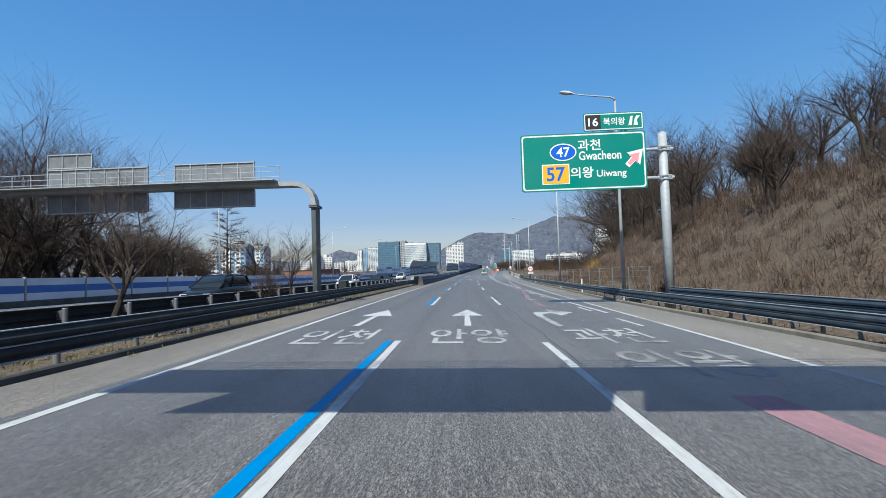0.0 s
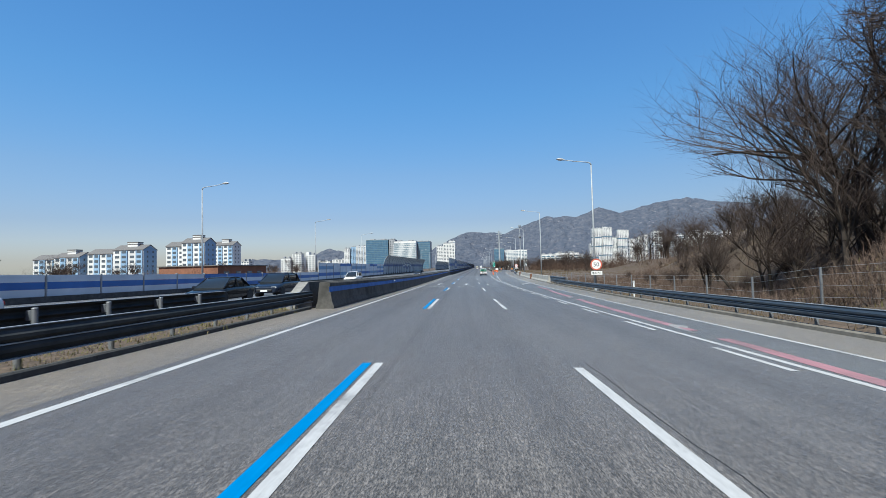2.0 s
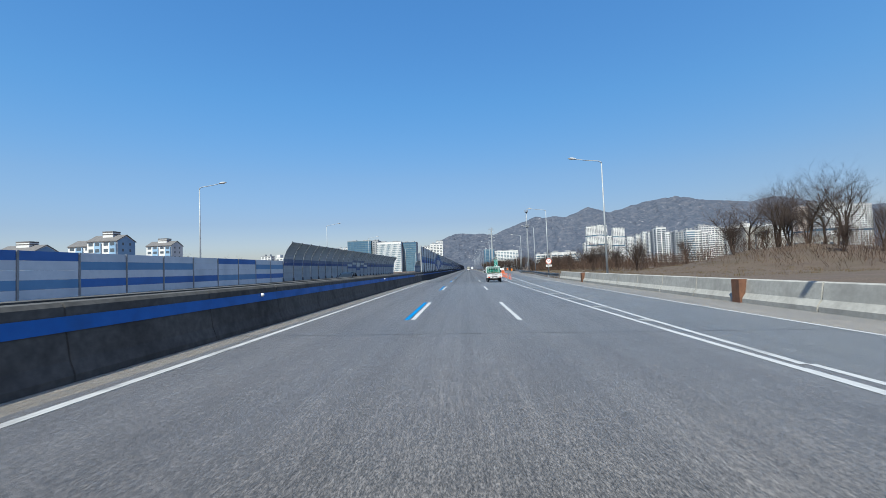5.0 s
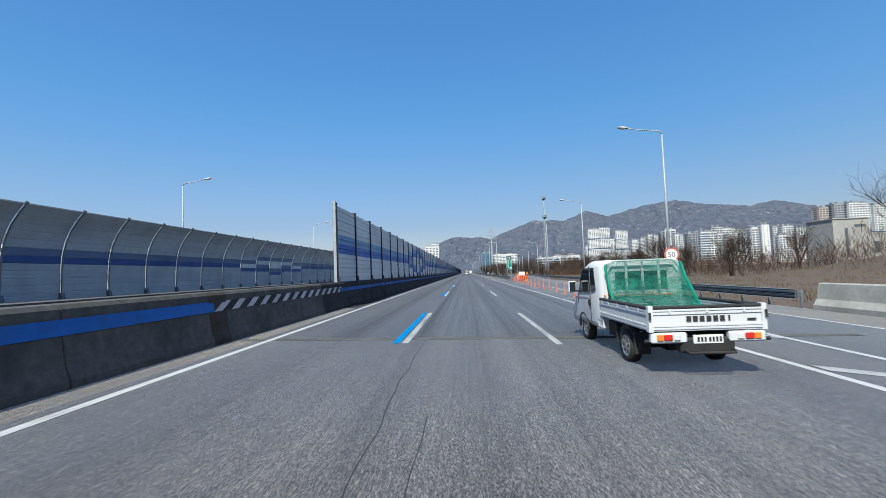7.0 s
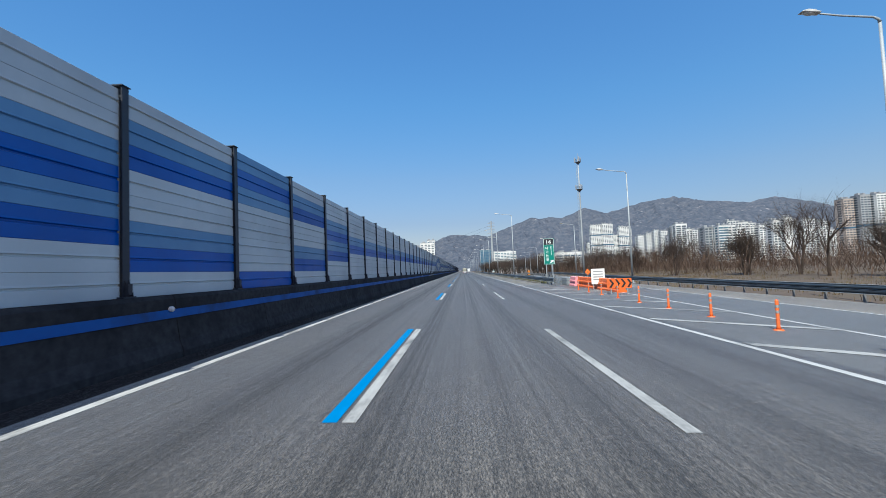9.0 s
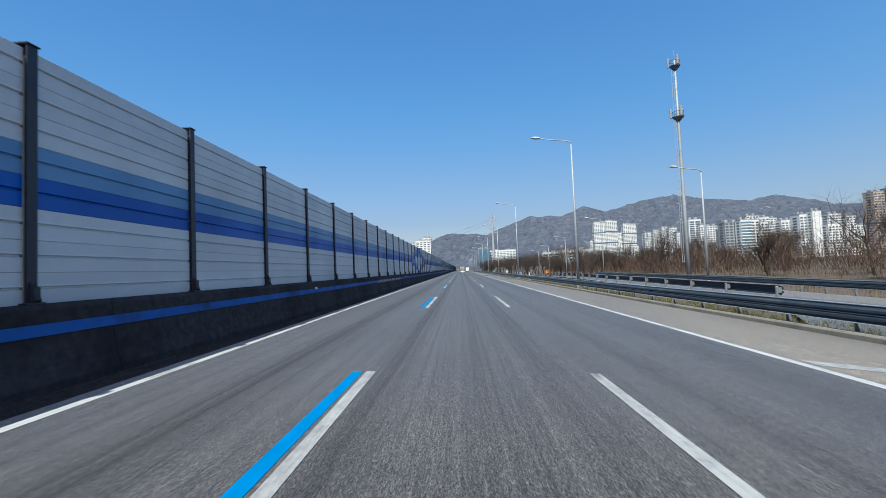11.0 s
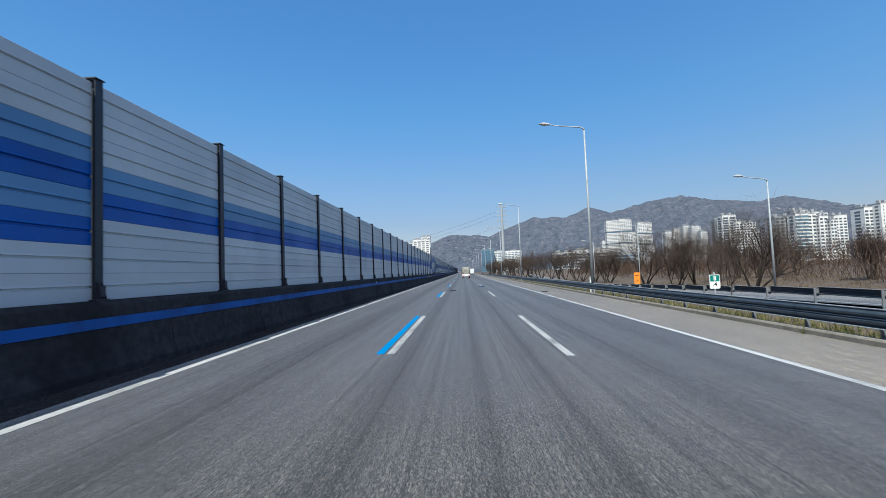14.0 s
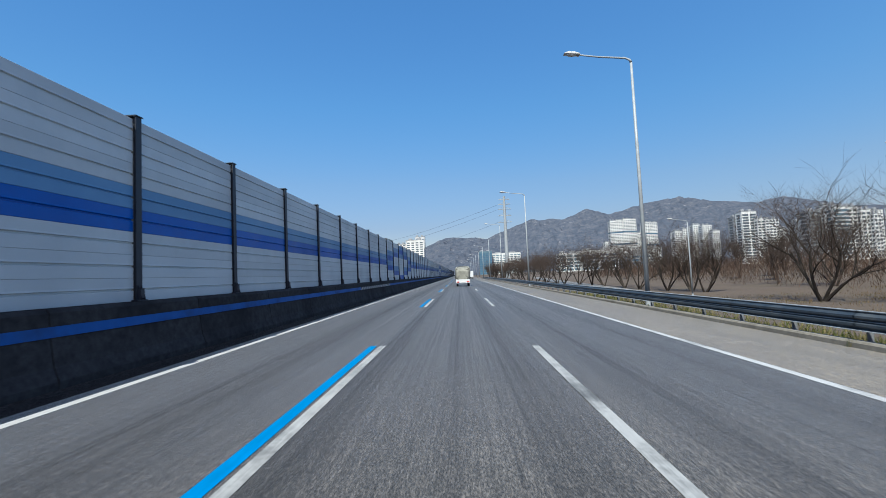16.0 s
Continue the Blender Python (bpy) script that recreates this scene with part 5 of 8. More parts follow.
for l0, l1, s, top in ((304, 312, 716, 44), (311, 318.5, 712, 41), (317, 322, 708, 37)):
    tower(l0, l1, s, top, 4, WHITE, unit=3.8, ratio=0.66, win_h=0.55)
tower(358, 366, 722, 48, 14, WHITE, unit=4, ratio=0.72, win_h=0.6)
tower(365, 374, 714, 50, 8, "white apartment tower with a blank painted gable", unit=9, ratio=0.12)
for l0, l1, s, top in ((347, 361, 790, 55), (363, 376, 794, 53), (378, 389, 800, 52), (387, 400, 790, 48), (417, 432, 760, 39), (443, 457, 790, 53), (458, 469, 784, 49), (478, 491, 860, 58), (515, 537, 840, 41)):
    tower(l0, l1, s, top, 12, WHITE, unit=4, ratio=0.66, win_h=0.55)
for l0, l1, s, top, wall in ((474, 486, 765, 74, "facade_beige"), (488, 500, 758, 77, "facade_grey"), (502, 514, 752, 77, "facade_white"), (515, 529, 753, 76, "facade_white"), (539, 569, 760, 74, "facade_white")):
    tower(l0, l1, s, top, 14, "tall apartment tower with stacked dark windows", wall, unit=4, ratio=0.66, tiers=1)
tower(-86, -73, 968, 49, 13, WHITE, unit=4.5)
tower(-72, -48, 968, 54, 13, WHITE, unit=6, stripe="facade_white")
tower(-62, -48, 990, 60, 13, "white apartment tower with blue-grey bands", glass="window_blue", unit=5)
tower(-341, -327, 1150, 58, 14, WHITE, unit=5)
tower(-325, -312, 1155, 62, 14, "white and blue apartment tower", "facade_blue", unit=5)
tower(-311, -284, 1150, 63, 14, WHITE, unit=6, stripe="facade_blue")
tower(-301, -286, 700, 24, 12, WHITE, unit=5)
tower(-285, -271, 706, 31, 12, WHITE, unit=5)
tower(-270, -255, 720, 29, 12, WHITE, unit=5, steps_back=1)
tower(-436, -395, 1200, 28, 14, WHITE, unit=8)
tower(-393, -351, 1210, 32, 14, WHITE, unit=8)
tower(-324, -312, 600, 17, 12, WHITE, unit=4)
tower(-311, -300, 604, 19, 12, WHITE, unit=4)
OFFICE = "offices beyond the road"
tower(-260, -208, 1059, 72, 40, "teal glass curtain-wall office block", "window_teal", "window_blue", 4.2, 6.5, 0.93, group=OFFICE, win_h=0.72)
tower(-206, -193, 1062, 72, 34, "grey office service core with windows", "facade_grey", "window_dark", 4.2, 6.5, 0.5, group=OFFICE)
tower(-191, -140, 1040, 66, 36, "white office block with narrow vertical windows", "facade_white", "window_teal", 4.2, 2.6, 0.6, group=OFFICE, win_h=0.82, side=False)
tower(-139, -110, 1060, 65, 36, "blue glass curtain-wall office block", "window_blue", "window_teal", 4.2, 7, 0.92, group=OFFICE, win_h=0.7)
tower(121, 146, 900, 25, 20, "white office block with blue glass", "facade_white", "window_teal", 4, 8, 0.8, group=OFFICE, win_h=0.6)
tower(147, 191, 900, 27, 22, "pale office block with a blue panel", "facade_white", "window_blue", 4, 11, 0.8, group=OFFICE, win_h=0.45)
tower(192, 232, 915, 22, 22, "grey office block with banded windows", "facade_grey", "window_blue", 4, 10, 0.8, group=OFFICE, win_h=0.5)
tower(52, 84, 1500, 62, 30, "blue glass curtain-wall office block", "window_teal", "window_blue", 4.5, 8, 0.9, group=OFFICE, win_h=0.7)
tower(86, 160, 1520, 56, 30, "white office block with rows of windows", "facade_white", "window_teal", 4.5, 9, 0.75, group=OFFICE, win_h=0.5)


def gabled_block(l, s, w, h, depth, label, gable="facade_white", floors=7, units=3, crown=True):
    """A pitched-roof apartment wing with balconies on the front and a rooftop water tank."""
    ob = thing("apartment_building", Matrix.Translation(rp(l, s, -1.0)), label, "building", "gabled apartments")
    bm = bmesh.new()
    prism(bm, [(0, 0), (depth, 0), (depth, h), (depth / 2, h + 3.2), (0, h)], -w / 2, w / 2, "x")
    body = part("wall", bm, M["facade_white"], ob)
    bm = bmesh.new()
    for side in (0, 1):
        y0, y1 = (-0.5, depth / 2) if side == 0 else (depth + 0.5, depth / 2)
        z0, z1 = h - 0.3, h + 3.35
        vs = [(-w / 2 - 0.4, y0, z0), (w / 2 + 0.4, y0, z0), (w / 2 + 0.4, y1, z1), (-w / 2 - 0.4, y1, z1)]
        lo = [bm.verts.new(v) for v in vs]
        hi = [bm.verts.new((x, y, z + 0.35)) for x, y, z in vs]
        for i in range(4):
            bm.faces.new((lo[i], lo[(i + 1) % 4], hi[(i + 1) % 4], hi[i]))
        bm.faces.new(lo)
        bm.faces.new(hi)
    roof = part("roof", bm, M["roof_dark"], ob, "dark pitched roof")
    if crown:
        bm = bmesh.new()
        box(bm, 0, depth / 2, h + 3.6, w * 0.34, depth * 0.4, 3.4)
        part("tank_house", bm, M["facade_white"], roof, "white rooftop tank house")
        bm = bmesh.new()
        box(bm, 0, depth / 2, h + 4.0, w * 0.36, depth * 0.42, 0.5)
        box(bm, 0, depth / 2, h + 5.3, w * 0.36, depth * 0.42, 0.7)
        part("louvre_band", bm, M["roof_dark"], roof)
    if gable != "facade_white":
        bm = bmesh.new()
        prism(bm, [(0.3, 0.2), (depth - 0.3, 0.2), (depth - 0.3, h - 0.2), (depth / 2, h + 2.6), (0.3, h - 0.2)], w / 2 + 0.02, w / 2 + 0.12, "x")
        part("painted_gable", bm, M[gable], body, "blue painted gable end")
    fh = h / floors
    for k in range(1, units, 2):
        bm = bmesh.new()
        bevel_box(bm, -w / 2 + w / units * (k + 0.5), -0.34, h * 0.48, w / units * 0.86, 0.7, h * 0.96, 0.05)
        part("balcony_bay", bm, M["facade_blue"], body, "pale blue glazed balcony bay")
    for f in range(floors):
        z = fh * (f + 0.55)
        for k in range(units):
            x = -w / 2 + w / units * (k + 0.5)
            window(body, x, -0.75 if k % 2 else -0.05, z, w / units * 0.55, fh * 0.5, "window_dark")
        for k in range(2):
            window(body, w / 2 + 0.16 if gable != "facade_white" else w / 2 + 0.06, depth * (0.3 + 0.4 * k), z, 1.2, fh * 0.4, "window_dark", 90)
    return ob


A = "white gabled apartment block with pale blue trim"
gabled_block(-210, 340, 18, 22.3, 13, A, floors=7, units=4, crown=False)
gabled_block(-196, 336, 17, 24.3, 13, "white gabled apartment block with a blue gable wall", "facade_blue", 7, 4)
gabled_block(-225, 420, 19, 27.3, 13, A, floors=8, units=4)
gabled_block(-262, 335, 24, 18.3, 13, A, floors=5, units=5, crown=False)
gabled_block(-240, 331, 22, 20.3, 13, "white gabled apartment block with a grey-blue gable wall", "facade_blue", 6, 4)
gabled_block(-306, 335, 20, 15.3, 13, A, floors=4, units=4, crown=False)
gabled_block(-286, 331, 19, 16.3, 13, A, "facade_blue", 4, 4)
gabled_block(-328, 300, 24, 14.8, 13, A, floors=4, units=4)

shed = thing("brick_building", Matrix.Translation(rp(-41.8, 107, -1.0)), "low red brick building behind the panel wall", "building")
bm = bmesh.new()
box(bm, 0, 7.5, 1.9, 9.4, 15, 3.8)
part("wall", bm, M["brick"], shed)
bm = bmesh.new()
box(bm, 0, 7.5, 3.87, 9.8, 15.4, 0.14)
part("roof", bm, M["roof_dark"], shed)
for k in range(4):
    window(shed, 4.72, 2.2 + 3.4 * k, 2.6, 1.4, 0.7, "window_dark", 90)

civic = thing("public_building", Matrix.Translation(rp(134, 296, -1.0)), "pale concrete public building with narrow windows beyond the field", "building")
bm = bmesh.new()
box(bm, 0, 5.5, 5.3, 40, 11, 10.6)
box(bm, -15.0, 4.4, 7.7, 10.8, 10.6, 15.4)
wall = part("wall", bm, M["facade_concrete"], civic)
for x in (-7, -3.6, -0.2, 3.2, 6.6, 10, 13.4, 17):
    window(wall, x, -0.05, 6.4, 1.4, 3.6, "window_dark")
for y in (10.2,):
    window(wall, -20.05, y, 6.6, 1.2, 1.4, "window_dark", 90)
window(wall, -16.5, -0.96, 8.0, 0.8, 9.0, "window_dark")
window(wall, -12.4, -0.96, 13.2, 3.2, 0.7, "window_dark")
bm = bmesh.new()
box(bm, 0, 5.5, 10.7, 40.5, 11.5, 0.3)
box(bm, -15.0, 4.4, 15.5, 11.3, 11.1, 0.3)
part("parapet", bm, M["facade_concrete"], civic)

# ---- masts and pylon ----
mast = thing("telecom_mast", at(25.65, 295.1, -0.6), "tall galvanised telecom mast with two antenna platforms", "mast")
bm = bmesh.new()
tube(bm, [(0, 0, 0), (0, 0, 9), (0, 0, 18), (0, 0, 26)], [0.24, 0.19, 0.14, 0.09], 16)
part("pole", bm, M["galv"], mast, "tapered steel pole", True)
for z, r in ((19.3, 0.62), (25.3, 0.56)):
    bm = bmesh.new()
    rod(bm, (0, 0, z - 0.5), (0, 0, z - 0.05), 0.2, r, n=14)
    for zz in (z, z + 0.55):
        for k in range(14):
            a, b = k * math.tau / 14, (k + 1) * math.tau / 14
            rod(bm, (r * math.cos(a), r * math.sin(a), zz), (r * math.cos(b), r * math.sin(b), zz), 0.03, n=5)
    for k in range(7):
        a = k * math.tau / 7
        rod(bm, (r * math.cos(a), r * math.sin(a), z - 0.05), (r * math.cos(a), r * math.sin(a), z + 0.55), 0.025, n=5)
    plat = part("platform", bm, M["steel_dark"], mast, "round railed platform")
    for k in range(3):
        a = k * math.tau / 3 + 0.5
        bm = bmesh.new()
        bevel_box(bm, (r + 0.12) * math.cos(a), (r + 0.12) * math.sin(a), z + 0.5, 0.2, 0.2, 1.1, 0.03)
        part("antenna", bm, M["facade_grey"], plat)
bm = bmesh.new()
rod(bm, (0, 0, 26), (0, 0, 27.2), 0.025, n=6)
part("lightning_rod", bm, M["galv"], mast)
bm = bmesh.new()
for x in (-0.62, -0.4):
    rod(bm, (x, 0, 2.5), (x + 0.2, 0, 25), 0.025, n=5)
for k in range(56):
    z = 2.6 + k * 0.4
    rod(bm, (-0.62 + 0.2 * z / 25, 0, z), (-0.4 + 0.2 * z / 25, 0, z), 0.016, n=4)
part("ladder", bm, M["galv"], mast, "caged climbing ladder")

pylon = thing("power_pylon", at(29.3, 632, -1), "slim steel power pylon with cross arms", "pylon")
bm = bmesh.new()
tube(bm, [(0, 0, 0), (0, 0, 25), (0, 0, 50)], [1.3, 1.0, 0.6], 12)
part("pole", bm, M["galv"], pylon)
for z, w in ((48, 3.4), (45, 3.8), (42, 4.0), (38, 4.0), (34, 4.2)):
    bm = bmesh.new()
    rod(bm, (-w, 0, z), (w, 0, z), 0.2, n=6)
    rod(bm, (-w, 0, z), (0, 0, z + 1.6), 0.1, n=5)
    rod(bm, (w, 0, z), (0, 0, z + 1.6), 0.1, n=5)
    part("cross_arm", bm, M["galv"], pylon)
for z, w in ((45, -3.8), (42, -4.0), (34, -4.2)):
    bm = bmesh.new()
    pts = [(w - 260 * q, 60 * q, z - 18 * 4 * q * (1 - q) - 14 * q) for q in [i / 24 for i in range(25)]]
    tube(bm, pts, [0.05] * len(pts), 4)
    part("wire", bm, M["post_navy"], pylon)


# ---- trees and scrub ----
def bark(name, a, b):
    return surface(name, a, b, 9.0, 0.95, stain=tuple(c * 0.7 for c in a), stain_scale=2.0, vary=0.2, spec=0.15)


M["bark"] = bark("grey_brown_bark", (0.0279, 0.0221, 0.0189), (0.0541, 0.0443, 0.0369))
M["twig"] = bark("brown_twigs", (0.0426, 0.0312, 0.0262), (0.082, 0.0623, 0.0525))
M["bark_dark"] = bark("dark_bark", (0.0287, 0.023, 0.0197), (0.0533, 0.0426, 0.0353))


def tint_by_island(name, stops, rough=0.95):
    m, N, L, p = nodes_of(name)
    geo = N.new("ShaderNodeNewGeometry")
    col = ramp_node(N, L, geo.outputs["Random Per Island"], stops)
    big = noise_node(N, L, geo.outputs["Position"], 0.25, 3.0)
    L.new(mix_node(N, L, 0.7, col, ramp_node(N, L, big, [(0.3, (0.62, 0.6, 0.58)), (0.7, (1.25, 1.2, 1.15))]), "MULTIPLY"), p.inputs["Base Color"])
    p.inputs["Roughness"].default_value = rough
    p.inputs["Specular IOR Level"].default_value = 0.1
    return m


M["scrub"] = tint_by_island("brown_scrub_twigs", [(0.0, (0.0574, 0.0402, 0.0328)), (0.5, (0.1107, 0.082, 0.0672)), (1.0, (0.1886, 0.1435, 0.1164))])
M["scrub_dark"] = tint_by_island("dark_brown_thicket_twigs", [(0.0, (0.0369, 0.0246, 0.0197)), (0.5, (0.0697, 0.0476, 0.0369)), (1.0, (0.1148, 0.082, 0.064))])
M["dry_grass"] = tint_by_island("dry_grass_blades", [(0.0, (0.0738, 0.0533, 0.0328)), (0.6, (0.1558, 0.1148, 0.0722)), (1.0, (0.0984, 0.0943, 0.041))])
M["median_grass"] = tint_by_island("grey_green_grass", [(0.0, (0.0738, 0.0861, 0.0287)), (0.6, (0.1558, 0.1476, 0.0615)), (1.0, (0.2214, 0.1804, 0.0984))])
M["verge_green"] = tint_by_island("green_verge_grass", [(0.0, (0.035, 0.05, 0.014)), (0.5, (0.075, 0.085, 0.028)), (1.0, (0.15, 0.12, 0.06))])
M["blossom"] = tint_by_island("yellow_blossom", [(0.0, (0.205, 0.123, 0.0123)), (1.0, (0.369, 0.2296, 0.0246))])


def limb(out, pts, r0, r1, n):
    """Adds a tapering bent limb to out = (verts, faces)."""
    verts, faces = out
    base = len(verts)
    m = len(pts)
    for i, p in enumerate(pts):
        t = (pts[min(i + 1, m - 1)] - pts[max(i - 1, 0)]).normalized()
        u = t.orthogonal().normalized()
        w = t.cross(u)
        r = r0 + (r1 - r0) * i / (m - 1)
        for k in range(n):
            a = k * math.tau / n
            verts.append(p + u * (r * math.cos(a)) + w * (r * math.sin(a)))
    for i in range(m - 1):
        for k in range(n):
            a, b = base + i * n + k, base + i * n + (k + 1) % n
            faces.append((a, b, b + n, a + n))


def wander(rng, p, d, length, bend, lift, parts_n):
    pts = [p.copy()]
    step = length / parts_n
    for _ in range(parts_n):
        d = (d + Vector((rng.uniform(-bend, bend), rng.uniform(-bend, bend), rng.uniform(-bend, bend) + lift))).normalized()
        p = p + d * step
        pts.append(p.copy())
    return pts, d


def branch(rng, wood, twigs, p, d, length, r, level, top, kids, lift):
    thin = level >= top - 1
    pts, d2 = wander(rng, p, d, length, 0.16 if level == 0 else 0.24, lift, 4 if level < 2 else 2 if level < top else 1)
    if level >= top:
        side = d.cross(Vector((rng.uniform(-1, 1), rng.uniform(-1, 1), 0.3))).normalized() * max(0.006, r)
        base = len(twigs[0])
        twigs[0].extend((p - side, p + side, pts[-1] + side * 0.4, pts[-1] - side * 0.4))
        twigs[1].append((base, base + 1, base + 2, base + 3))
        return
    limb(twigs if level >= 2 else wood, pts, r, r * 0.55 if not thin else max(0.004, r * 0.3), 7 if level == 0 else 5 if level == 1 else 3)
    for k in range(kids[level]):
        f = rng.uniform(0.35, 1.0) if level else rng.uniform(0.45, 1.0)
        i = min(len(pts) - 2, int(f * (len(pts) - 1)))
        q = pts[i].lerp(pts[i + 1], f * (len(pts) - 1) - i)
        side = Vector((rng.uniform(-1, 1), rng.uniform(-1, 1), rng.uniform(-0.15, 0.7))).normalized()
        nd = (d2 * rng.uniform(0.5, 0.9) + side * rng.uniform(0.6, 1.0)).normalized()
        branch(rng, wood, twigs, q, nd, length * rng.uniform(0.52, 0.86), r * rng.uniform(0.32, 0.46), level + 1, top, kids, lift)


def bare_tree_meshes(seed, height, lean=0.1, kids=(6, 5, 5, 7), trunk=0.34, lift=0.07, stems=1, girth=0.018, azim=None):
    rng = random.Random(seed)
    wood, twigs = ([], []), ([], [])
    for k in range(stems):
        a = rng.uniform(0, math.tau) if azim is None else azim + rng.uniform(-0.5, 0.5)
        d = Vector((math.cos(a) * lean, math.sin(a) * lean, 1)).normalized()
        branch(rng, wood, twigs, Vector((0, 0, -0.2)), d, height * trunk * 1.25, height * girth, 0, 4 if len(kids) > 3 else 3, kids, lift)
    top = max(v.z for v in twigs[0])
    k = height / top
    return [raw_mesh(n, [v * k for v in o[0]], o[1], m) for n, o, m in (("trunk", wood, M["bark"]), ("crown", twigs, M["twig"]))]


def larch_meshes(seed, height):
    rng = random.Random(seed)
    wood, twigs = ([], []), ([], [])
    pts, _ = wander(rng, Vector((0, 0, -0.2)), Vector((0.02, 0, 1)), height, 0.02, 0, 12)
    limb(wood, pts, height * 0.014, 0.02, 8)
    for k in range(64):
        f = 0.16 + 0.82 * (k + rng.random()) / 64
        i = min(len(pts) - 2, int(f * 12))
        q = pts[i].lerp(pts[i + 1], f * 12 - i)
        a = rng.uniform(0, math.tau)
        reach = height * (0.06 + 0.24 * (1 - f) ** 0.75) * rng.uniform(0.55, 1.15)
        d = Vector((math.cos(a), math.sin(a), rng.uniform(-0.05, 0.35))).normalized()
        bp, _ = wander(rng, q, d, reach, 0.12, 0.05, 4)
        limb(wood if reach > 3 else twigs, bp, 0.05 * (1.15 - f), 0.012, 4)
        for _ in range(44):
            g = rng.uniform(0.15, 1.0)
            j = min(3, int(g * 4))
            b0 = bp[j].lerp(bp[j + 1], g * 4 - j)
            td = (d + Vector((rng.uniform(-0.9, 0.9), rng.uniform(-0.9, 0.9), rng.uniform(-0.3, 0.6)))).normalized()
            tip = b0 + td * rng.uniform(0.35, 1.2)
            side = td.cross(Vector((rng.uniform(-1, 1), rng.uniform(-1, 1), 0.3))).normalized() * 0.011
            base = len(twigs[0])
            twigs[0].extend((b0 - side, b0 + side, tip + side * 0.4, tip - side * 0.4))
            twigs[1].append((base, base + 1, base + 2, base + 3))
    return [raw_mesh(n, o[0], o[1], m) for n, o, m in (("trunk", wood, M["bark_dark"]), ("crown", twigs, M["twig"]))]


TREES = {
    "tall_a": bare_tree_meshes(11, 13.0, 0.25), "tall_b": bare_tree_meshes(12, 14.0, 0.15, stems=2), "lean": bare_tree_meshes(13, 11.0, 0.75),
    "broad_a": bare_tree_meshes(14, 6.5, 0.3, (7, 5, 5, 7), 0.24, 0.05, 2), "broad_b": bare_tree_meshes(15, 6.0, 0.35, (7, 6, 4, 7), 0.22, 0.05, 2),
    "small_a": bare_tree_meshes(16, 5.0, 0.3, (6, 5, 8), 0.28, 0.08, 3), "small_b": bare_tree_meshes(17, 4.5, 0.3, (6, 6, 8), 0.28, 0.08, 3),
    "wood_a": bare_tree_meshes(18, 8.0, 0.2, (7, 6, 10), 0.3, 0.08, 2, 0.016), "wood_b": bare_tree_meshes(19, 7.0, 0.25, (7, 6, 10), 0.26, 0.08, 3, 0.014), "wood_c": bare_tree_meshes(20, 9.0, 0.15, (8, 6, 10), 0.34, 0.1, 1, 0.016),
    "oak": bare_tree_meshes(27, 16.5, 0.55, (8, 6, 5, 7), 0.36, 0.035, 3, 0.014, math.pi),
    "fan_a": bare_tree_meshes(28, 8.0, 0.62, (5, 5, 4, 6), 0.4, 0.07, 4, 0.015), "fan_b": bare_tree_meshes(29, 7.5, 0.7, (5, 5, 4, 6), 0.38, 0.08, 4, 0.015),
    "larch_a": larch_meshes(21, 15.0), "larch_b": larch_meshes(22, 13.0), "poplar": bare_tree_meshes(23, 9.0, 0.08, (14, 6, 8), 0.7, 0.22, 1, 0.012),
}


def tree(kind, l, s, size, label, group, turn=0.0, z=None):
    ob = thing("bare_tree", at(l, s, ground_z(l, s) - 0.05 if z is None else z, turn) @ Matrix.Diagonal((size, size, size, 1)), label, "tree", group)
    part("trunk", TREES[kind][0], None, ob)
    part("crown", TREES[kind][1], None, ob)
    return ob


HILL_T, LARCH = "bare deciduous tree on the brown roadside slope", "leafless larch on the brown roadside slope"
rng = random.Random(5)
for kind, l, s, size in (("larch_a", 22.5, 62.5, 1.16), ("larch_b", 26.5, 69.0, 1.15), ("lean", 18.6, 63.0, 0.95), ("tall_a", 27.5, 53.0, 1.12), ("tall_b", 31.0, 66.0, 1.1),
                         ("tall_b", 33.0, 58.0, 1.0), ("tall_a", 31.0, 44.0, 1.05), ("tall_b", 25.5, 58.0, 1.0), ("larch_b", 33.0, 74.0, 1.0), ("tall_a", 34.0, 36.0, 0.95),
                         ("tall_b", 30.0, 28.0, 0.85), ("wood_c", 20.0, 67.0, 1.1), ("wood_a", 21.0, 57.0, 1.2), ("wood_b", 24.0, 47.0, 1.2), ("wood_c", 19.5, 72.0, 0.9),
                         ("tall_b", 38.0, 52.0, 0.95), ("tall_a", 40.0, 68.0, 1.0), ("wood_c", 26.5, 36.0, 1.1), ("wood_b", 25.0, 25.0, 0.9), ("tall_a", 23.0, 51.0, 0.85),
                         ("tall_b", 34.0, 20.0, 0.85), ("wood_c", 29.0, 103.0, 0.5), ("wood_a", 33.0, 112.0, 0.5), ("wood_b", 38.0, 108.0, 0.6), ("wood_b", 22.0, 84.0, 0.75), ("lean", 21.0, 78.0, 0.55),
                         ("wood_a", 27.0, 92.0, 0.6), ("wood_c", 33.0, 90.0, 0.7), ("wood_b", 36.0, 84.0, 0.9), ("wood_a", 30.0, 80.0, 0.8)):
    tree(kind, l, s, size, LARCH if "larch" in kind else HILL_T, "trees on the slope", rng.uniform(0, 360))
tree("oak", 26.0, 71.0, 1.12, "large bare tree leaning out over the roadside fence", "trees on the slope", -42.0)
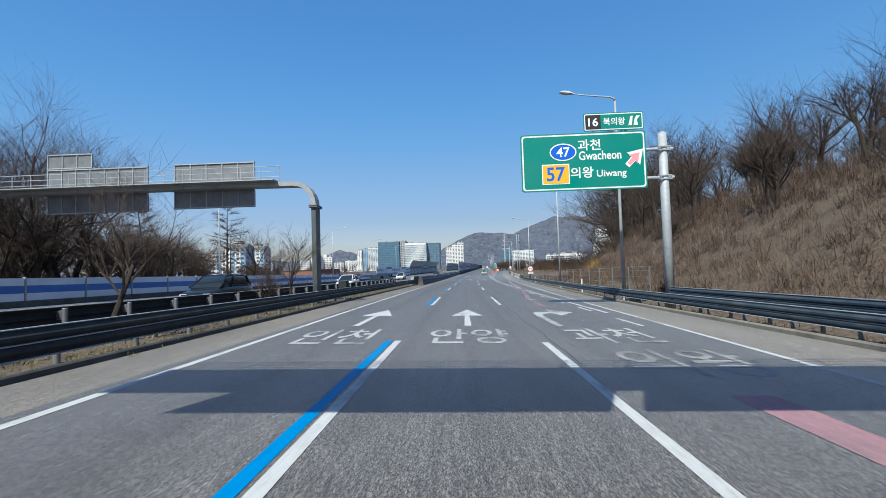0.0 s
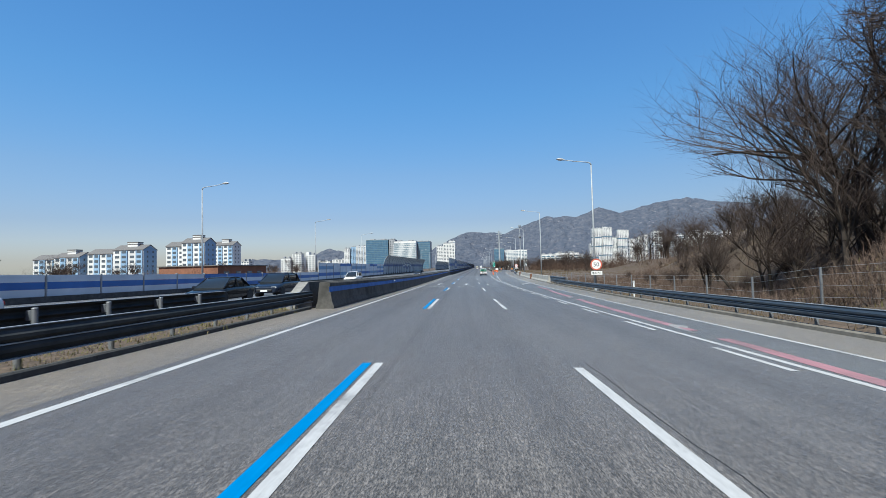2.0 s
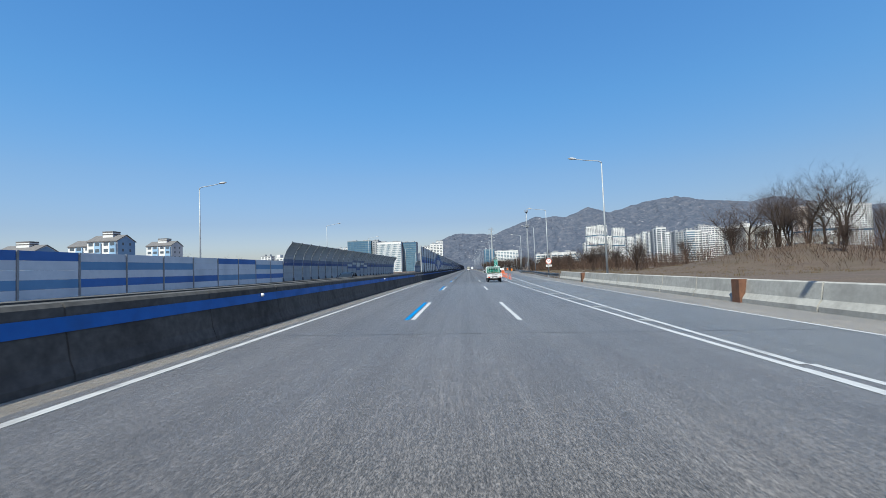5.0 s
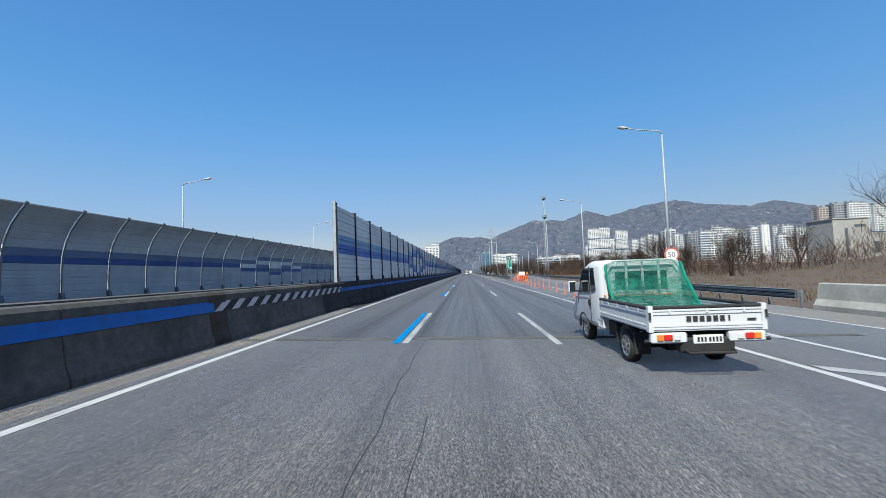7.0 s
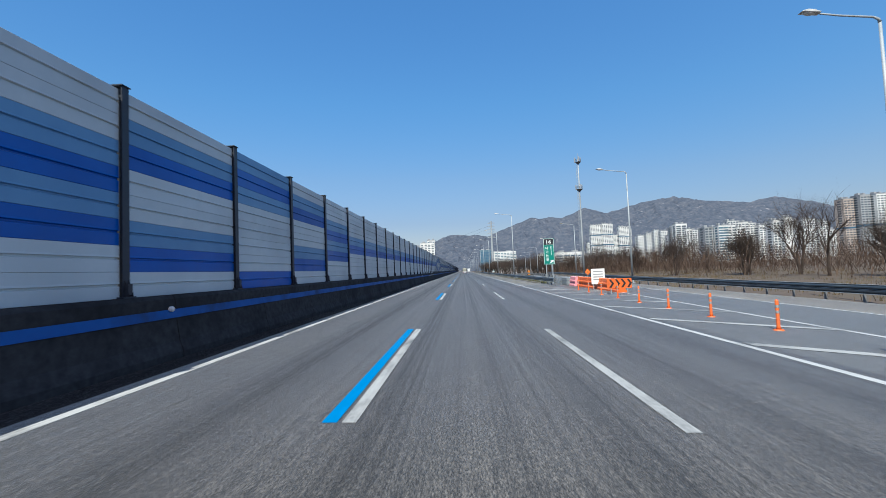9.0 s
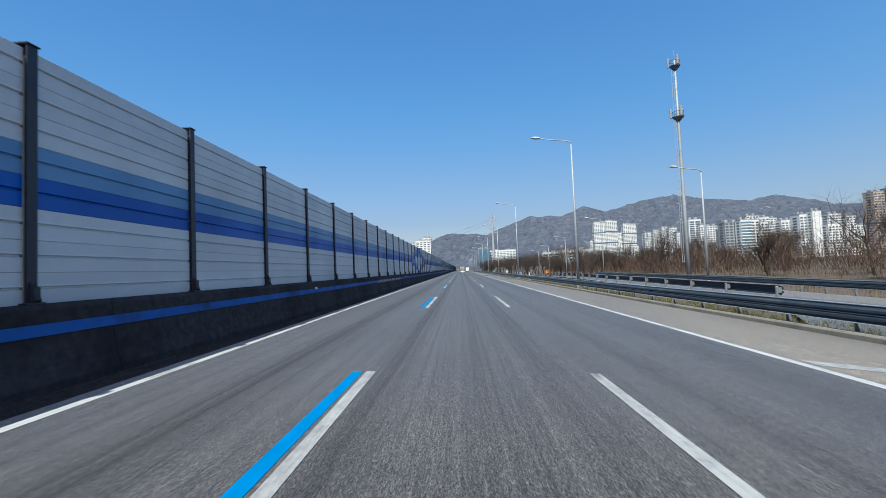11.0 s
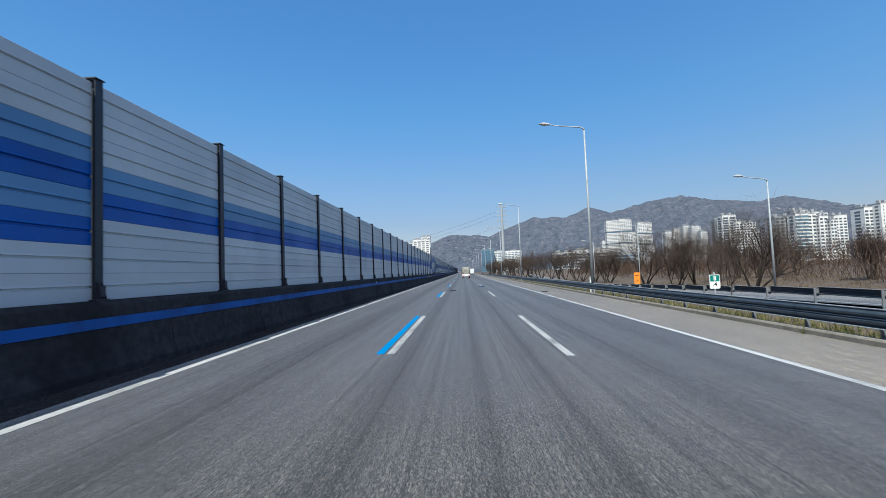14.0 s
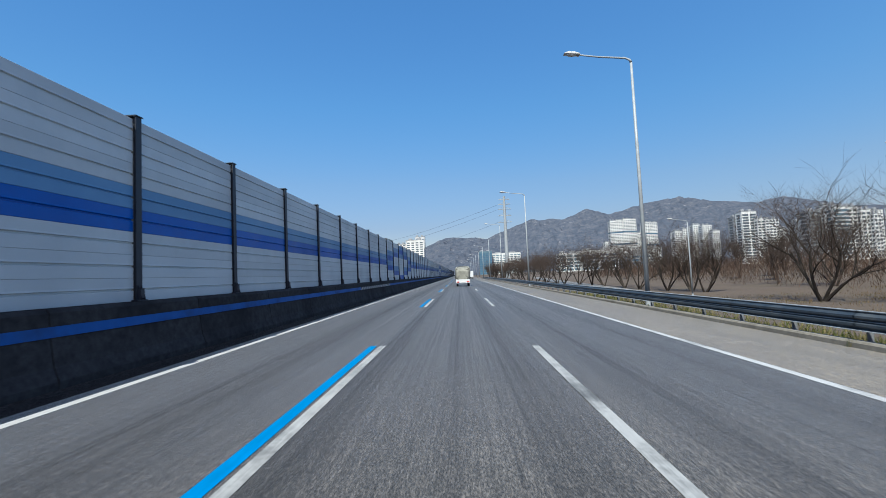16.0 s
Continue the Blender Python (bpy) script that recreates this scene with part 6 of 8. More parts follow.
for kind, l, s, size in (("tall_b", 26.5, 73.0, 1.25), ("tall_a", 28.5, 75.5, 1.2), ("tall_b", 25.2, 66.5, 1.2), ("tall_a", 27.0, 79.0, 1.05), ("lean", 28.0, 85.0, 0.62), ("larch_a", 36.0, 82.0, 1.25)):
    tree(kind, l, s, size, HILL_T, "trees on the slope", rng.uniform(0, 360))
for k in range(48):
    s = rng.uniform(14, 76)
    l = EDGE_R(s) + rng.uniform(7.5, 25)
    tree(rng.choice(("wood_a", "wood_b", "wood_c", "small_a")), l, s, rng.uniform(0.6, 0.95), "slim bare tree in the brown slope thicket", "slope thicket", rng.uniform(0, 360))
for k in range(30):
    s = rng.uniform(78, 122)
    l = EDGE_R(s) + rng.uniform(19, 46)
    tree(rng.choice(("wood_a", "wood_b", "wood_c", "small_a")), l, s, rng.uniform(0.5, 0.85), "slim bare tree in the brown slope thicket", "slope thicket", rng.uniform(0, 360))
for kind, l, s, size in (("tall_a", 68, 219, 1.25), ("tall_b", 71, 213, 1.3), ("wood_c", 66, 222, 1.6), ("tall_a", 76, 211, 1.4), ("wood_a", 74, 218, 1.8), ("tall_b", 79, 205, 1.4), ("wood_b", 70, 208, 1.5), ("tall_a", 82, 214, 1.35), ("wood_c", 63, 216, 1.0)):
    tree(kind, l, s, size, "bare tree on a low brown mound beside the exit", "trees on the mound", rng.uniform(0, 360))
for kind, l, s, size in (("tall_a", -34, 36, 1.45), ("larch_a", -35, 63, 0.95), ("larch_b", -39, 52, 1.0), ("lean", -28.5, 57.5, 0.85), ("tall_b", -36, 30, 1.1), ("tall_a", -40, 42, 1.0), ("wood_c", -31, 38, 1.1),
                         ("wood_a", -33, 45, 1.1), ("tall_b", -44, 36, 1.1), ("larch_b", -33, 25, 1.1), ("wood_b", -30, 30, 1.2), ("wood_c", -38, 60, 0.8), ("wood_a", -36, 70, 0.7), ("tall_a", -48, 56, 0.9),
                         ("larch_a", -42, 76, 0.75), ("wood_b", -40, 84, 0.7), ("tall_b", -50, 46, 1.0), ("wood_a", -29, 22, 1.1), ("tall_a", -37, 20, 1.1), ("larch_a", -45, 28, 1.1),
                         ("tall_b", -30, 18, 1.0), ("lean", -31, 30.5, 1.5), ("tall_b", -29.0, 29.0, 1.15), ("tall_a", -31.0, 33.0, 1.2), ("tall_a", -29.5, 26, 0.9), ("tall_b", -38, 26, 1.2)):
    tree(kind, l, s, size, "leafless larch beyond the panel wall" if "larch" in kind else "bare tree beyond the panel wall", "trees beyond the wall", rng.uniform(0, 360))
for k in range(20):
    tree(rng.choice(("wood_a", "wood_b", "wood_c")), rng.uniform(-50, -27.5), rng.uniform(35, 60), rng.uniform(0.85, 1.2), "bare tree beyond the panel wall", "trees beyond the wall", rng.uniform(0, 360))
for k in range(52):
    s = rng.uniform(6, 126)
    l = EDGE_R(s) + rng.uniform(6.0, 22) + 5 * smooth((s - 66) / 26)
    tree(rng.choice(("small_a", "small_b")), l, s, rng.uniform(0.35, 0.8) * (1.0 if s < 70 else 0.7), "leafless brown shrub on the slope", "shrubs on the slope", rng.uniform(0, 360))
for k in range(36):
    s = rng.uniform(12, 66)
    l = rng.uniform(-50, -27)
    tree(rng.choice(("wood_a", "wood_b", "wood_c", "small_a")), l, s, rng.uniform(0.7, 1.15) * (1.0 if s < 52 else 0.75), "bare tree beyond the panel wall", "trees beyond the wall", rng.uniform(0, 360))
for l, s, kind, size in ((-8.8, 10.4, "tall_a", 0.4), (-8.8, 19.2, "small_a", 0.55), (-8.8, 6.0, "lean", 0.4), (-8.9, 22.2, "wood_c", 0.5)):
    tree(kind, l, s, size, "small bare tree in the median strip", "median trees", rng.uniform(0, 360), 0.0)


def woodland(name, places, label):
    """Many bare trees far off, joined into one object."""
    rng3 = random.Random(31)
    verts, faces = [], []
    for l, s, size in places:
        for me in TREES[rng3.choice(("wood_a", "wood_b", "wood_c"))]:
            m = np.array(at(l, s, ground_z(l, s) - 0.05, rng3.uniform(0, 360)) @ Matrix.Diagonal((size, size, size, 1)))
            co = np.empty(len(me.vertices) * 3)
            me.vertices.foreach_get("co", co)
            base = sum(len(v) for v in verts)
            verts.append(co.reshape(-1, 3) @ m[:3, :3].T + m[:3, 3])
            idx = np.empty(len(me.loops), dtype=int)
            me.loops.foreach_get("vertex_index", idx)
            faces += (idx.reshape(-1, 4) + base).tolist()
    me = raw_mesh(name, np.concatenate(verts).tolist(), faces, M["twig"])
    return tagged(new(name, me), label, "woodland", "", "stuff")


woodland("far_trees", [(rng.uniform(-150, -60), rng.uniform(120, 330), rng.uniform(0.8, 1.15)) for _ in range(26)], "bare brown trees in front of distant apartments")
BELT = piecewise([(185, 60), (230, 46), (280, 40), (330, 36), (380, 48), (450, 52), (620, 70)])
belt = []
for k in range(66):
    s = rng.uniform(185, 620)
    near = BELT(s)
    belt.append((near + abs(rng.gauss(0, 1)) * 20, s, rng.uniform(0.95, 1.4)))
woodland("tree_belt", belt, "belt of bare brown trees beyond the road")
for k in range(27):
    s = 434 + k * 9.2 + rng.uniform(-2, 2)
    l = piecewise([(436, 38.0), (520, 31.0), (640, 23.0), (700, 19.0)])(s) + rng.uniform(-1.5, 1.5)
    tree(rng.choice(("fan_a", "fan_b")), l, s, rng.uniform(1.6, 2.0), "spreading bare tree in a row beside the road", "roadside row", rng.uniform(0, 360), -2.2)
for l, s, size, kind in ((37.5, 408.0, 1.95, "fan_a"), (37.2, 429.5, 1.6, "fan_b"), (42.5, 398.0, 1.9, "fan_b"), (49.0, 404.0, 1.7, "fan_b"), (52.0, 424.0, 1.6, "fan_a"), (58.0, 400.0, 1.7, "fan_b"), (28.6, 376.0, 1.05, "fan_b"), (28.8, 365.5, 0.75, "poplar"), (28.4, 359.5, 1.35, "fan_a"),
                         (33.0, 371.5, 1.2, "poplar"), (12.0, 306.0, 0.42, "poplar"), (14.0, 316.0, 0.4, "poplar"), (11.5, 326.0, 0.36, "poplar"), (12.5, 336.0, 0.4, "poplar")):
    tree(kind, l, s, size, "spreading bare tree beside the exit ramp" if "fan" in kind else "slim bare young tree between the rails", "ramp trees", rng.uniform(0, 360))


def blades(name, spots, rng, material, count, height, width, spread, label, category, twiggy=False):
    """A thicket of thin blades or criss-cross twigs, as one object."""
    verts, faces = [], []
    for x, y, z, k in spots:
        for _ in range(count):
            a, b = rng.uniform(0, math.tau), rng.uniform(0.1, 1.0)
            h = height * k * rng.uniform(0.45, 1.1)
            px, py = x + rng.gauss(0, spread * 0.45), y + rng.gauss(0, spread * 0.45)
            if twiggy:
                z1, h = z + rng.uniform(0.0, 0.75) * height * k, h * rng.uniform(0.25, 0.5)
                b *= 2.2
            else:
                z1 = z - 0.1
            dx, dy = math.cos(a) * h * 0.55 * b, math.sin(a) * h * 0.55 * b
            wx, wy = -math.sin(a + 0.8) * width, math.cos(a + 0.8) * width
            i = len(verts)
            verts += [(px - wx, py - wy, z1), (px + wx, py + wy, z1), (px + dx * 0.45 + wx * 0.7, py + dy * 0.45 + wy * 0.7, z1 + h * 0.6), (px + dx * 0.45 - wx * 0.7, py + dy * 0.45 - wy * 0.7, z1 + h * 0.6), (px + dx, py + dy, z1 + h)]
            faces += [(i, i + 1, i + 2, i + 3), (i + 3, i + 2, i + 4)]
    return tagged(new(name, raw_mesh(name, verts, faces, material)), label, category, "", "stuff")


def spots_in(rng, n, lrange, srange, size=(0.6, 1.3)):
    out = []
    for _ in range(n):
        s = rng.uniform(*srange)
        lo, hi = lrange(s)
        l = rng.uniform(lo, hi)
        p = rp(l, s, ground_z(l, s))
        out.append((p.x, p.y, p.z, rng.uniform(*size)))
    return out


rng = random.Random(9)
def brush(name, spots, rng, material, count, height, width, label):
    """Low rounded shrubs: each spot sends out arching forked twigs, joined into one object."""
    verts, faces = [], []
    for x, y, z, k in spots:
        for _ in range(count):
            a = rng.uniform(0, math.tau)
            out = rng.uniform(0.15, 1.0)
            h = height * k * rng.uniform(0.3, 0.9) * (1.1 - 0.5 * out)
            reach = height * k * out
            bx0, by0 = x + rng.gauss(0, 0.16) * k, y + rng.gauss(0, 0.16) * k
            ca, sa = math.cos(a), math.sin(a)
            mid = (bx0 + ca * reach * 0.4, by0 + sa * reach * 0.4, z + h * 0.62)
            wx, wy = -sa * width, ca * width
            i0 = len(verts)
            verts += [(bx0 - wx, by0 - wy, z - 0.1), (bx0 + wx, by0 + wy, z - 0.1), (mid[0] + wx * 0.7, mid[1] + wy * 0.7, mid[2]), (mid[0] - wx * 0.7, mid[1] - wy * 0.7, mid[2])]
            faces.append((i0, i0 + 1, i0 + 2, i0 + 3))
            for _ in range(4):
                b = a + rng.uniform(-2.2, 2.2)
                g = rng.uniform(0.2, 0.55)
                tip = (mid[0] + math.cos(b) * reach * g, mid[1] + math.sin(b) * reach * g, mid[2] + h * rng.uniform(-0.2, 0.45))
                i1 = len(verts)
                verts += [(mid[0] - wx * 0.6, mid[1] - wy * 0.6, mid[2]), (mid[0] + wx * 0.6, mid[1] + wy * 0.6, mid[2]), tip]
                faces.append((i1, i1 + 1, i1 + 2))
    return tagged(new(name, raw_mesh(name, verts, faces, material)), label, "scrub", "", "stuff")


brush("slope_scrub", spots_in(rng, 1500, lambda s: (EDGE_R(s) + 2.7 + 2.2 * noise.noise(Vector((s * 0.1, 0, 0))), EDGE_R(s) + 13), (-4, 62), (0.5, 1.3))
      + spots_in(rng, 1300, lambda s: (EDGE_R(s) + 9, EDGE_R(s) + 27), (-4, 78), (0.7, 1.6))
      + spots_in(rng, 1300, lambda s: (EDGE_R(s) + 4, EDGE_R(s) + 19), (60, 128), (0.35, 0.9))
      + spots_in(rng, 1300, lambda s: (EDGE_R(s) + 14, EDGE_R(s) + 48), (74, 132), (0.7, 1.7)),
      rng, M["scrub"], 20, 1.7, 0.0085, "dense leafless brown scrub on the slope")
blades("slope_litter", spots_in(rng, 2600, lambda s: (EDGE_R(s) + 2.5, EDGE_R(s) + 18), (0, 126), (0.5, 1.2)) + spots_in(rng, 2200, lambda s: (EDGE_R(s) + 15, EDGE_R(s) + 38), (76, 126), (0.6, 1.6)), rng, M["dry_grass"], 8, 0.22, 0.02, 0.9, "dead leaves and dry stalks on the slope", "grass")
blades("slope_grass", spots_in(rng, 2600, lambda s: (EDGE_R(s) + 0.6, EDGE_R(s) + 5.5), (0, 170), (0.5, 1.2)), rng, M["dry_grass"], 12, 0.32, 0.012, 0.5, "dry grass and litter behind the rail", "grass")
blades("field_grass", spots_in(rng, 3200, lambda s: (EDGE_R(s) + 0.8, EDGE_R(s) + 46), (165, 420), (0.6, 1.3)), rng, M["dry_grass"], 14, 0.42, 0.02, 0.9, "dry brown grass on the open field", "grass")
blades("median_grass", [(p.x, p.y, p.z, k) for p, k in ((rp(rng.uniform(-9.7, -7.3), rng.uniform(-5, 63), 0.05), rng.uniform(0.6, 1.3)) for _ in range(1500))], rng, M["median_grass"], 14, 0.2, 0.012, 0.28, "patchy grass in the median strip", "grass")
blades("verge_grass", [(p.x, p.y, p.z, k) for p, k in ((rp(rng.uniform(8.15, 12.5), rng.uniform(246, 400), 0.0), rng.uniform(0.6, 1.3)) for _ in range(1500))], rng, M["median_grass"], 12, 0.24, 0.012, 0.35, "patchy grass behind the guard rail", "grass")
blades("rail_grass", [(p.x, p.y, p.z, k) for p, k in ((rp(rng.gauss(8.75, 0.35), s + rng.gauss(0, 0.7), -0.02), rng.uniform(0.5, 1.4)) for s in np.repeat(np.linspace(247, 395, 210), 7))], rng, M["verge_green"], 14, 0.26, 0.012, 0.22, "green and straw grass clumps under the guard rail", "grass")
blades("belt_undergrowth", spots_in(rng, 2600, lambda s: (BELT(s) - 3, BELT(s) + 45), (180, 600), (0.5, 1.3)), rng, M["scrub_dark"], 24, 5.0, 0.03, 2.0, "leafless brown undergrowth in the tree belt", "scrub", True)
blades("far_undergrowth", [(p.x, p.y, p.z, k) for p, k in ((rp(rng.uniform(-160, -32), rng.uniform(20, 330), -0.8), rng.uniform(0.8, 1.6)) for _ in range(1500))], rng, M["scrub"], 24, 2.6, 0.014, 1.6, "leafless brown undergrowth beyond the wall", "scrub", True)
blades("flowering_bush", [(p.x, p.y, p.z, 1.0) for p in (rp(15.3 + rng.uniform(-1.0, 1.0), 52.5 + rng.uniform(-1.0, 1.0), ground_z(15.3, 52.5) - 0.4 + rng.uniform(0.0, 0.9)) for _ in range(20))], rng, M["blossom"], 14, 0.7, 0.016, 0.3, "yellow flowering bush behind the rail", "bush")


# ---- vehicles ----
M["car_white"] = surface("white_car_paint", (0.5476, 0.555, 0.5624), (0.5772, 0.5846, 0.592), 1.0, 0.25, stain=(0.5032, 0.5032, 0.5032), stain_scale=1.5)
M["car_black"] = surface("black_car_paint", (0.0082, 0.009, 0.0115), (0.0115, 0.0131, 0.0164), 1.0, 0.18)
M["car_blue"] = surface("dark_blue_car_paint", (0.0098, 0.0148, 0.0287), (0.0131, 0.0197, 0.0369), 1.0, 0.2)
M["rubber"] = surface("black_rubber", (0.0115, 0.0115, 0.0115), (0.023, 0.023, 0.023), 12.0, 0.85)
M["plastic_black"] = surface("black_plastic", (0.0131, 0.0131, 0.0139), (0.0213, 0.0213, 0.0221), 6.0, 0.6)
M["alloy"] = surface("alloy_wheel", (0.3444, 0.3526, 0.3608), (0.4264, 0.4346, 0.4428), 6.0, 0.35, 0.8)
M["car_glass"] = glass_like("car_window_glass", (0.012, 0.015, 0.018), 0.04)
M["lamp_red"] = surface("red_lamp_lens", (0.41, 0.0164, 0.0123), (0.492, 0.0246, 0.0164), 8.0, 0.2)
M["lamp_amber"] = surface("amber_lamp_lens", (0.615, 0.164, 0.0164), (0.697, 0.205, 0.0246), 8.0, 0.2)
M["lamp_clear"] = surface("clear_lamp_lens", (0.492, 0.492, 0.492), (0.5904, 0.5904, 0.5904), 8.0, 0.12)
M["net_green"] = surface("green_netting", (0.0, 0.13, 0.085), (0.004, 0.19, 0.125), 6.0, 0.7, stain=(0.0, 0.1, 0.07), stain_scale=2.5)
M["tarp"] = surface("grey_green_tarpaulin", (0.164, 0.164, 0.1394), (0.2624, 0.2542, 0.2214), 2.5, 0.85, stain=(0.1066, 0.1066, 0.0902), stain_scale=1.5, bump=0.6)
M["trim_orange"] = surface("orange_stripe", (0.615, 0.164, 0.0246), (0.656, 0.1968, 0.0328), 3.0, 0.45)
M["trim_grey"] = surface("grey_stripe", (0.2296, 0.246, 0.2706), (0.2788, 0.2952, 0.3198), 3.0, 0.45)
M["chassis"] = surface("dark_chassis", (0.0098, 0.0098, 0.0107), (0.0246, 0.023, 0.0213), 5.0, 0.8)


def wheel(parent, x, y, r, w, outer):
    """A tyre with a spoked rim; outer is the side (+1 or -1) that shows."""
    bm = bmesh.new()
    prof = [(r * 0.62, -w / 2 * 0.8), (r * 0.9, -w / 2), (r * 0.985, -w / 2 * 0.7), (r, 0), (r * 0.985, w / 2 * 0.7), (r * 0.9, w / 2), (r * 0.62, w / 2 * 0.8)]
    n = 28
    rings = [[bm.verts.new((b, a * math.cos(k * math.tau / n), a * math.sin(k * math.tau / n))) for a, b in prof] for k in range(n)]
    for k in range(n):
        for i in range(len(prof) - 1):
            bm.faces.new((rings[k][i], rings[k][i + 1], rings[(k + 1) % n][i + 1], rings[(k + 1) % n][i]))
    hub = new("wheel")
    hub.parent = parent
    hub.matrix_local = pose(x, y, r)
    part("tyre", bm, M["rubber"], hub, smooth=True)
    bm = bmesh.new()
    rod(bm, (-w * 0.3, 0, 0), (w * 0.3, 0, 0), r * 0.6, n=24)
    part("rim_well", bm, M["plastic_black"], hub)
    bm = bmesh.new()
    xo = outer * w * 0.36
    rod(bm, (xo - outer * 0.02, 0, 0), (xo + outer * 0.02, 0, 0), r * 0.17, n=12)
    for k in range(6):
        a = k * math.tau / 6
        m = Matrix.Rotation(a, 4, "X")
        vs = box(bm, xo, 0, r * 0.36, 0.03, r * 0.2, r * 0.46)
        bmesh.ops.transform(bm, matrix=m, verts=vs)
    for k in range(24):
        a, b = k * math.tau / 24, (k + 1) * math.tau / 24
        q = r * 0.61
        rod(bm, (xo, q * math.cos(a), q * math.sin(a)), (xo, q * math.cos(b), q * math.sin(b)), 0.022, n=5)
    part("rim", bm, M["alloy"], hub, "silver six-spoke rim")
    return hub


def loft(name, sections, material, parent, label="", smooth=True, bevel=0.0):
    """Closed outlines (lists of equal length, of (x, y, z)) joined in turn, with end caps."""
    bm = bmesh.new()
    rings = [[bm.verts.new(p) for p in sec] for sec in sections]
    n = len(sections[0])
    for r0, r1 in zip(rings, rings[1:]):
        for k in range(n):
            bm.faces.new((r0[k], r0[(k + 1) % n], r1[(k + 1) % n], r1[k]))
    bm.faces.new(rings[0])
    bm.faces.new(rings[-1])
    ob = part(name, bm, material, parent, label)
    if smooth:
        for p in ob.data.polygons:
            p.use_smooth = len(p.vertices) == 4
    return ob


def oval(y, hw, z0, z1, corner, n=4):
    """A rounded-rectangle cross-section at y."""
    out = []
    for cx, cz, a0 in ((hw - corner, z1 - corner, 0), (-hw + corner, z1 - corner, 90), (-hw + corner, z0 + corner, 180), (hw - corner, z0 + corner, 270)):
        for k in range(n):
            a = radians(a0 + 90 * k / (n - 1))
            out.append((cx + corner * math.cos(a), y, cz + corner * math.sin(a)))
    return out


def panel_x(bm, x, pts, t=0.012):
    """A flat pane on the side of a body: pts are (y, z)."""
    lo = [bm.verts.new((x - t, y, z)) for y, z in pts]
    hi = [bm.verts.new((x + t, y, z)) for y, z in pts]
    for i in range(len(pts)):
        bm.faces.new((lo[i], lo[(i + 1) % len(pts)], hi[(i + 1) % len(pts)], hi[i]))
    bm.faces.new(lo)
    bm.faces.new(hi)


# white flatbed truck with a net behind the cab; its origin is under the rear axle
truck = thing("flatbed_truck", at(3.36, 161.05, 0.0) @ Matrix.Diagonal((1, 1, 0.945, 1)), "small white flatbed truck with green netting behind the cab", "truck")
HW = 0.85
cab = loft("cab", [oval(1.22, 0.8, 0.52, 1.9, 0.12), oval(1.3, HW, 0.42, 1.96, 0.16), oval(2.05, HW, 0.4, 1.97, 0.17), oval(2.45, HW, 0.4, 1.9, 0.2), oval(2.95, HW, 0.38, 1.42, 0.2), oval(3.45, HW, 0.36, 1.06, 0.18),
                   oval(3.72, 0.83, 0.34, 0.9, 0.16), oval(3.8, 0.74, 0.36, 0.8, 0.14)], M["car_white"], truck, "white forward-control cab")
for sx in (-1, 1):
    bm = bmesh.new()
    panel_x(bm, sx * (HW + 0.002), [(2.0, 1.22), (2.95, 1.18), (2.6, 1.68), (2.38, 1.8), (2.0, 1.8)])
    part("side_window", bm, M["car_glass"], cab, "tinted side window")
    bm = bmesh.new()
    panel_x(bm, sx * (HW + 0.002), [(1.52, 1.3), (1.88, 1.23), (1.88, 1.81), (1.62, 1.81)])
    part("rear_quarter_window", bm, M["car_glass"], cab)
    bm = bmesh.new()
    panel_x(bm, sx * (HW + 0.004), [(1.95, 0.44), (1.965, 0.44), (1.965, 1.85), (1.95, 1.85)], 0.006)
    part("door_seam", bm, M["plastic_black"], cab)
    bm = bmesh.new()
    panel_x(bm, sx * (HW + 0.004), [(3.0, 0.9), (3.015, 0.9), (3.015, 1.2), (3.0, 1.2)], 0.006)
    part("door_seam", bm, M["plastic_black"], cab)
    bm = bmesh.new()
    rod(bm, (sx * HW, 2.02, 0.98), (sx * (HW + 0.02), 2.02, 0.98), 0.085, n=16)
    part("fuel_cap", bm, M["plastic_black"], cab, "black round recess")
    bm = bmesh.new()
    panel_x(bm, sx * (HW + 0.003), [(2.1, 1.08), (3.1, 1.04), (3.1, 1.07), (2.1, 1.11)], 0.005)
    part("side_stripe", bm, M["trim_grey"], cab)
    bm = bmesh.new()
    panel_x(bm, sx * (HW + 0.003), [(3.1, 1.04), (3.32, 1.03), (3.32, 1.06), (3.1, 1.07)], 0.005)
    part("side_stripe", bm, M["trim_orange"], cab)
    bm = bmesh.new()
    bevel_box(bm, sx * (HW + 0.17), 2.93, 1.33, 0.18, 0.1, 0.3, 0.03)
    mirror = part("door_mirror", bm, M["car_white"], cab, "white door mirror on a black arm")
    bm = bmesh.new()
    box(bm, sx * (HW + 0.17), 2.872, 1.33, 0.14, 0.012, 0.25)
    part("mirror_glass", bm, M["car_glass"], mirror)
    bm = bmesh.new()
    rod(bm, (sx * HW, 2.9, 1.22), (sx * (HW + 0.14), 2.93, 1.22), 0.02, n=6)
    part("mirror_arm", bm, M["plastic_black"], mirror)
    bm = bmesh.new()
    for k in range(18):
        a = math.pi * k / 17
        b = math.pi * (k + 1) / 17
        if k < 17:
            y0, z0, y1, z1 = 2.64 + 0.37 * math.cos(a), 0.31 + 0.37 * math.sin(a), 2.64 + 0.37 * math.cos(b), 0.31 + 0.37 * math.sin(b)
            rod(bm, (sx * (HW - 0.02), y0, z0), (sx * (HW - 0.02), y1, z1), 0.035, n=5)
    part("wheel_arch", bm, M["plastic_black"], cab)
bm = bmesh.new()
bevel_box(bm, 0, 1.215, 1.5, 1.06, 0.02, 0.4, 0.008)
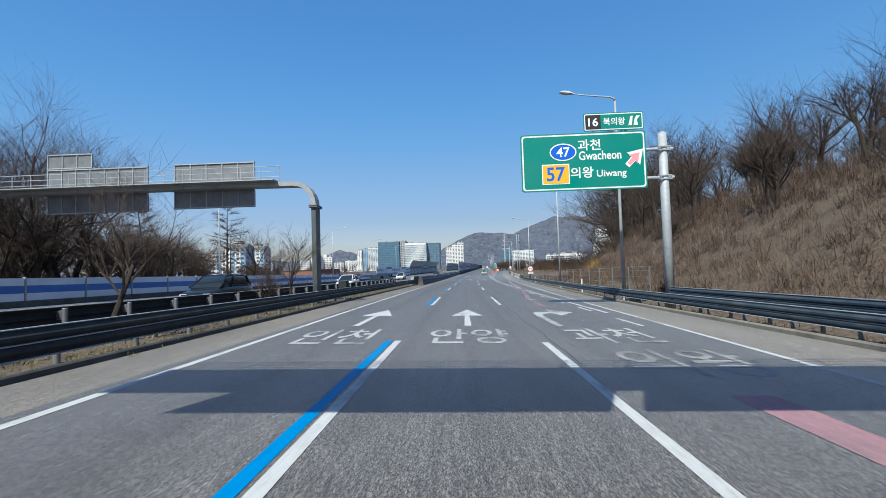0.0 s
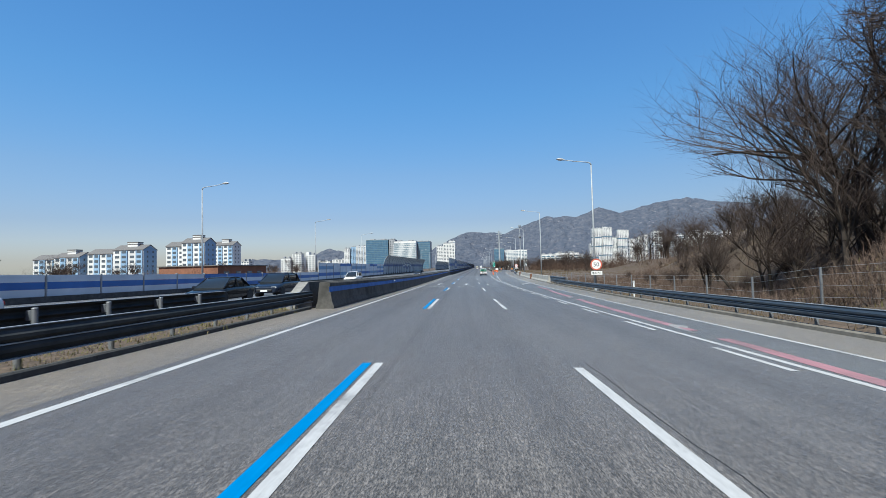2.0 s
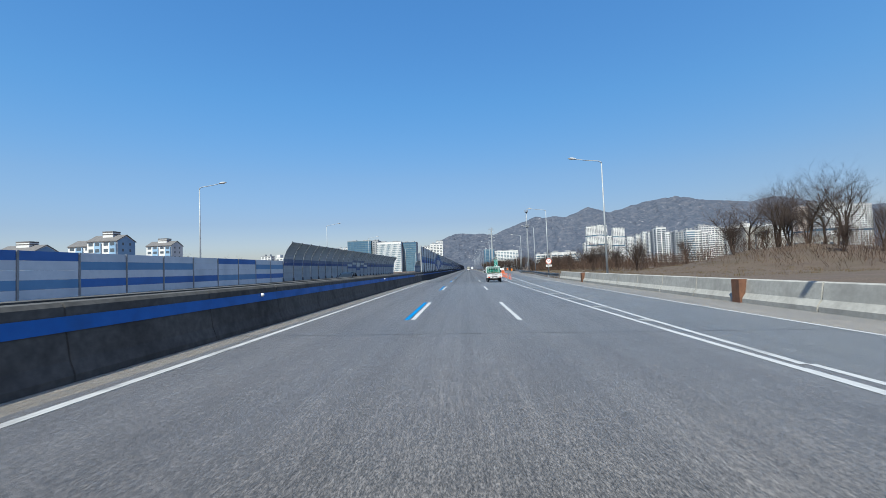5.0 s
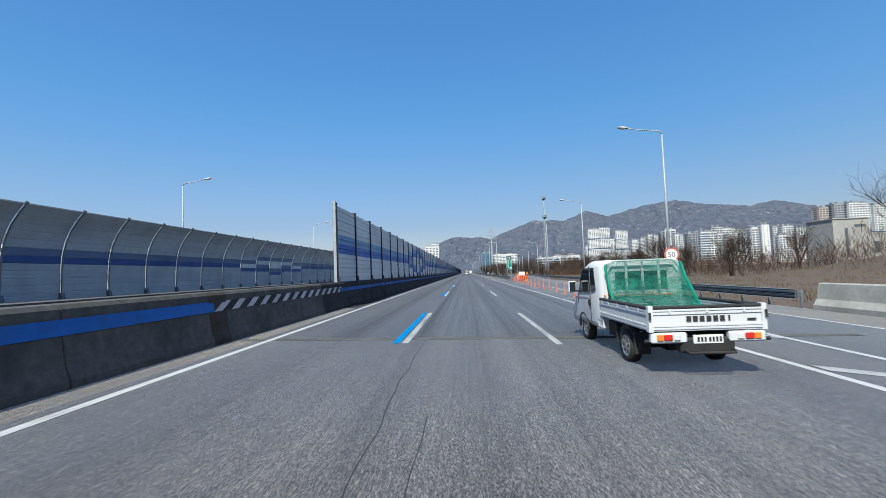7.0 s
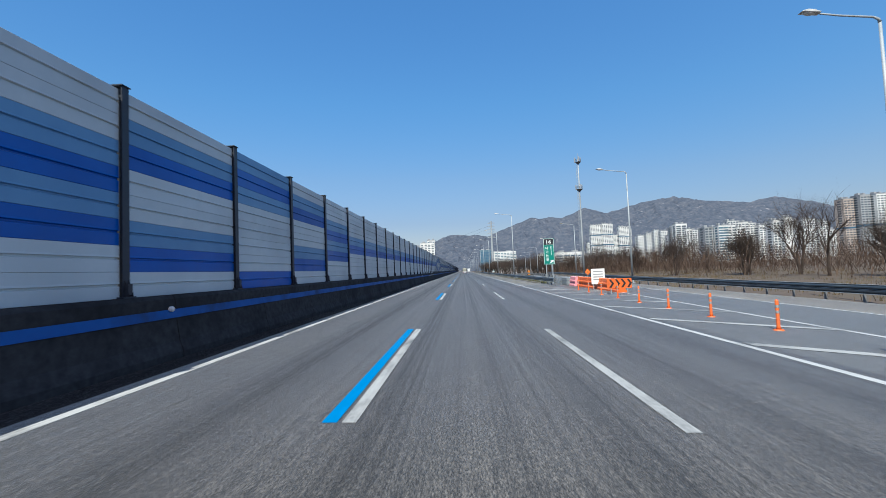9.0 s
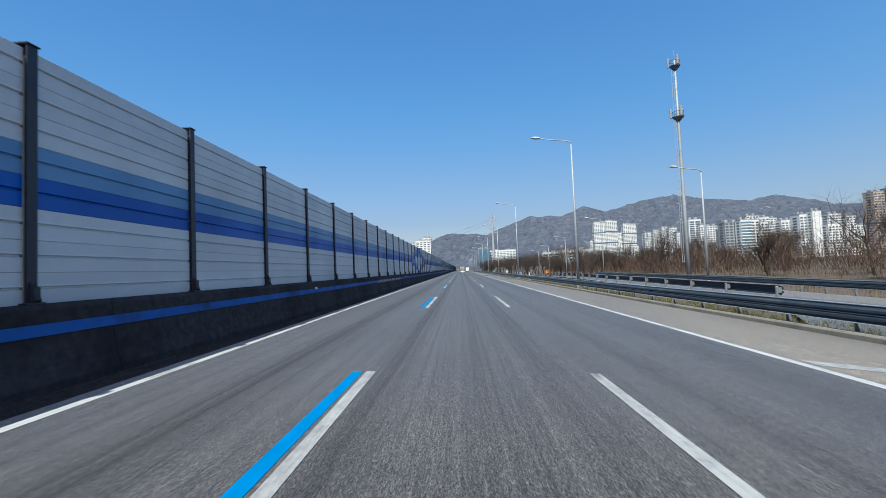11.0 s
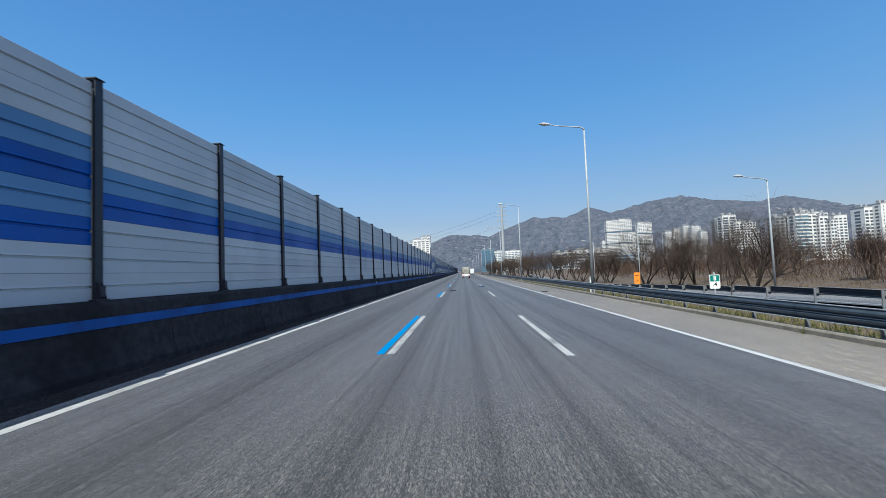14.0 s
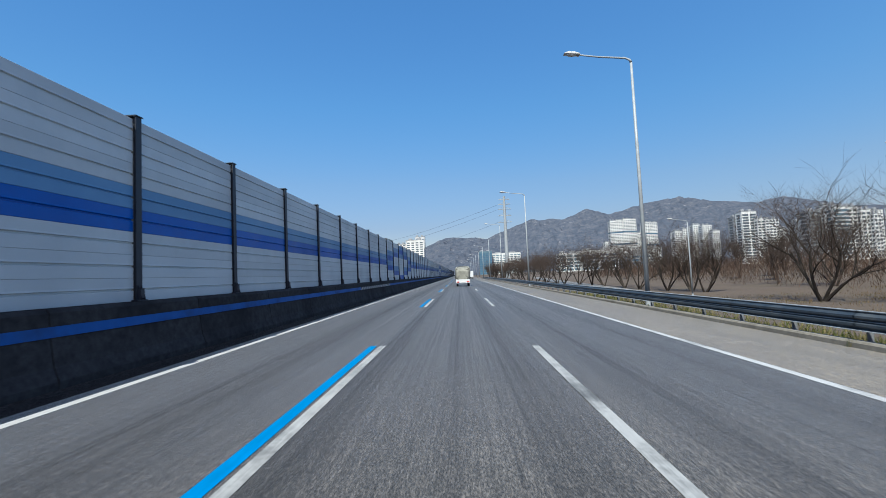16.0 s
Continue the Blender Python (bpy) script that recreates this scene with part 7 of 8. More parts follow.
part("rear_window", bm, M["car_glass"], cab, "dark rear cab window")
bm = bmesh.new()
loftpts = [(-0.68, 2.62, 1.76), (0.68, 2.62, 1.76), (0.74, 3.02, 1.25), (-0.74, 3.02, 1.25)]
bm.faces.new([bm.verts.new((x, y + 0.05, z + 0.05)) for x, y, z in loftpts])
part("windscreen", bm, M["car_glass"], cab)
for z, mname in ((1.18, "trim_orange"), (1.13, "trim_grey"), (1.07, "trim_grey")):
    bm = bmesh.new()
    box(bm, 0, 1.212, z, 1.56, 0.012, 0.034)
    part("rear_stripe", bm, M[mname], cab)
# bed
bed = part("bed_floor", (lambda b: (box(b, 0, 0.02, 0.76, 1.66, 2.42, 0.07), b)[1])(bmesh.new()), M["chassis"], truck, "dark bed floor")


def gate(name, cx, cy, sx, sy, z0, z1, along):
    """A ribbed drop side."""
    bm = bmesh.new()
    h = z1 - z0
    box(bm, cx, cy, (z0 + z1) / 2, sx, sy, h)
    ob = part(name, bm, M["car_white"], truck, "white ribbed drop side")
    for f in (0.12, 0.24, 0.78, 0.93):
        for q in (-1, 1) if along == "y" else (-1,):
            bm = bmesh.new()
            if along == "y":
                box(bm, cx + q * (sx / 2 + 0.006), cy, z0 + h * f, 0.016, sy, 0.03)
            else:
                box(bm, cx, cy - sy / 2 - 0.006, z0 + h * f, sx, 0.016, 0.03)
            part("rib", bm, M["car_white"], ob)
    return ob


side_l = gate("side_gate", -0.84, 0.02, 0.04, 2.42, 0.74, 1.1, "y")
side_r = gate("side_gate", 0.84, 0.02, 0.04, 2.42, 0.74, 1.1, "y")
tail = gate("tailgate", 0, -1.21, 1.68, 0.04, 0.74, 1.1, "x")
front_gate = gate("front_gate", 0, 1.2, 1.68, 0.03, 0.74, 1.06, "x")
for ob, vals in ((side_l, (-0.84, 0.02, 0.08, 2.44)), (side_r, (0.84, 0.02, 0.08, 2.44)), (tail, (0, -1.21, 1.7, 0.08))):
    bm = bmesh.new()
    bevel_box(bm, vals[0], vals[1], 1.115, vals[2], vals[3], 0.055, 0.018)
    part("rubber_cap", bm, M["rubber"], ob, "black rubber edge cap")
for sx in (-1, 1):
    bm = bmesh.new()
    box(bm, sx * 0.84, -1.21, 0.94, 0.07, 0.09, 0.42)
    part("corner_post", bm, M["car_white"], tail)
    bm = bmesh.new()
    rod(bm, (sx * 0.86, -1.27, 1.05), (sx * 0.86, -1.27, 0.93), 0.018, n=6)
    part("latch", bm, M["chassis"], tail)
    for y in (-0.85, -0.35, 0.15, 0.65, 1.05):
        bm = bmesh.new()
        box(bm, sx * 0.87, y, 1.07, 0.02, 0.03, 0.07)
        part("rope_hook", bm, M["car_white"], side_l if sx < 0 else side_r)
for x in (-0.55, 0.0, 0.55):
    bm = bmesh.new()
    box(bm, x, -1.245, 1.06, 0.03, 0.02, 0.07)
    part("rope_hook", bm, M["car_white"], tail)
# maker's name drawn as plain dark bars
for k, w in enumerate((0.07, 0.07, 0.07, 0.07, 0.07, 0.07, 0.025)):
    bm = bmesh.new()
    box(bm, -0.27 + k * 0.1, -1.24, 0.93, w, 0.008, 0.085)
    part("name_bar", bm, M["chassis"], tail, "dark bar in place of lettering")
bm = bmesh.new()
box(bm, 0.66, -1.24, 0.9, 0.13, 0.008, 0.035)
part("badge", bm, M["chassis"], tail)
# frame, lamps, plate
bm = bmesh.new()
for x in (-0.36, 0.36):
    box(bm, x, 0.6, 0.6, 0.09, 3.6, 0.16)
for y in (-1.1, -0.3, 0.5, 1.1):
    box(bm, 0, y, 0.6, 0.74, 0.08, 0.1)
rod(bm, (-0.62, 0, 0.32), (0.62, 0, 0.32), 0.06, n=8)
box(bm, 0, 0, 0.34, 0.26, 0.3, 0.24)
box(bm, -0.55, 0.95, 0.5, 0.3, 0.55, 0.3)
box(bm, 0.55, 0.95, 0.5, 0.3, 0.5, 0.3)
bevel_box(bm, 0, -1.12, 0.5, 0.8, 0.24, 0.24, 0.03)
part("chassis", bm, M["chassis"], truck, "dark steel chassis")
bm = bmesh.new()
tube(bm, [(-0.36, -1.2, 0.46), (-0.34, -1.34, 0.4), (0.34, -1.34, 0.4), (0.36, -1.2, 0.46)], [0.025] * 4, 8)
part("rear_guard", bm, M["chassis"], truck)
for sx in (-1, 1):
    bm = bmesh.new()
    bevel_box(bm, sx * 0.58, -1.2, 0.63, 0.54, 0.12, 0.17, 0.025)
    hold = part("lamp_housing", bm, M["car_white"], truck, "white lamp housing")
    for x, w, mname in ((0.72, 0.1, "lamp_amber"), (0.6, 0.13, "lamp_red"), (0.47, 0.1, "lamp_clear")):
        bm = bmesh.new()
        bevel_box(bm, sx * x, -1.265, 0.64, w, 0.03, 0.1, 0.012)
        part("tail_lamp", bm, M[mname], hold)
    bm = bmesh.new()
    rod(bm, (sx * 0.88, -1.2, 0.58), (sx * 0.93, -1.2, 0.58), 0.03, n=8)
    part("corner_buffer", bm, M["rubber"], hold)
    bm = bmesh.new()
    bevel_box(bm, sx * 0.68, 0.42, 0.5, 0.28, 0.03, 0.42, 0.01)
    part("mud_flap", bm, M["rubber"], truck)
    bm = bmesh.new()
    bevel_box(bm, sx * 0.68, -0.44, 0.42, 0.28, 0.03, 0.4, 0.01)
    part("mud_flap", bm, M["rubber"], truck)
    bm = bmesh.new()
    for k in range(14):
        a, b = math.pi * k / 14, math.pi * (k + 1) / 14
        rod(bm, (sx * 0.72, 0.42 * math.cos(a), 0.3 + 0.38 * math.sin(a)), (sx * 0.72, 0.42 * math.cos(b), 0.3 + 0.38 * math.sin(b)), 0.07, n=5)
    part("mudguard", bm, M["plastic_black"], truck)
    bm = bmesh.new()
    for z in (0.5, 0.66):
        box(bm, sx * 0.83, 1.28, z, 0.05, 0.34, 0.03)
    for y in (1.12, 1.44):
        box(bm, sx * 0.83, y, 0.58, 0.05, 0.03, 0.18)
    part("side_step", bm, M["car_white"], truck)
    wheel(truck, sx * 0.72, 0.0, 0.31, 0.2, sx)
    wheel(truck, sx * 0.72, 2.64, 0.31, 0.19, sx)
bm = bmesh.new()
bevel_box(bm, 0, -1.24, 0.6, 0.44, 0.02, 0.14, 0.006)
num = part("number_plate", bm, M["sign_white"], truck, "white plate with dark bars")
for k in range(7):
    bm = bmesh.new()
    box(bm, -0.15 + k * 0.052 + (0.015 if k > 2 else 0), -1.254, 0.6, 0.032, 0.006, 0.075)
    part("plate_bar", bm, M["chassis"], num)
# guard frame and netting
bm = bmesh.new()
frame_pts = [(-0.74, 1.12, 0.8), (-0.74, 1.12, 1.75), (-0.62, 1.12, 1.93), (0.62, 1.12, 1.93), (0.74, 1.12, 1.75), (0.74, 1.12, 0.8)]
tube(bm, frame_pts, [0.022] * len(frame_pts), 8)
for x in (-0.33, 0.0, 0.33):
    rod(bm, (x, 1.12, 1.1), (x, 1.12, 1.93), 0.028, n=8)
part("guard_frame", bm, M["car_white"], truck, "white tubular guard frame")


def net_point(u, v):
    """Netting hung over the frame and spread into the bed: u across, v from the top down."""
    x = (u - 0.5) * (1.5 + 0.06 * v) + 0.05 * max(0, v - 0.3)
    z = 1.96 - 1.12 * v ** 1.15 - 0.1 * (abs(u - 0.5) * 2) ** 5 * (1 - v)
    y = 1.08 - 0.55 * v ** 1.6 - 0.35 * max(0, u - 0.55) * v
    w = noise.noise(Vector((u * 5, v * 4, 2)))
    return Vector((x + 0.02 * w, y + 0.05 * w * v, z + 0.03 * w * v))


bm = bmesh.new()
NU, NV = 62, 46
grid = [[bm.verts.new(net_point(i / NU, j / NV)) for i in range(NU + 1)] for j in range(NV + 1)]
for j in range(NV):
    for i in range(NU):
        bm.faces.new((grid[j][i], grid[j][i + 1], grid[j + 1][i + 1], grid[j + 1][i]))
bmesh.ops.wireframe(bm, faces=list(bm.faces), thickness=0.009, offset=0.0, use_replace=True, use_even_offset=False)
part("netting", bm, M["net_green"], truck, "green safety netting draped behind the cab")
bm = bmesh.new()
grid = [[bm.verts.new(net_point(0.01 + 0.98 * i / 70, 0.42 + 0.57 * j / 34) + Vector((0, 0.03, 0.004))) for i in range(71)] for j in range(35)]
for j in range(34):
    for i in range(70):
        bm.faces.new((grid[j][i], grid[j][i + 1], grid[j + 1][i + 1], grid[j + 1][i]))
bmesh.ops.wireframe(bm, faces=list(bm.faces), thickness=0.0085, offset=0.0, use_replace=True, use_even_offset=False)
part("netting_fold", bm, M["net_green"], truck, "doubled lower fold of the netting")
bm = bmesh.new()
tube(bm, [net_point(0.0, k / 12) for k in range(13)], [0.03] * 13, 6)
tube(bm, [net_point(1.0, k / 12) for k in range(13)], [0.035] * 13, 6)
tube(bm, [net_point(k / 12, 1.0) + Vector((0, 0, 0.01)) for k in range(13)], [0.03] * 13, 6)
part("net_edge", bm, M["net_green"], truck, "bunched edge of the netting")


def car(l, s, turn, kind, paint, label, z=0.0):
    """A parked-looking road car: body, glasshouse, lamps and wheels; the front looks along +y."""
    ob = thing("car", at(l, s, z, turn), label, "car", "cars on the opposite carriageway")
    L2 = {"suv": 2.4, "hatch": 2.32, "sedan": 2.42}[kind]
    top = {"suv": 1.7, "hatch": 1.6, "sedan": 1.46}[kind]
    hw = 0.94
    belt = top * 0.6
    body = loft("body", [oval(-L2, 0.78, 0.42, belt * 0.86, 0.12), oval(-L2 + 0.15, 0.9, 0.3, belt * 0.98, 0.14), oval(-L2 + 0.6, hw, 0.26, belt, 0.14), oval(0, hw, 0.24, belt, 0.12), oval(0.95, hw, 0.25, belt * 0.99, 0.14),
                         oval(1.5, hw, 0.26, belt * 0.9, 0.16), oval(2.05, 0.9, 0.28, belt * 0.8, 0.16), oval(L2 - 0.05, 0.76, 0.34, belt * 0.66, 0.12)], M[paint], ob)
    r0 = {"suv": -L2 + 0.12, "hatch": -L2 + 0.25, "sedan": -L2 + 0.75}[kind]
    r1 = {"suv": -L2 + 0.55, "hatch": -L2 + 0.95, "sedan": -L2 + 1.5}[kind]
    roof = loft("glasshouse", [oval(r0, 0.78, belt * 0.9, belt + 0.02, 0.02), oval(r1, 0.68, belt * 0.9, top - 0.06, 0.14), oval(-0.1, 0.7, belt * 0.9, top, 0.16), oval(0.35, 0.68, belt * 0.9, top - 0.05, 0.15), oval(1.3, 0.8, belt * 0.9, belt + 0.02, 0.02)], M["car_glass"], body, "dark glasshouse")
    loft("roof_panel", [oval(r1 + 0.02, 0.64, top - 0.07, top - 0.035, 0.015), oval(-0.1, 0.66, top - 0.05, top + 0.014, 0.02), oval(0.33, 0.63, top - 0.07, top - 0.03, 0.015)], M[paint], body)
    for sx in (-1, 1):
        bm = bmesh.new()
        for a, b in (((0.36, top - 0.06), (1.28, belt)), ((-0.25, top - 0.03), (-0.3, belt)), ((r1, top - 0.08), (r0 + 0.08, belt))):
            rod(bm, (sx * 0.675, a[0], a[1]), (sx * 0.82, b[0], b[1]), 0.04, n=6)
        part("pillar", bm, M[paint], body)
        bm = bmesh.new()
        bevel_box(bm, sx * 0.62, L2 - 0.2, belt * 0.66, 0.4, 0.12, 0.13, 0.03)
        part("headlight", bm, M["lamp_clear"], body, "clear headlight")
        bm = bmesh.new()
        bevel_box(bm, sx * 0.66, -L2 + 0.06, belt * 0.8, 0.34, 0.1, 0.13, 0.03)
        part("tail_light", bm, M["lamp_red"], body, "red tail light")
        bm = bmesh.new()
        bevel_box(bm, sx * 1.02, 0.95, belt + 0.06, 0.2, 0.12, 0.14, 0.03)
        part("door_mirror", bm, M[paint], body)
        bm = bmesh.new()
        for y in (0.28, -0.75):
            box(bm, sx * 0.945, y, belt - 0.12, 0.03, 0.16, 0.03)
        part("door_handle", bm, M["plastic_black"], body)
        for y in (1.42, -1.42):
            bm = bmesh.new()
            rod(bm, (sx * 0.6, y, 0.34), (sx * (hw + 0.004), y, 0.34), 0.385, n=24)
            part("wheel_well", bm, M["plastic_black"], body)
            wheel(ob, sx * 0.84, y, 0.34, 0.23, sx)
    bm = bmesh.new()
    bevel_box(bm, 0, L2 - 0.03, 0.5, 1.1, 0.08, 0.16, 0.03)
    part("grille", bm, M["plastic_black"], body, "dark grille")
    bm = bmesh.new()
    box(bm, 0, L2 + 0.02, 0.47, 0.5, 0.02, 0.11)
    part("number_plate", bm, M["sign_white"], body)
    return ob


car(-14.0, 24.6, 180, "suv", "car_black", "glossy black sport utility car on the opposite carriageway")
car(-14.2, 52.8, 180, "hatch", "car_white", "white hatchback on the opposite carriageway")
car(-13.9, 67.5, 180, "sedan", "car_black", "glossy black saloon on the opposite carriageway")
car(-14.1, 75.6, 180, "suv", "car_blue", "dark sport utility car on the opposite carriageway")
car(-17.3, 109.5, 180, "suv", "car_white", "white sport utility car beyond the median wall")
car(-14.0, 160.5, 180, "sedan", "car_blue", "dark blue saloon beyond the median wall")

# loaded truck in the driven lane, far ahead
load = thing("loaded_truck", at(0.5, 420.6, 0.0), "white truck with a bulging grey tarpaulin load", "truck")
bm = bmesh.new()
box(bm, 0, 2.6, 0.86, 1.9, 4.4, 0.14)
part("bed", bm, M["car_white"], load)
bm = bmesh.new()
box(bm, 0, 0.36, 0.72, 1.9, 0.1, 0.5)
back_panel = part("tailboard", bm, M["car_white"], load, "white tailboard")
for sx in (-1, 1):
    bm = bmesh.new()
    bevel_box(bm, sx * 0.68, 0.29, 0.62, 0.36, 0.05, 0.13, 0.02)
    part("tail_lamp", bm, M["lamp_red"], back_panel)
    for y in (1.2, 4.9):
        wheel(load, sx * 0.78, y, 0.38, 0.26, sx)
bm = bmesh.new()
box(bm, 0, 0.29, 0.62, 0.46, 0.03, 0.13)
part("number_plate", bm, M["sign_white"], back_panel)
loft("cargo", [[(x + 0.05 * math.sin(7 * x + y), y, z) for x, y, z in oval(y, hw, 0.94, zt, 0.3)] for y, hw, zt in ((0.5, 0.7, 2.1), (0.8, 0.95, 2.5), (1.8, 1.02, 2.75), (2.8, 0.98, 2.62), (3.8, 1.0, 2.7), (4.5, 0.9, 2.4))], M["tarp"], load, "lumpy grey tarpaulin")
bm = bmesh.new()
for y in (1.0, 2.1, 3.2, 4.2):
    tube(bm, [(-1.0, y, 0.95), (-1.06, y, 2.0), (-0.6, y, 2.72), (0.6, y, 2.74), (1.06, y, 2.0), (1.0, y, 0.95)], [0.03] * 6, 6)
tube(bm, [(-0.95, 0.46, 1.0), (0.2, 0.6, 2.0), (0.9, 0.7, 2.45)], [0.035] * 3, 6)
tube(bm, [(0.95, 0.46, 1.0), (-0.2, 0.6, 2.0), (-0.9, 0.7, 2.45)], [0.035] * 3, 6)
part("rope", bm, M["chassis"], load, "dark lashing ropes")
loft("cab", [oval(4.85, 0.9, 0.6, 2.1, 0.15), oval(5.6, 0.95, 0.5, 2.15, 0.18), oval(6.3, 0.95, 0.5, 1.9, 0.2), oval(6.6, 0.85, 0.5, 1.2, 0.2)], M["car_white"], load, "white cab")

van = thing("box_truck", at(4.0, 520, 0), "small white box truck far ahead", "truck")
bm = bmesh.new()
bevel_box(bm, 0, 2, 1.7, 1.9, 3.6, 2.2, 0.05)
part("cargo_box", bm, M["car_white"], van, "white cargo box")
loft("cab", [oval(3.9, 0.85, 0.5, 2.0, 0.15), oval(4.8, 0.88, 0.45, 1.95, 0.2), oval(5.4, 0.85, 0.45, 1.1, 0.2)], M["car_white"], van)
bm = bmesh.new()
box(bm, 0, 2.4, 0.5, 0.8, 4.6, 0.2)
part("chassis", bm, M["chassis"], van)
for sx in (-1, 1):
    for y in (1.0, 4.3):
        wheel(van, sx * 0.75, y, 0.34, 0.22, sx)


# ---- small roadside things ----
def delineator(l, s, zz=0.0):
    ob = thing("delineator_post", at(l, s, zz), "orange flexible lane post with pale reflective bands", "delineator", "lane posts")
    bm = bmesh.new()
    rod(bm, (0, 0, 0), (0, 0, 0.03), 0.12, 0.1, n=14)
    part("foot", bm, M["orange"], ob)
    bm = bmesh.new()
    tube(bm, [(0, 0, 0.03), (0, 0, 0.1), (0, 0, 0.72), (0, 0, 0.76)], [0.06, 0.042, 0.04, 0.025], 12)
    part("tube", bm, M["orange"], ob, smooth=True)
    for z in (0.42, 0.56):
        bm = bmesh.new()
        rod(bm, (0, 0, z), (0, 0, z + 0.07), 0.043, n=12)
        part("reflective_band", bm, M["sign_back"], ob)
    return ob


first_post = delineator(6.35, 171.9)
for k in range(1, 20):
    s = 171.9 + 3.15 * k
    copy_thing(first_post, at(6.35 + 0.022 * max(0, s - 171.9) + 0.0006 * max(0, s - 190) ** 2 * 0.4, s, 0))

cushion = thing("crash_cushion", at(9.9, 241.4, 0.0), "rounded grey crash cushion where the exit splits off", "crash cushion")
bm = bmesh.new()
prism(bm, [(-0.5 * math.cos(a), -0.6 * math.sin(a)) for a in [math.pi * k / 12 for k in range(13)]] + [(0.5, 1.9), (-0.5, 1.9)], 0.05, 0.72, "z")
bmesh.ops.bevel(bm, geom=list(bm.edges), offset=0.02, segments=1, affect="EDGES")
part("body", bm, M["sign_back"], cushion)
for z in (0.25, 0.5):
    bm = bmesh.new()
    prism(bm, [(-0.515 * math.cos(a), -0.615 * math.sin(a)) for a in [math.pi * k / 12 for k in range(13)]] + [(0.515, 1.85), (-0.515, 1.85)], z, z + 0.04, "z")
    part("rib", bm, M["galv"], cushion)


def water_barrier(l, s, turn, material, label):
    ob = thing("water_barrier", at(l, s, 0, turn), label, "barrier", "plastic barriers")
    bm = bmesh.new()
    prism(bm, [(-0.28, 0.0), (0.28, 0.0), (0.28, 0.12), (0.2, 0.2), (0.2, 0.36), (0.24, 0.4), (0.24, 0.5), (0.17, 0.56), (0.15, 0.8), (0.08, 0.86), (-0.08, 0.86), (-0.15, 0.8), (-0.17, 0.56), (-0.24, 0.5), (-0.24, 0.4), (-0.2, 0.36), (-0.2, 0.2), (-0.28, 0.12)], -0.97, 0.97)
    part("body", bm, M[material], ob)
    bm = bmesh.new()
    rod(bm, (0, -0.4, 0.86), (0, -0.4, 0.89), 0.06, n=10)
    rod(bm, (0, 0.4, 0.86), (0, 0.4, 0.89), 0.06, n=10)
    part("filler_cap", bm, M["sign_white"], ob)
    return ob


for k in range(6):
    water_barrier(10.05 - 0.05 * k, 238.4 - 2.0 * k, -2, "orange", "orange plastic water-filled barrier at the exit nose")
water_barrier(9.85, 239.9, 0, "sign_pink", "faded pink plastic water-filled barrier at the exit nose")

board = thing("hazard_board", at(9.1, 226.0, 0), "orange and black chevron hazard board at the exit nose", "road sign")
bm = bmesh.new()
for x in (-0.5, 0.5):
    rod(bm, (x, 0.04, 0), (x, 0.04, 0.9), 0.03, n=8)
part("leg", bm, M["galv"], board)
panel_ob = plate("panel", -0.75, 0.75, 0.35, 0.95, 0, M["orange"], board, "orange panel", 0.03)
for k in range(4):
    x = -0.62 + k * 0.36
    shape("chevron", [(x, 0.4), (x + 0.13, 0.4), (x + 0.3, 0.65), (x + 0.13, 0.9), (x, 0.9), (x + 0.17, 0.65)], -0.001, M["wall_black"], panel_ob)
notice = thing("notice_board", at(9.7, 232.2, 0), "white notice board on legs behind the exit nose", "road sign")
bm = bmesh.new()
for x in (-0.35, 0.35):
    rod(bm, (x, 0.04, 0), (x, 0.04, 1.5), 0.03, n=8)
part("leg", bm, M["galv"], notice)
nb = plate("panel", -0.5, 0.5, 0.4, 1.55, 0, M["sign_white"], notice, "white panel with dark bars", 0.03)
for k in range(4):
    shape("text_bar", [(-0.36, 1.3 - 0.2 * k), (0.36, 1.3 - 0.2 * k), (0.36, 1.38 - 0.2 * k), (-0.36, 1.38 - 0.2 * k)], -0.001, M["sign_back"], nb)
diamond = thing("warning_sign", at(12.2, 243.9, -0.05), "orange diamond warning sign beside the ramp", "road sign")
bm = bmesh.new()
rod(bm, (0, 0.03, 0), (0, 0.03, 1.1), 0.03, n=8)
part("leg", bm, M["galv"], diamond)
bm = bmesh.new()
prism(bm, [(0, 0.95), (0.3, 1.27), (0, 1.59), (-0.3, 1.27)], 0, 0.02)
dp = part("panel", bm, M["orange"], diamond)
for dx, dz in ((0, 0.13), (0, -0.13), (0.13, 0), (-0.13, 0)):
    shape("spot", ellipse(dx, 1.27 + dz, 0.05, 0.05, 10), -0.001, M["sign_yellow"], dp)


def km_sign(l, s, z, material, w, h, label, bars):
    ob = thing("marker_sign", at(l, s, z), label, "road sign", "marker signs")
    bm = bmesh.new()
    rod(bm, (0, 0.03, -0.3), (0, 0.03, 1.5), 0.03, n=8)
    part("leg", bm, M["galv"], ob)
    pl = plate("panel", -w / 2, w / 2, 0.9, 0.9 + h, 0, M[material], ob, "", 0.03)
    for k in range(bars):
        z0 = 0.9 + h * (k + 0.5) / bars - 0.05
        shape("bar", [(-w * 0.3, z0), (w * 0.3, z0), (w * 0.3, z0 + 0.1), (-w * 0.3, z0 + 0.1)], -0.001, M["wall_black"] if material == "amber" else M["sign_white"], pl)
    return ob


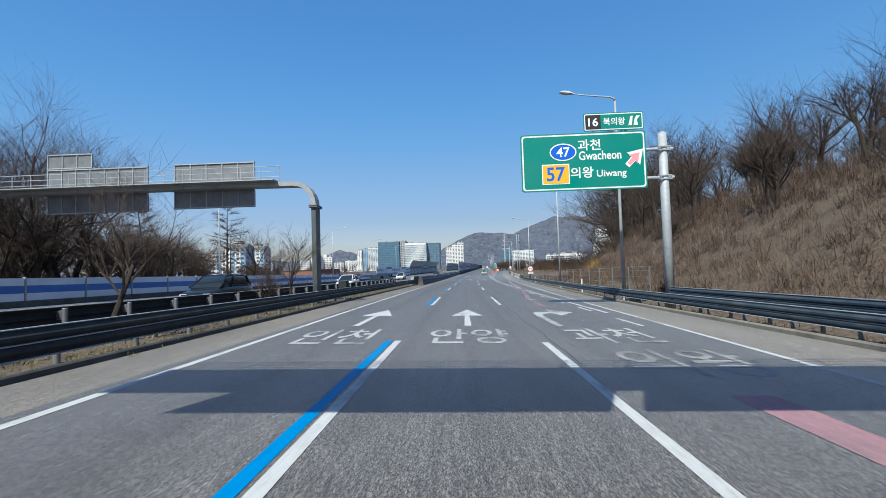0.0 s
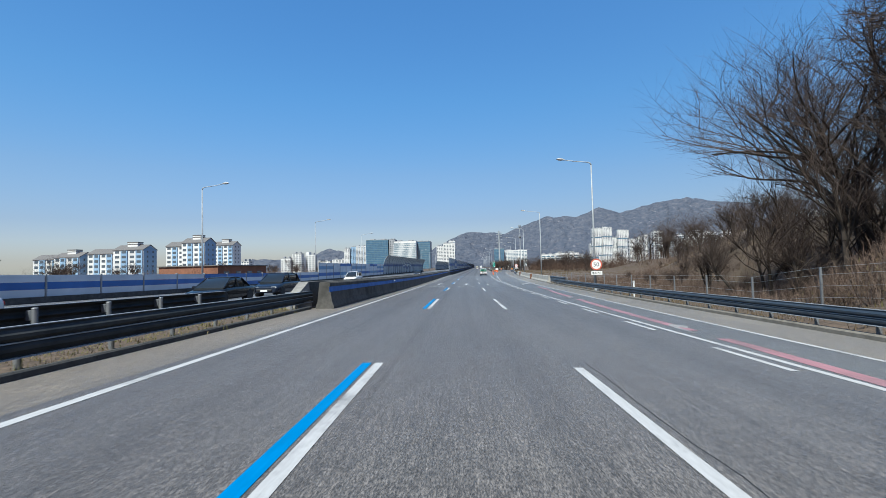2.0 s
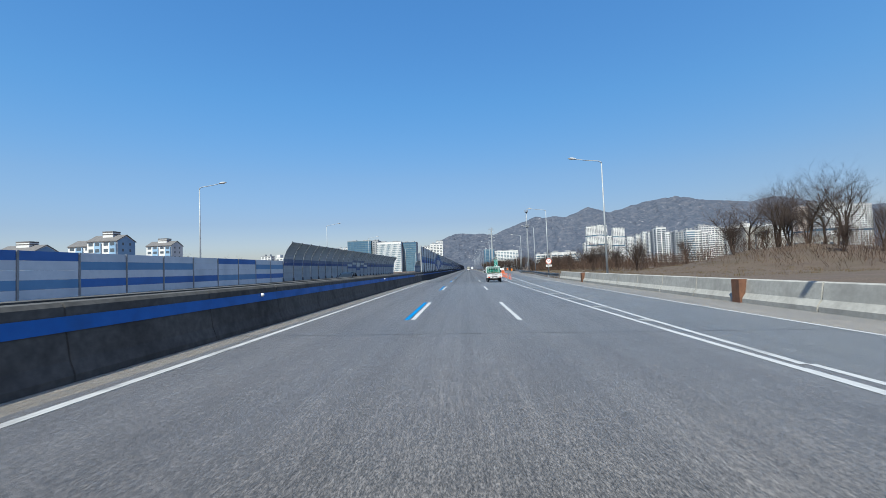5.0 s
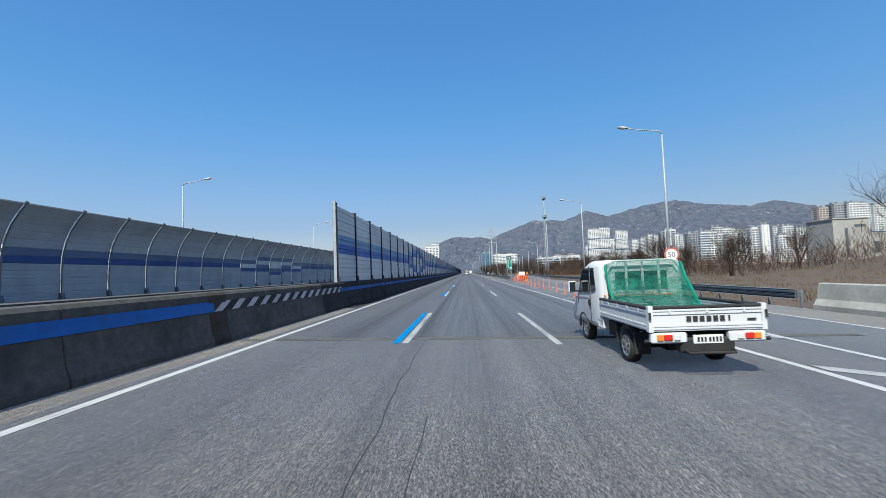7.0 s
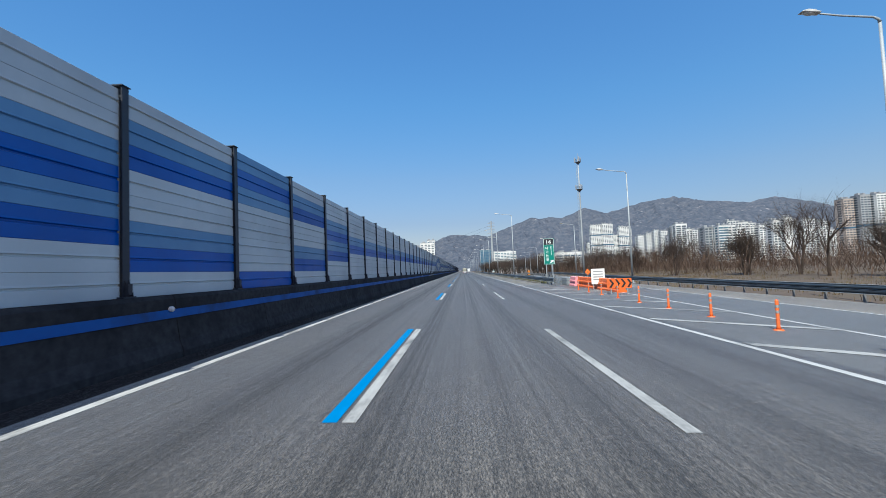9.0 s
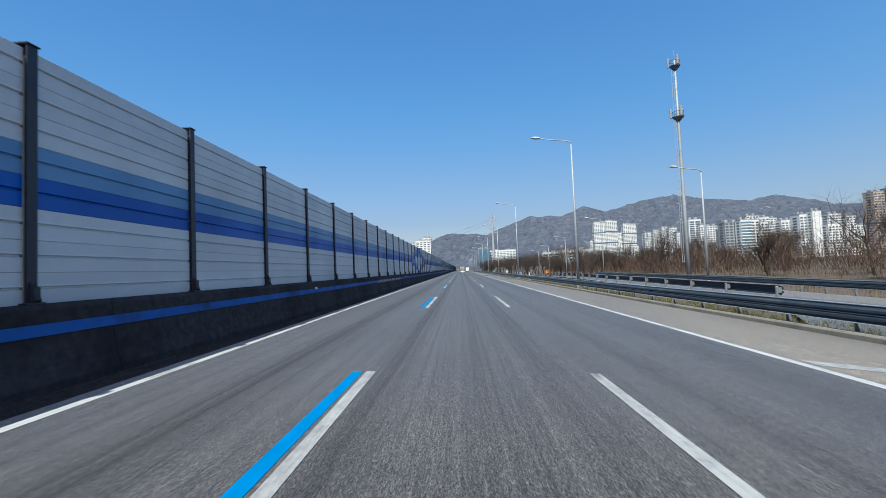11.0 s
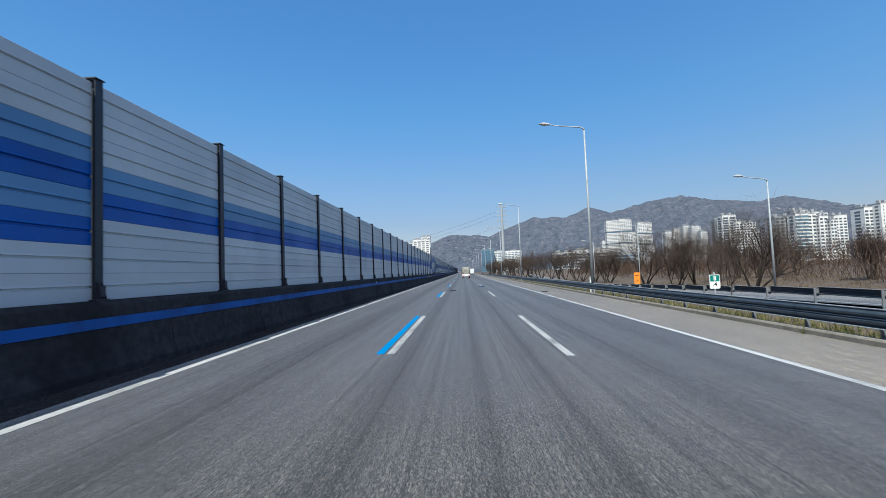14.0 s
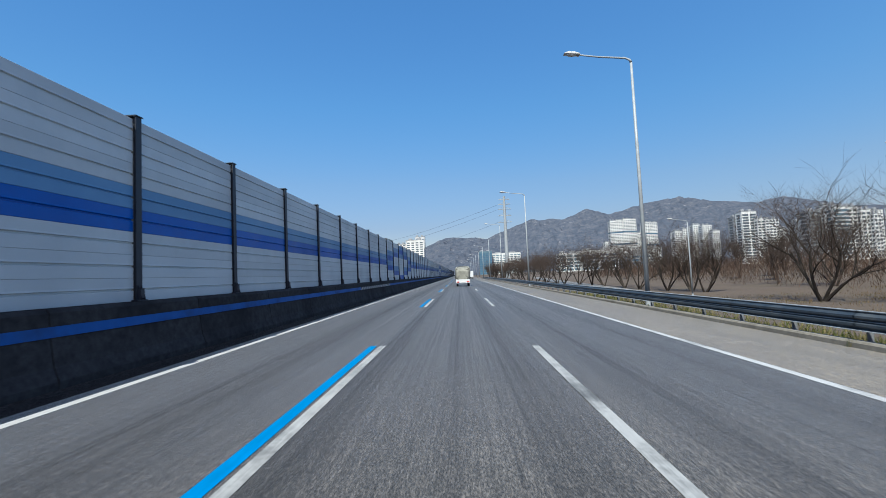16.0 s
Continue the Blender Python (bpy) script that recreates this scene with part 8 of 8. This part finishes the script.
km_sign(8.75, 330.5, -0.05, "sign_white", 0.36, 0.5, "small white and green distance marker behind the rail", 0)
pl = plate("panel", -0.16, 0.16, 1.16, 1.38, -0.004, M["sign_green"], scene.objects["marker_sign"], "green half of the marker", 0.02, 0.003)
letters("8", 0.0, 1.27, 0.1, 0.16, -0.0055, pl, M["sign_white"], 0.02)
letters(".4", 0.0, 1.06, 0.14, 0.14, -0.0055, pl, M["sign_black"], 0.02)
km_sign(27.2, 385.6, -1.75, "amber", 0.95, 1.8, "tall orange marker board beside the ramp", 2)

# debris on the lanes
M["rag_black"] = surface("black_rag", (0.0082, 0.0082, 0.0098), (0.0246, 0.0246, 0.0262), 20.0, 0.8, bump=0.5)
M["rag_blue"] = surface("blue_plastic_rag", (0.0082, 0.0246, 0.0984), (0.0164, 0.0574, 0.1968), 20.0, 0.6, bump=0.5)


def rag(l, s, w, d, h, mname, label, seed):
    rng2 = random.Random(seed)
    bm = bmesh.new()
    n = 9
    g2 = [[bm.verts.new(((i / n - 0.5) * w + rng2.uniform(-0.03, 0.03), (j / n - 0.5) * d + rng2.uniform(-0.03, 0.03), 0.012 + h * max(0, noise.noise(Vector((i * 0.7, j * 0.7, seed))) + 0.25))) for i in range(n + 1)] for j in range(n + 1)]
    for j in range(n):
        for i in range(n):
            if rng2.random() < 0.86:
                bm.faces.new((g2[j][i], g2[j][i + 1], g2[j + 1][i + 1], g2[j + 1][i]))
    ret = bmesh.ops.extrude_face_region(bm, geom=list(bm.faces))
    bmesh.ops.translate(bm, verts=[v for v in ret["geom"] if isinstance(v, bmesh.types.BMVert)], vec=(0, 0, -0.01))
    me = mesh_of("road_debris", bm, M[mname])
    ob = new("road_debris", me)
    ob.matrix_world = at(l, s, 0, rng2.uniform(0, 360))
    return tagged(ob, label, "debris", "debris on the road")


rag(-1.16, 351.7, 0.5, 0.4, 0.1, "rag_black", "crumpled black rubber scrap on the asphalt", 1)
rag(1.65, 360.4, 0.55, 0.5, 0.14, "rag_blue", "crumpled blue plastic scrap on the asphalt", 2)
rag(5.81, 347.8, 0.6, 0.4, 0.08, "rag_black", "dark rubber scrap on the shoulder", 3)


# fence behind the guard rail
fence = tagged(new("wire_fence"), "wire mesh fence on concrete posts behind the rail", "fence")
bm = bmesh.new()
bevel_box(bm, 0, 0, 0.75, 0.07, 0.07, 1.6, 0.008)
fpost = mesh_of("fence_post", bm, M["panel_back"])
for k in range(24):
    s = 27 + 4.0 * k
    part("post", fpost, None, fence).matrix_world = at(EDGE_R(s) + 2.6, s, ground_z(EDGE_R(s) + 2.6, s))
for z in (0.5, 0.9, 1.3, 1.55):
    bm = bmesh.new()
    pts = [rp(EDGE_R(s) + 2.6, s, ground_z(EDGE_R(s) + 2.6, s) + z) for s in steps(27, 119, 4.0)]
    tube(bm, pts, [0.004] * len(pts), 4)
    part("wire", bm, M["galv"], fence)
for s in (36, 72, 101, 300, 345):
    l = EDGE_R(s) + 0.45 if s < 200 else 8.45
    ob = thing("reflector_post", at(l, s, 0.0), "short white reflector post behind the rail", "reflector post", "reflector posts")
    bm = bmesh.new()
    rod(bm, (0, 0, -0.2), (0, 0, 0.95), 0.05, n=10)
    part("tube", bm, M["sign_white"], ob)
    bm = bmesh.new()
    rod(bm, (0, 0, 0.95), (0, 0, 1.1), 0.07, 0.06, n=12)
    part("cap", bm, M["wall_white"], ob)
cab2 = thing("roadside_box", at(-9.1, 32.9, 0.0), "dark grey steel cabinet in the median strip", "cabinet")
bm = bmesh.new()
bevel_box(bm, 0, 0, 0.56, 0.6, 0.8, 1.14, 0.03)
part("body", bm, M["rail_grey"], cab2)
bm = bmesh.new()
bevel_box(bm, 0, 0, 1.15, 0.68, 0.88, 0.05, 0.015)
part("lid", bm, M["steel_dark"], cab2)
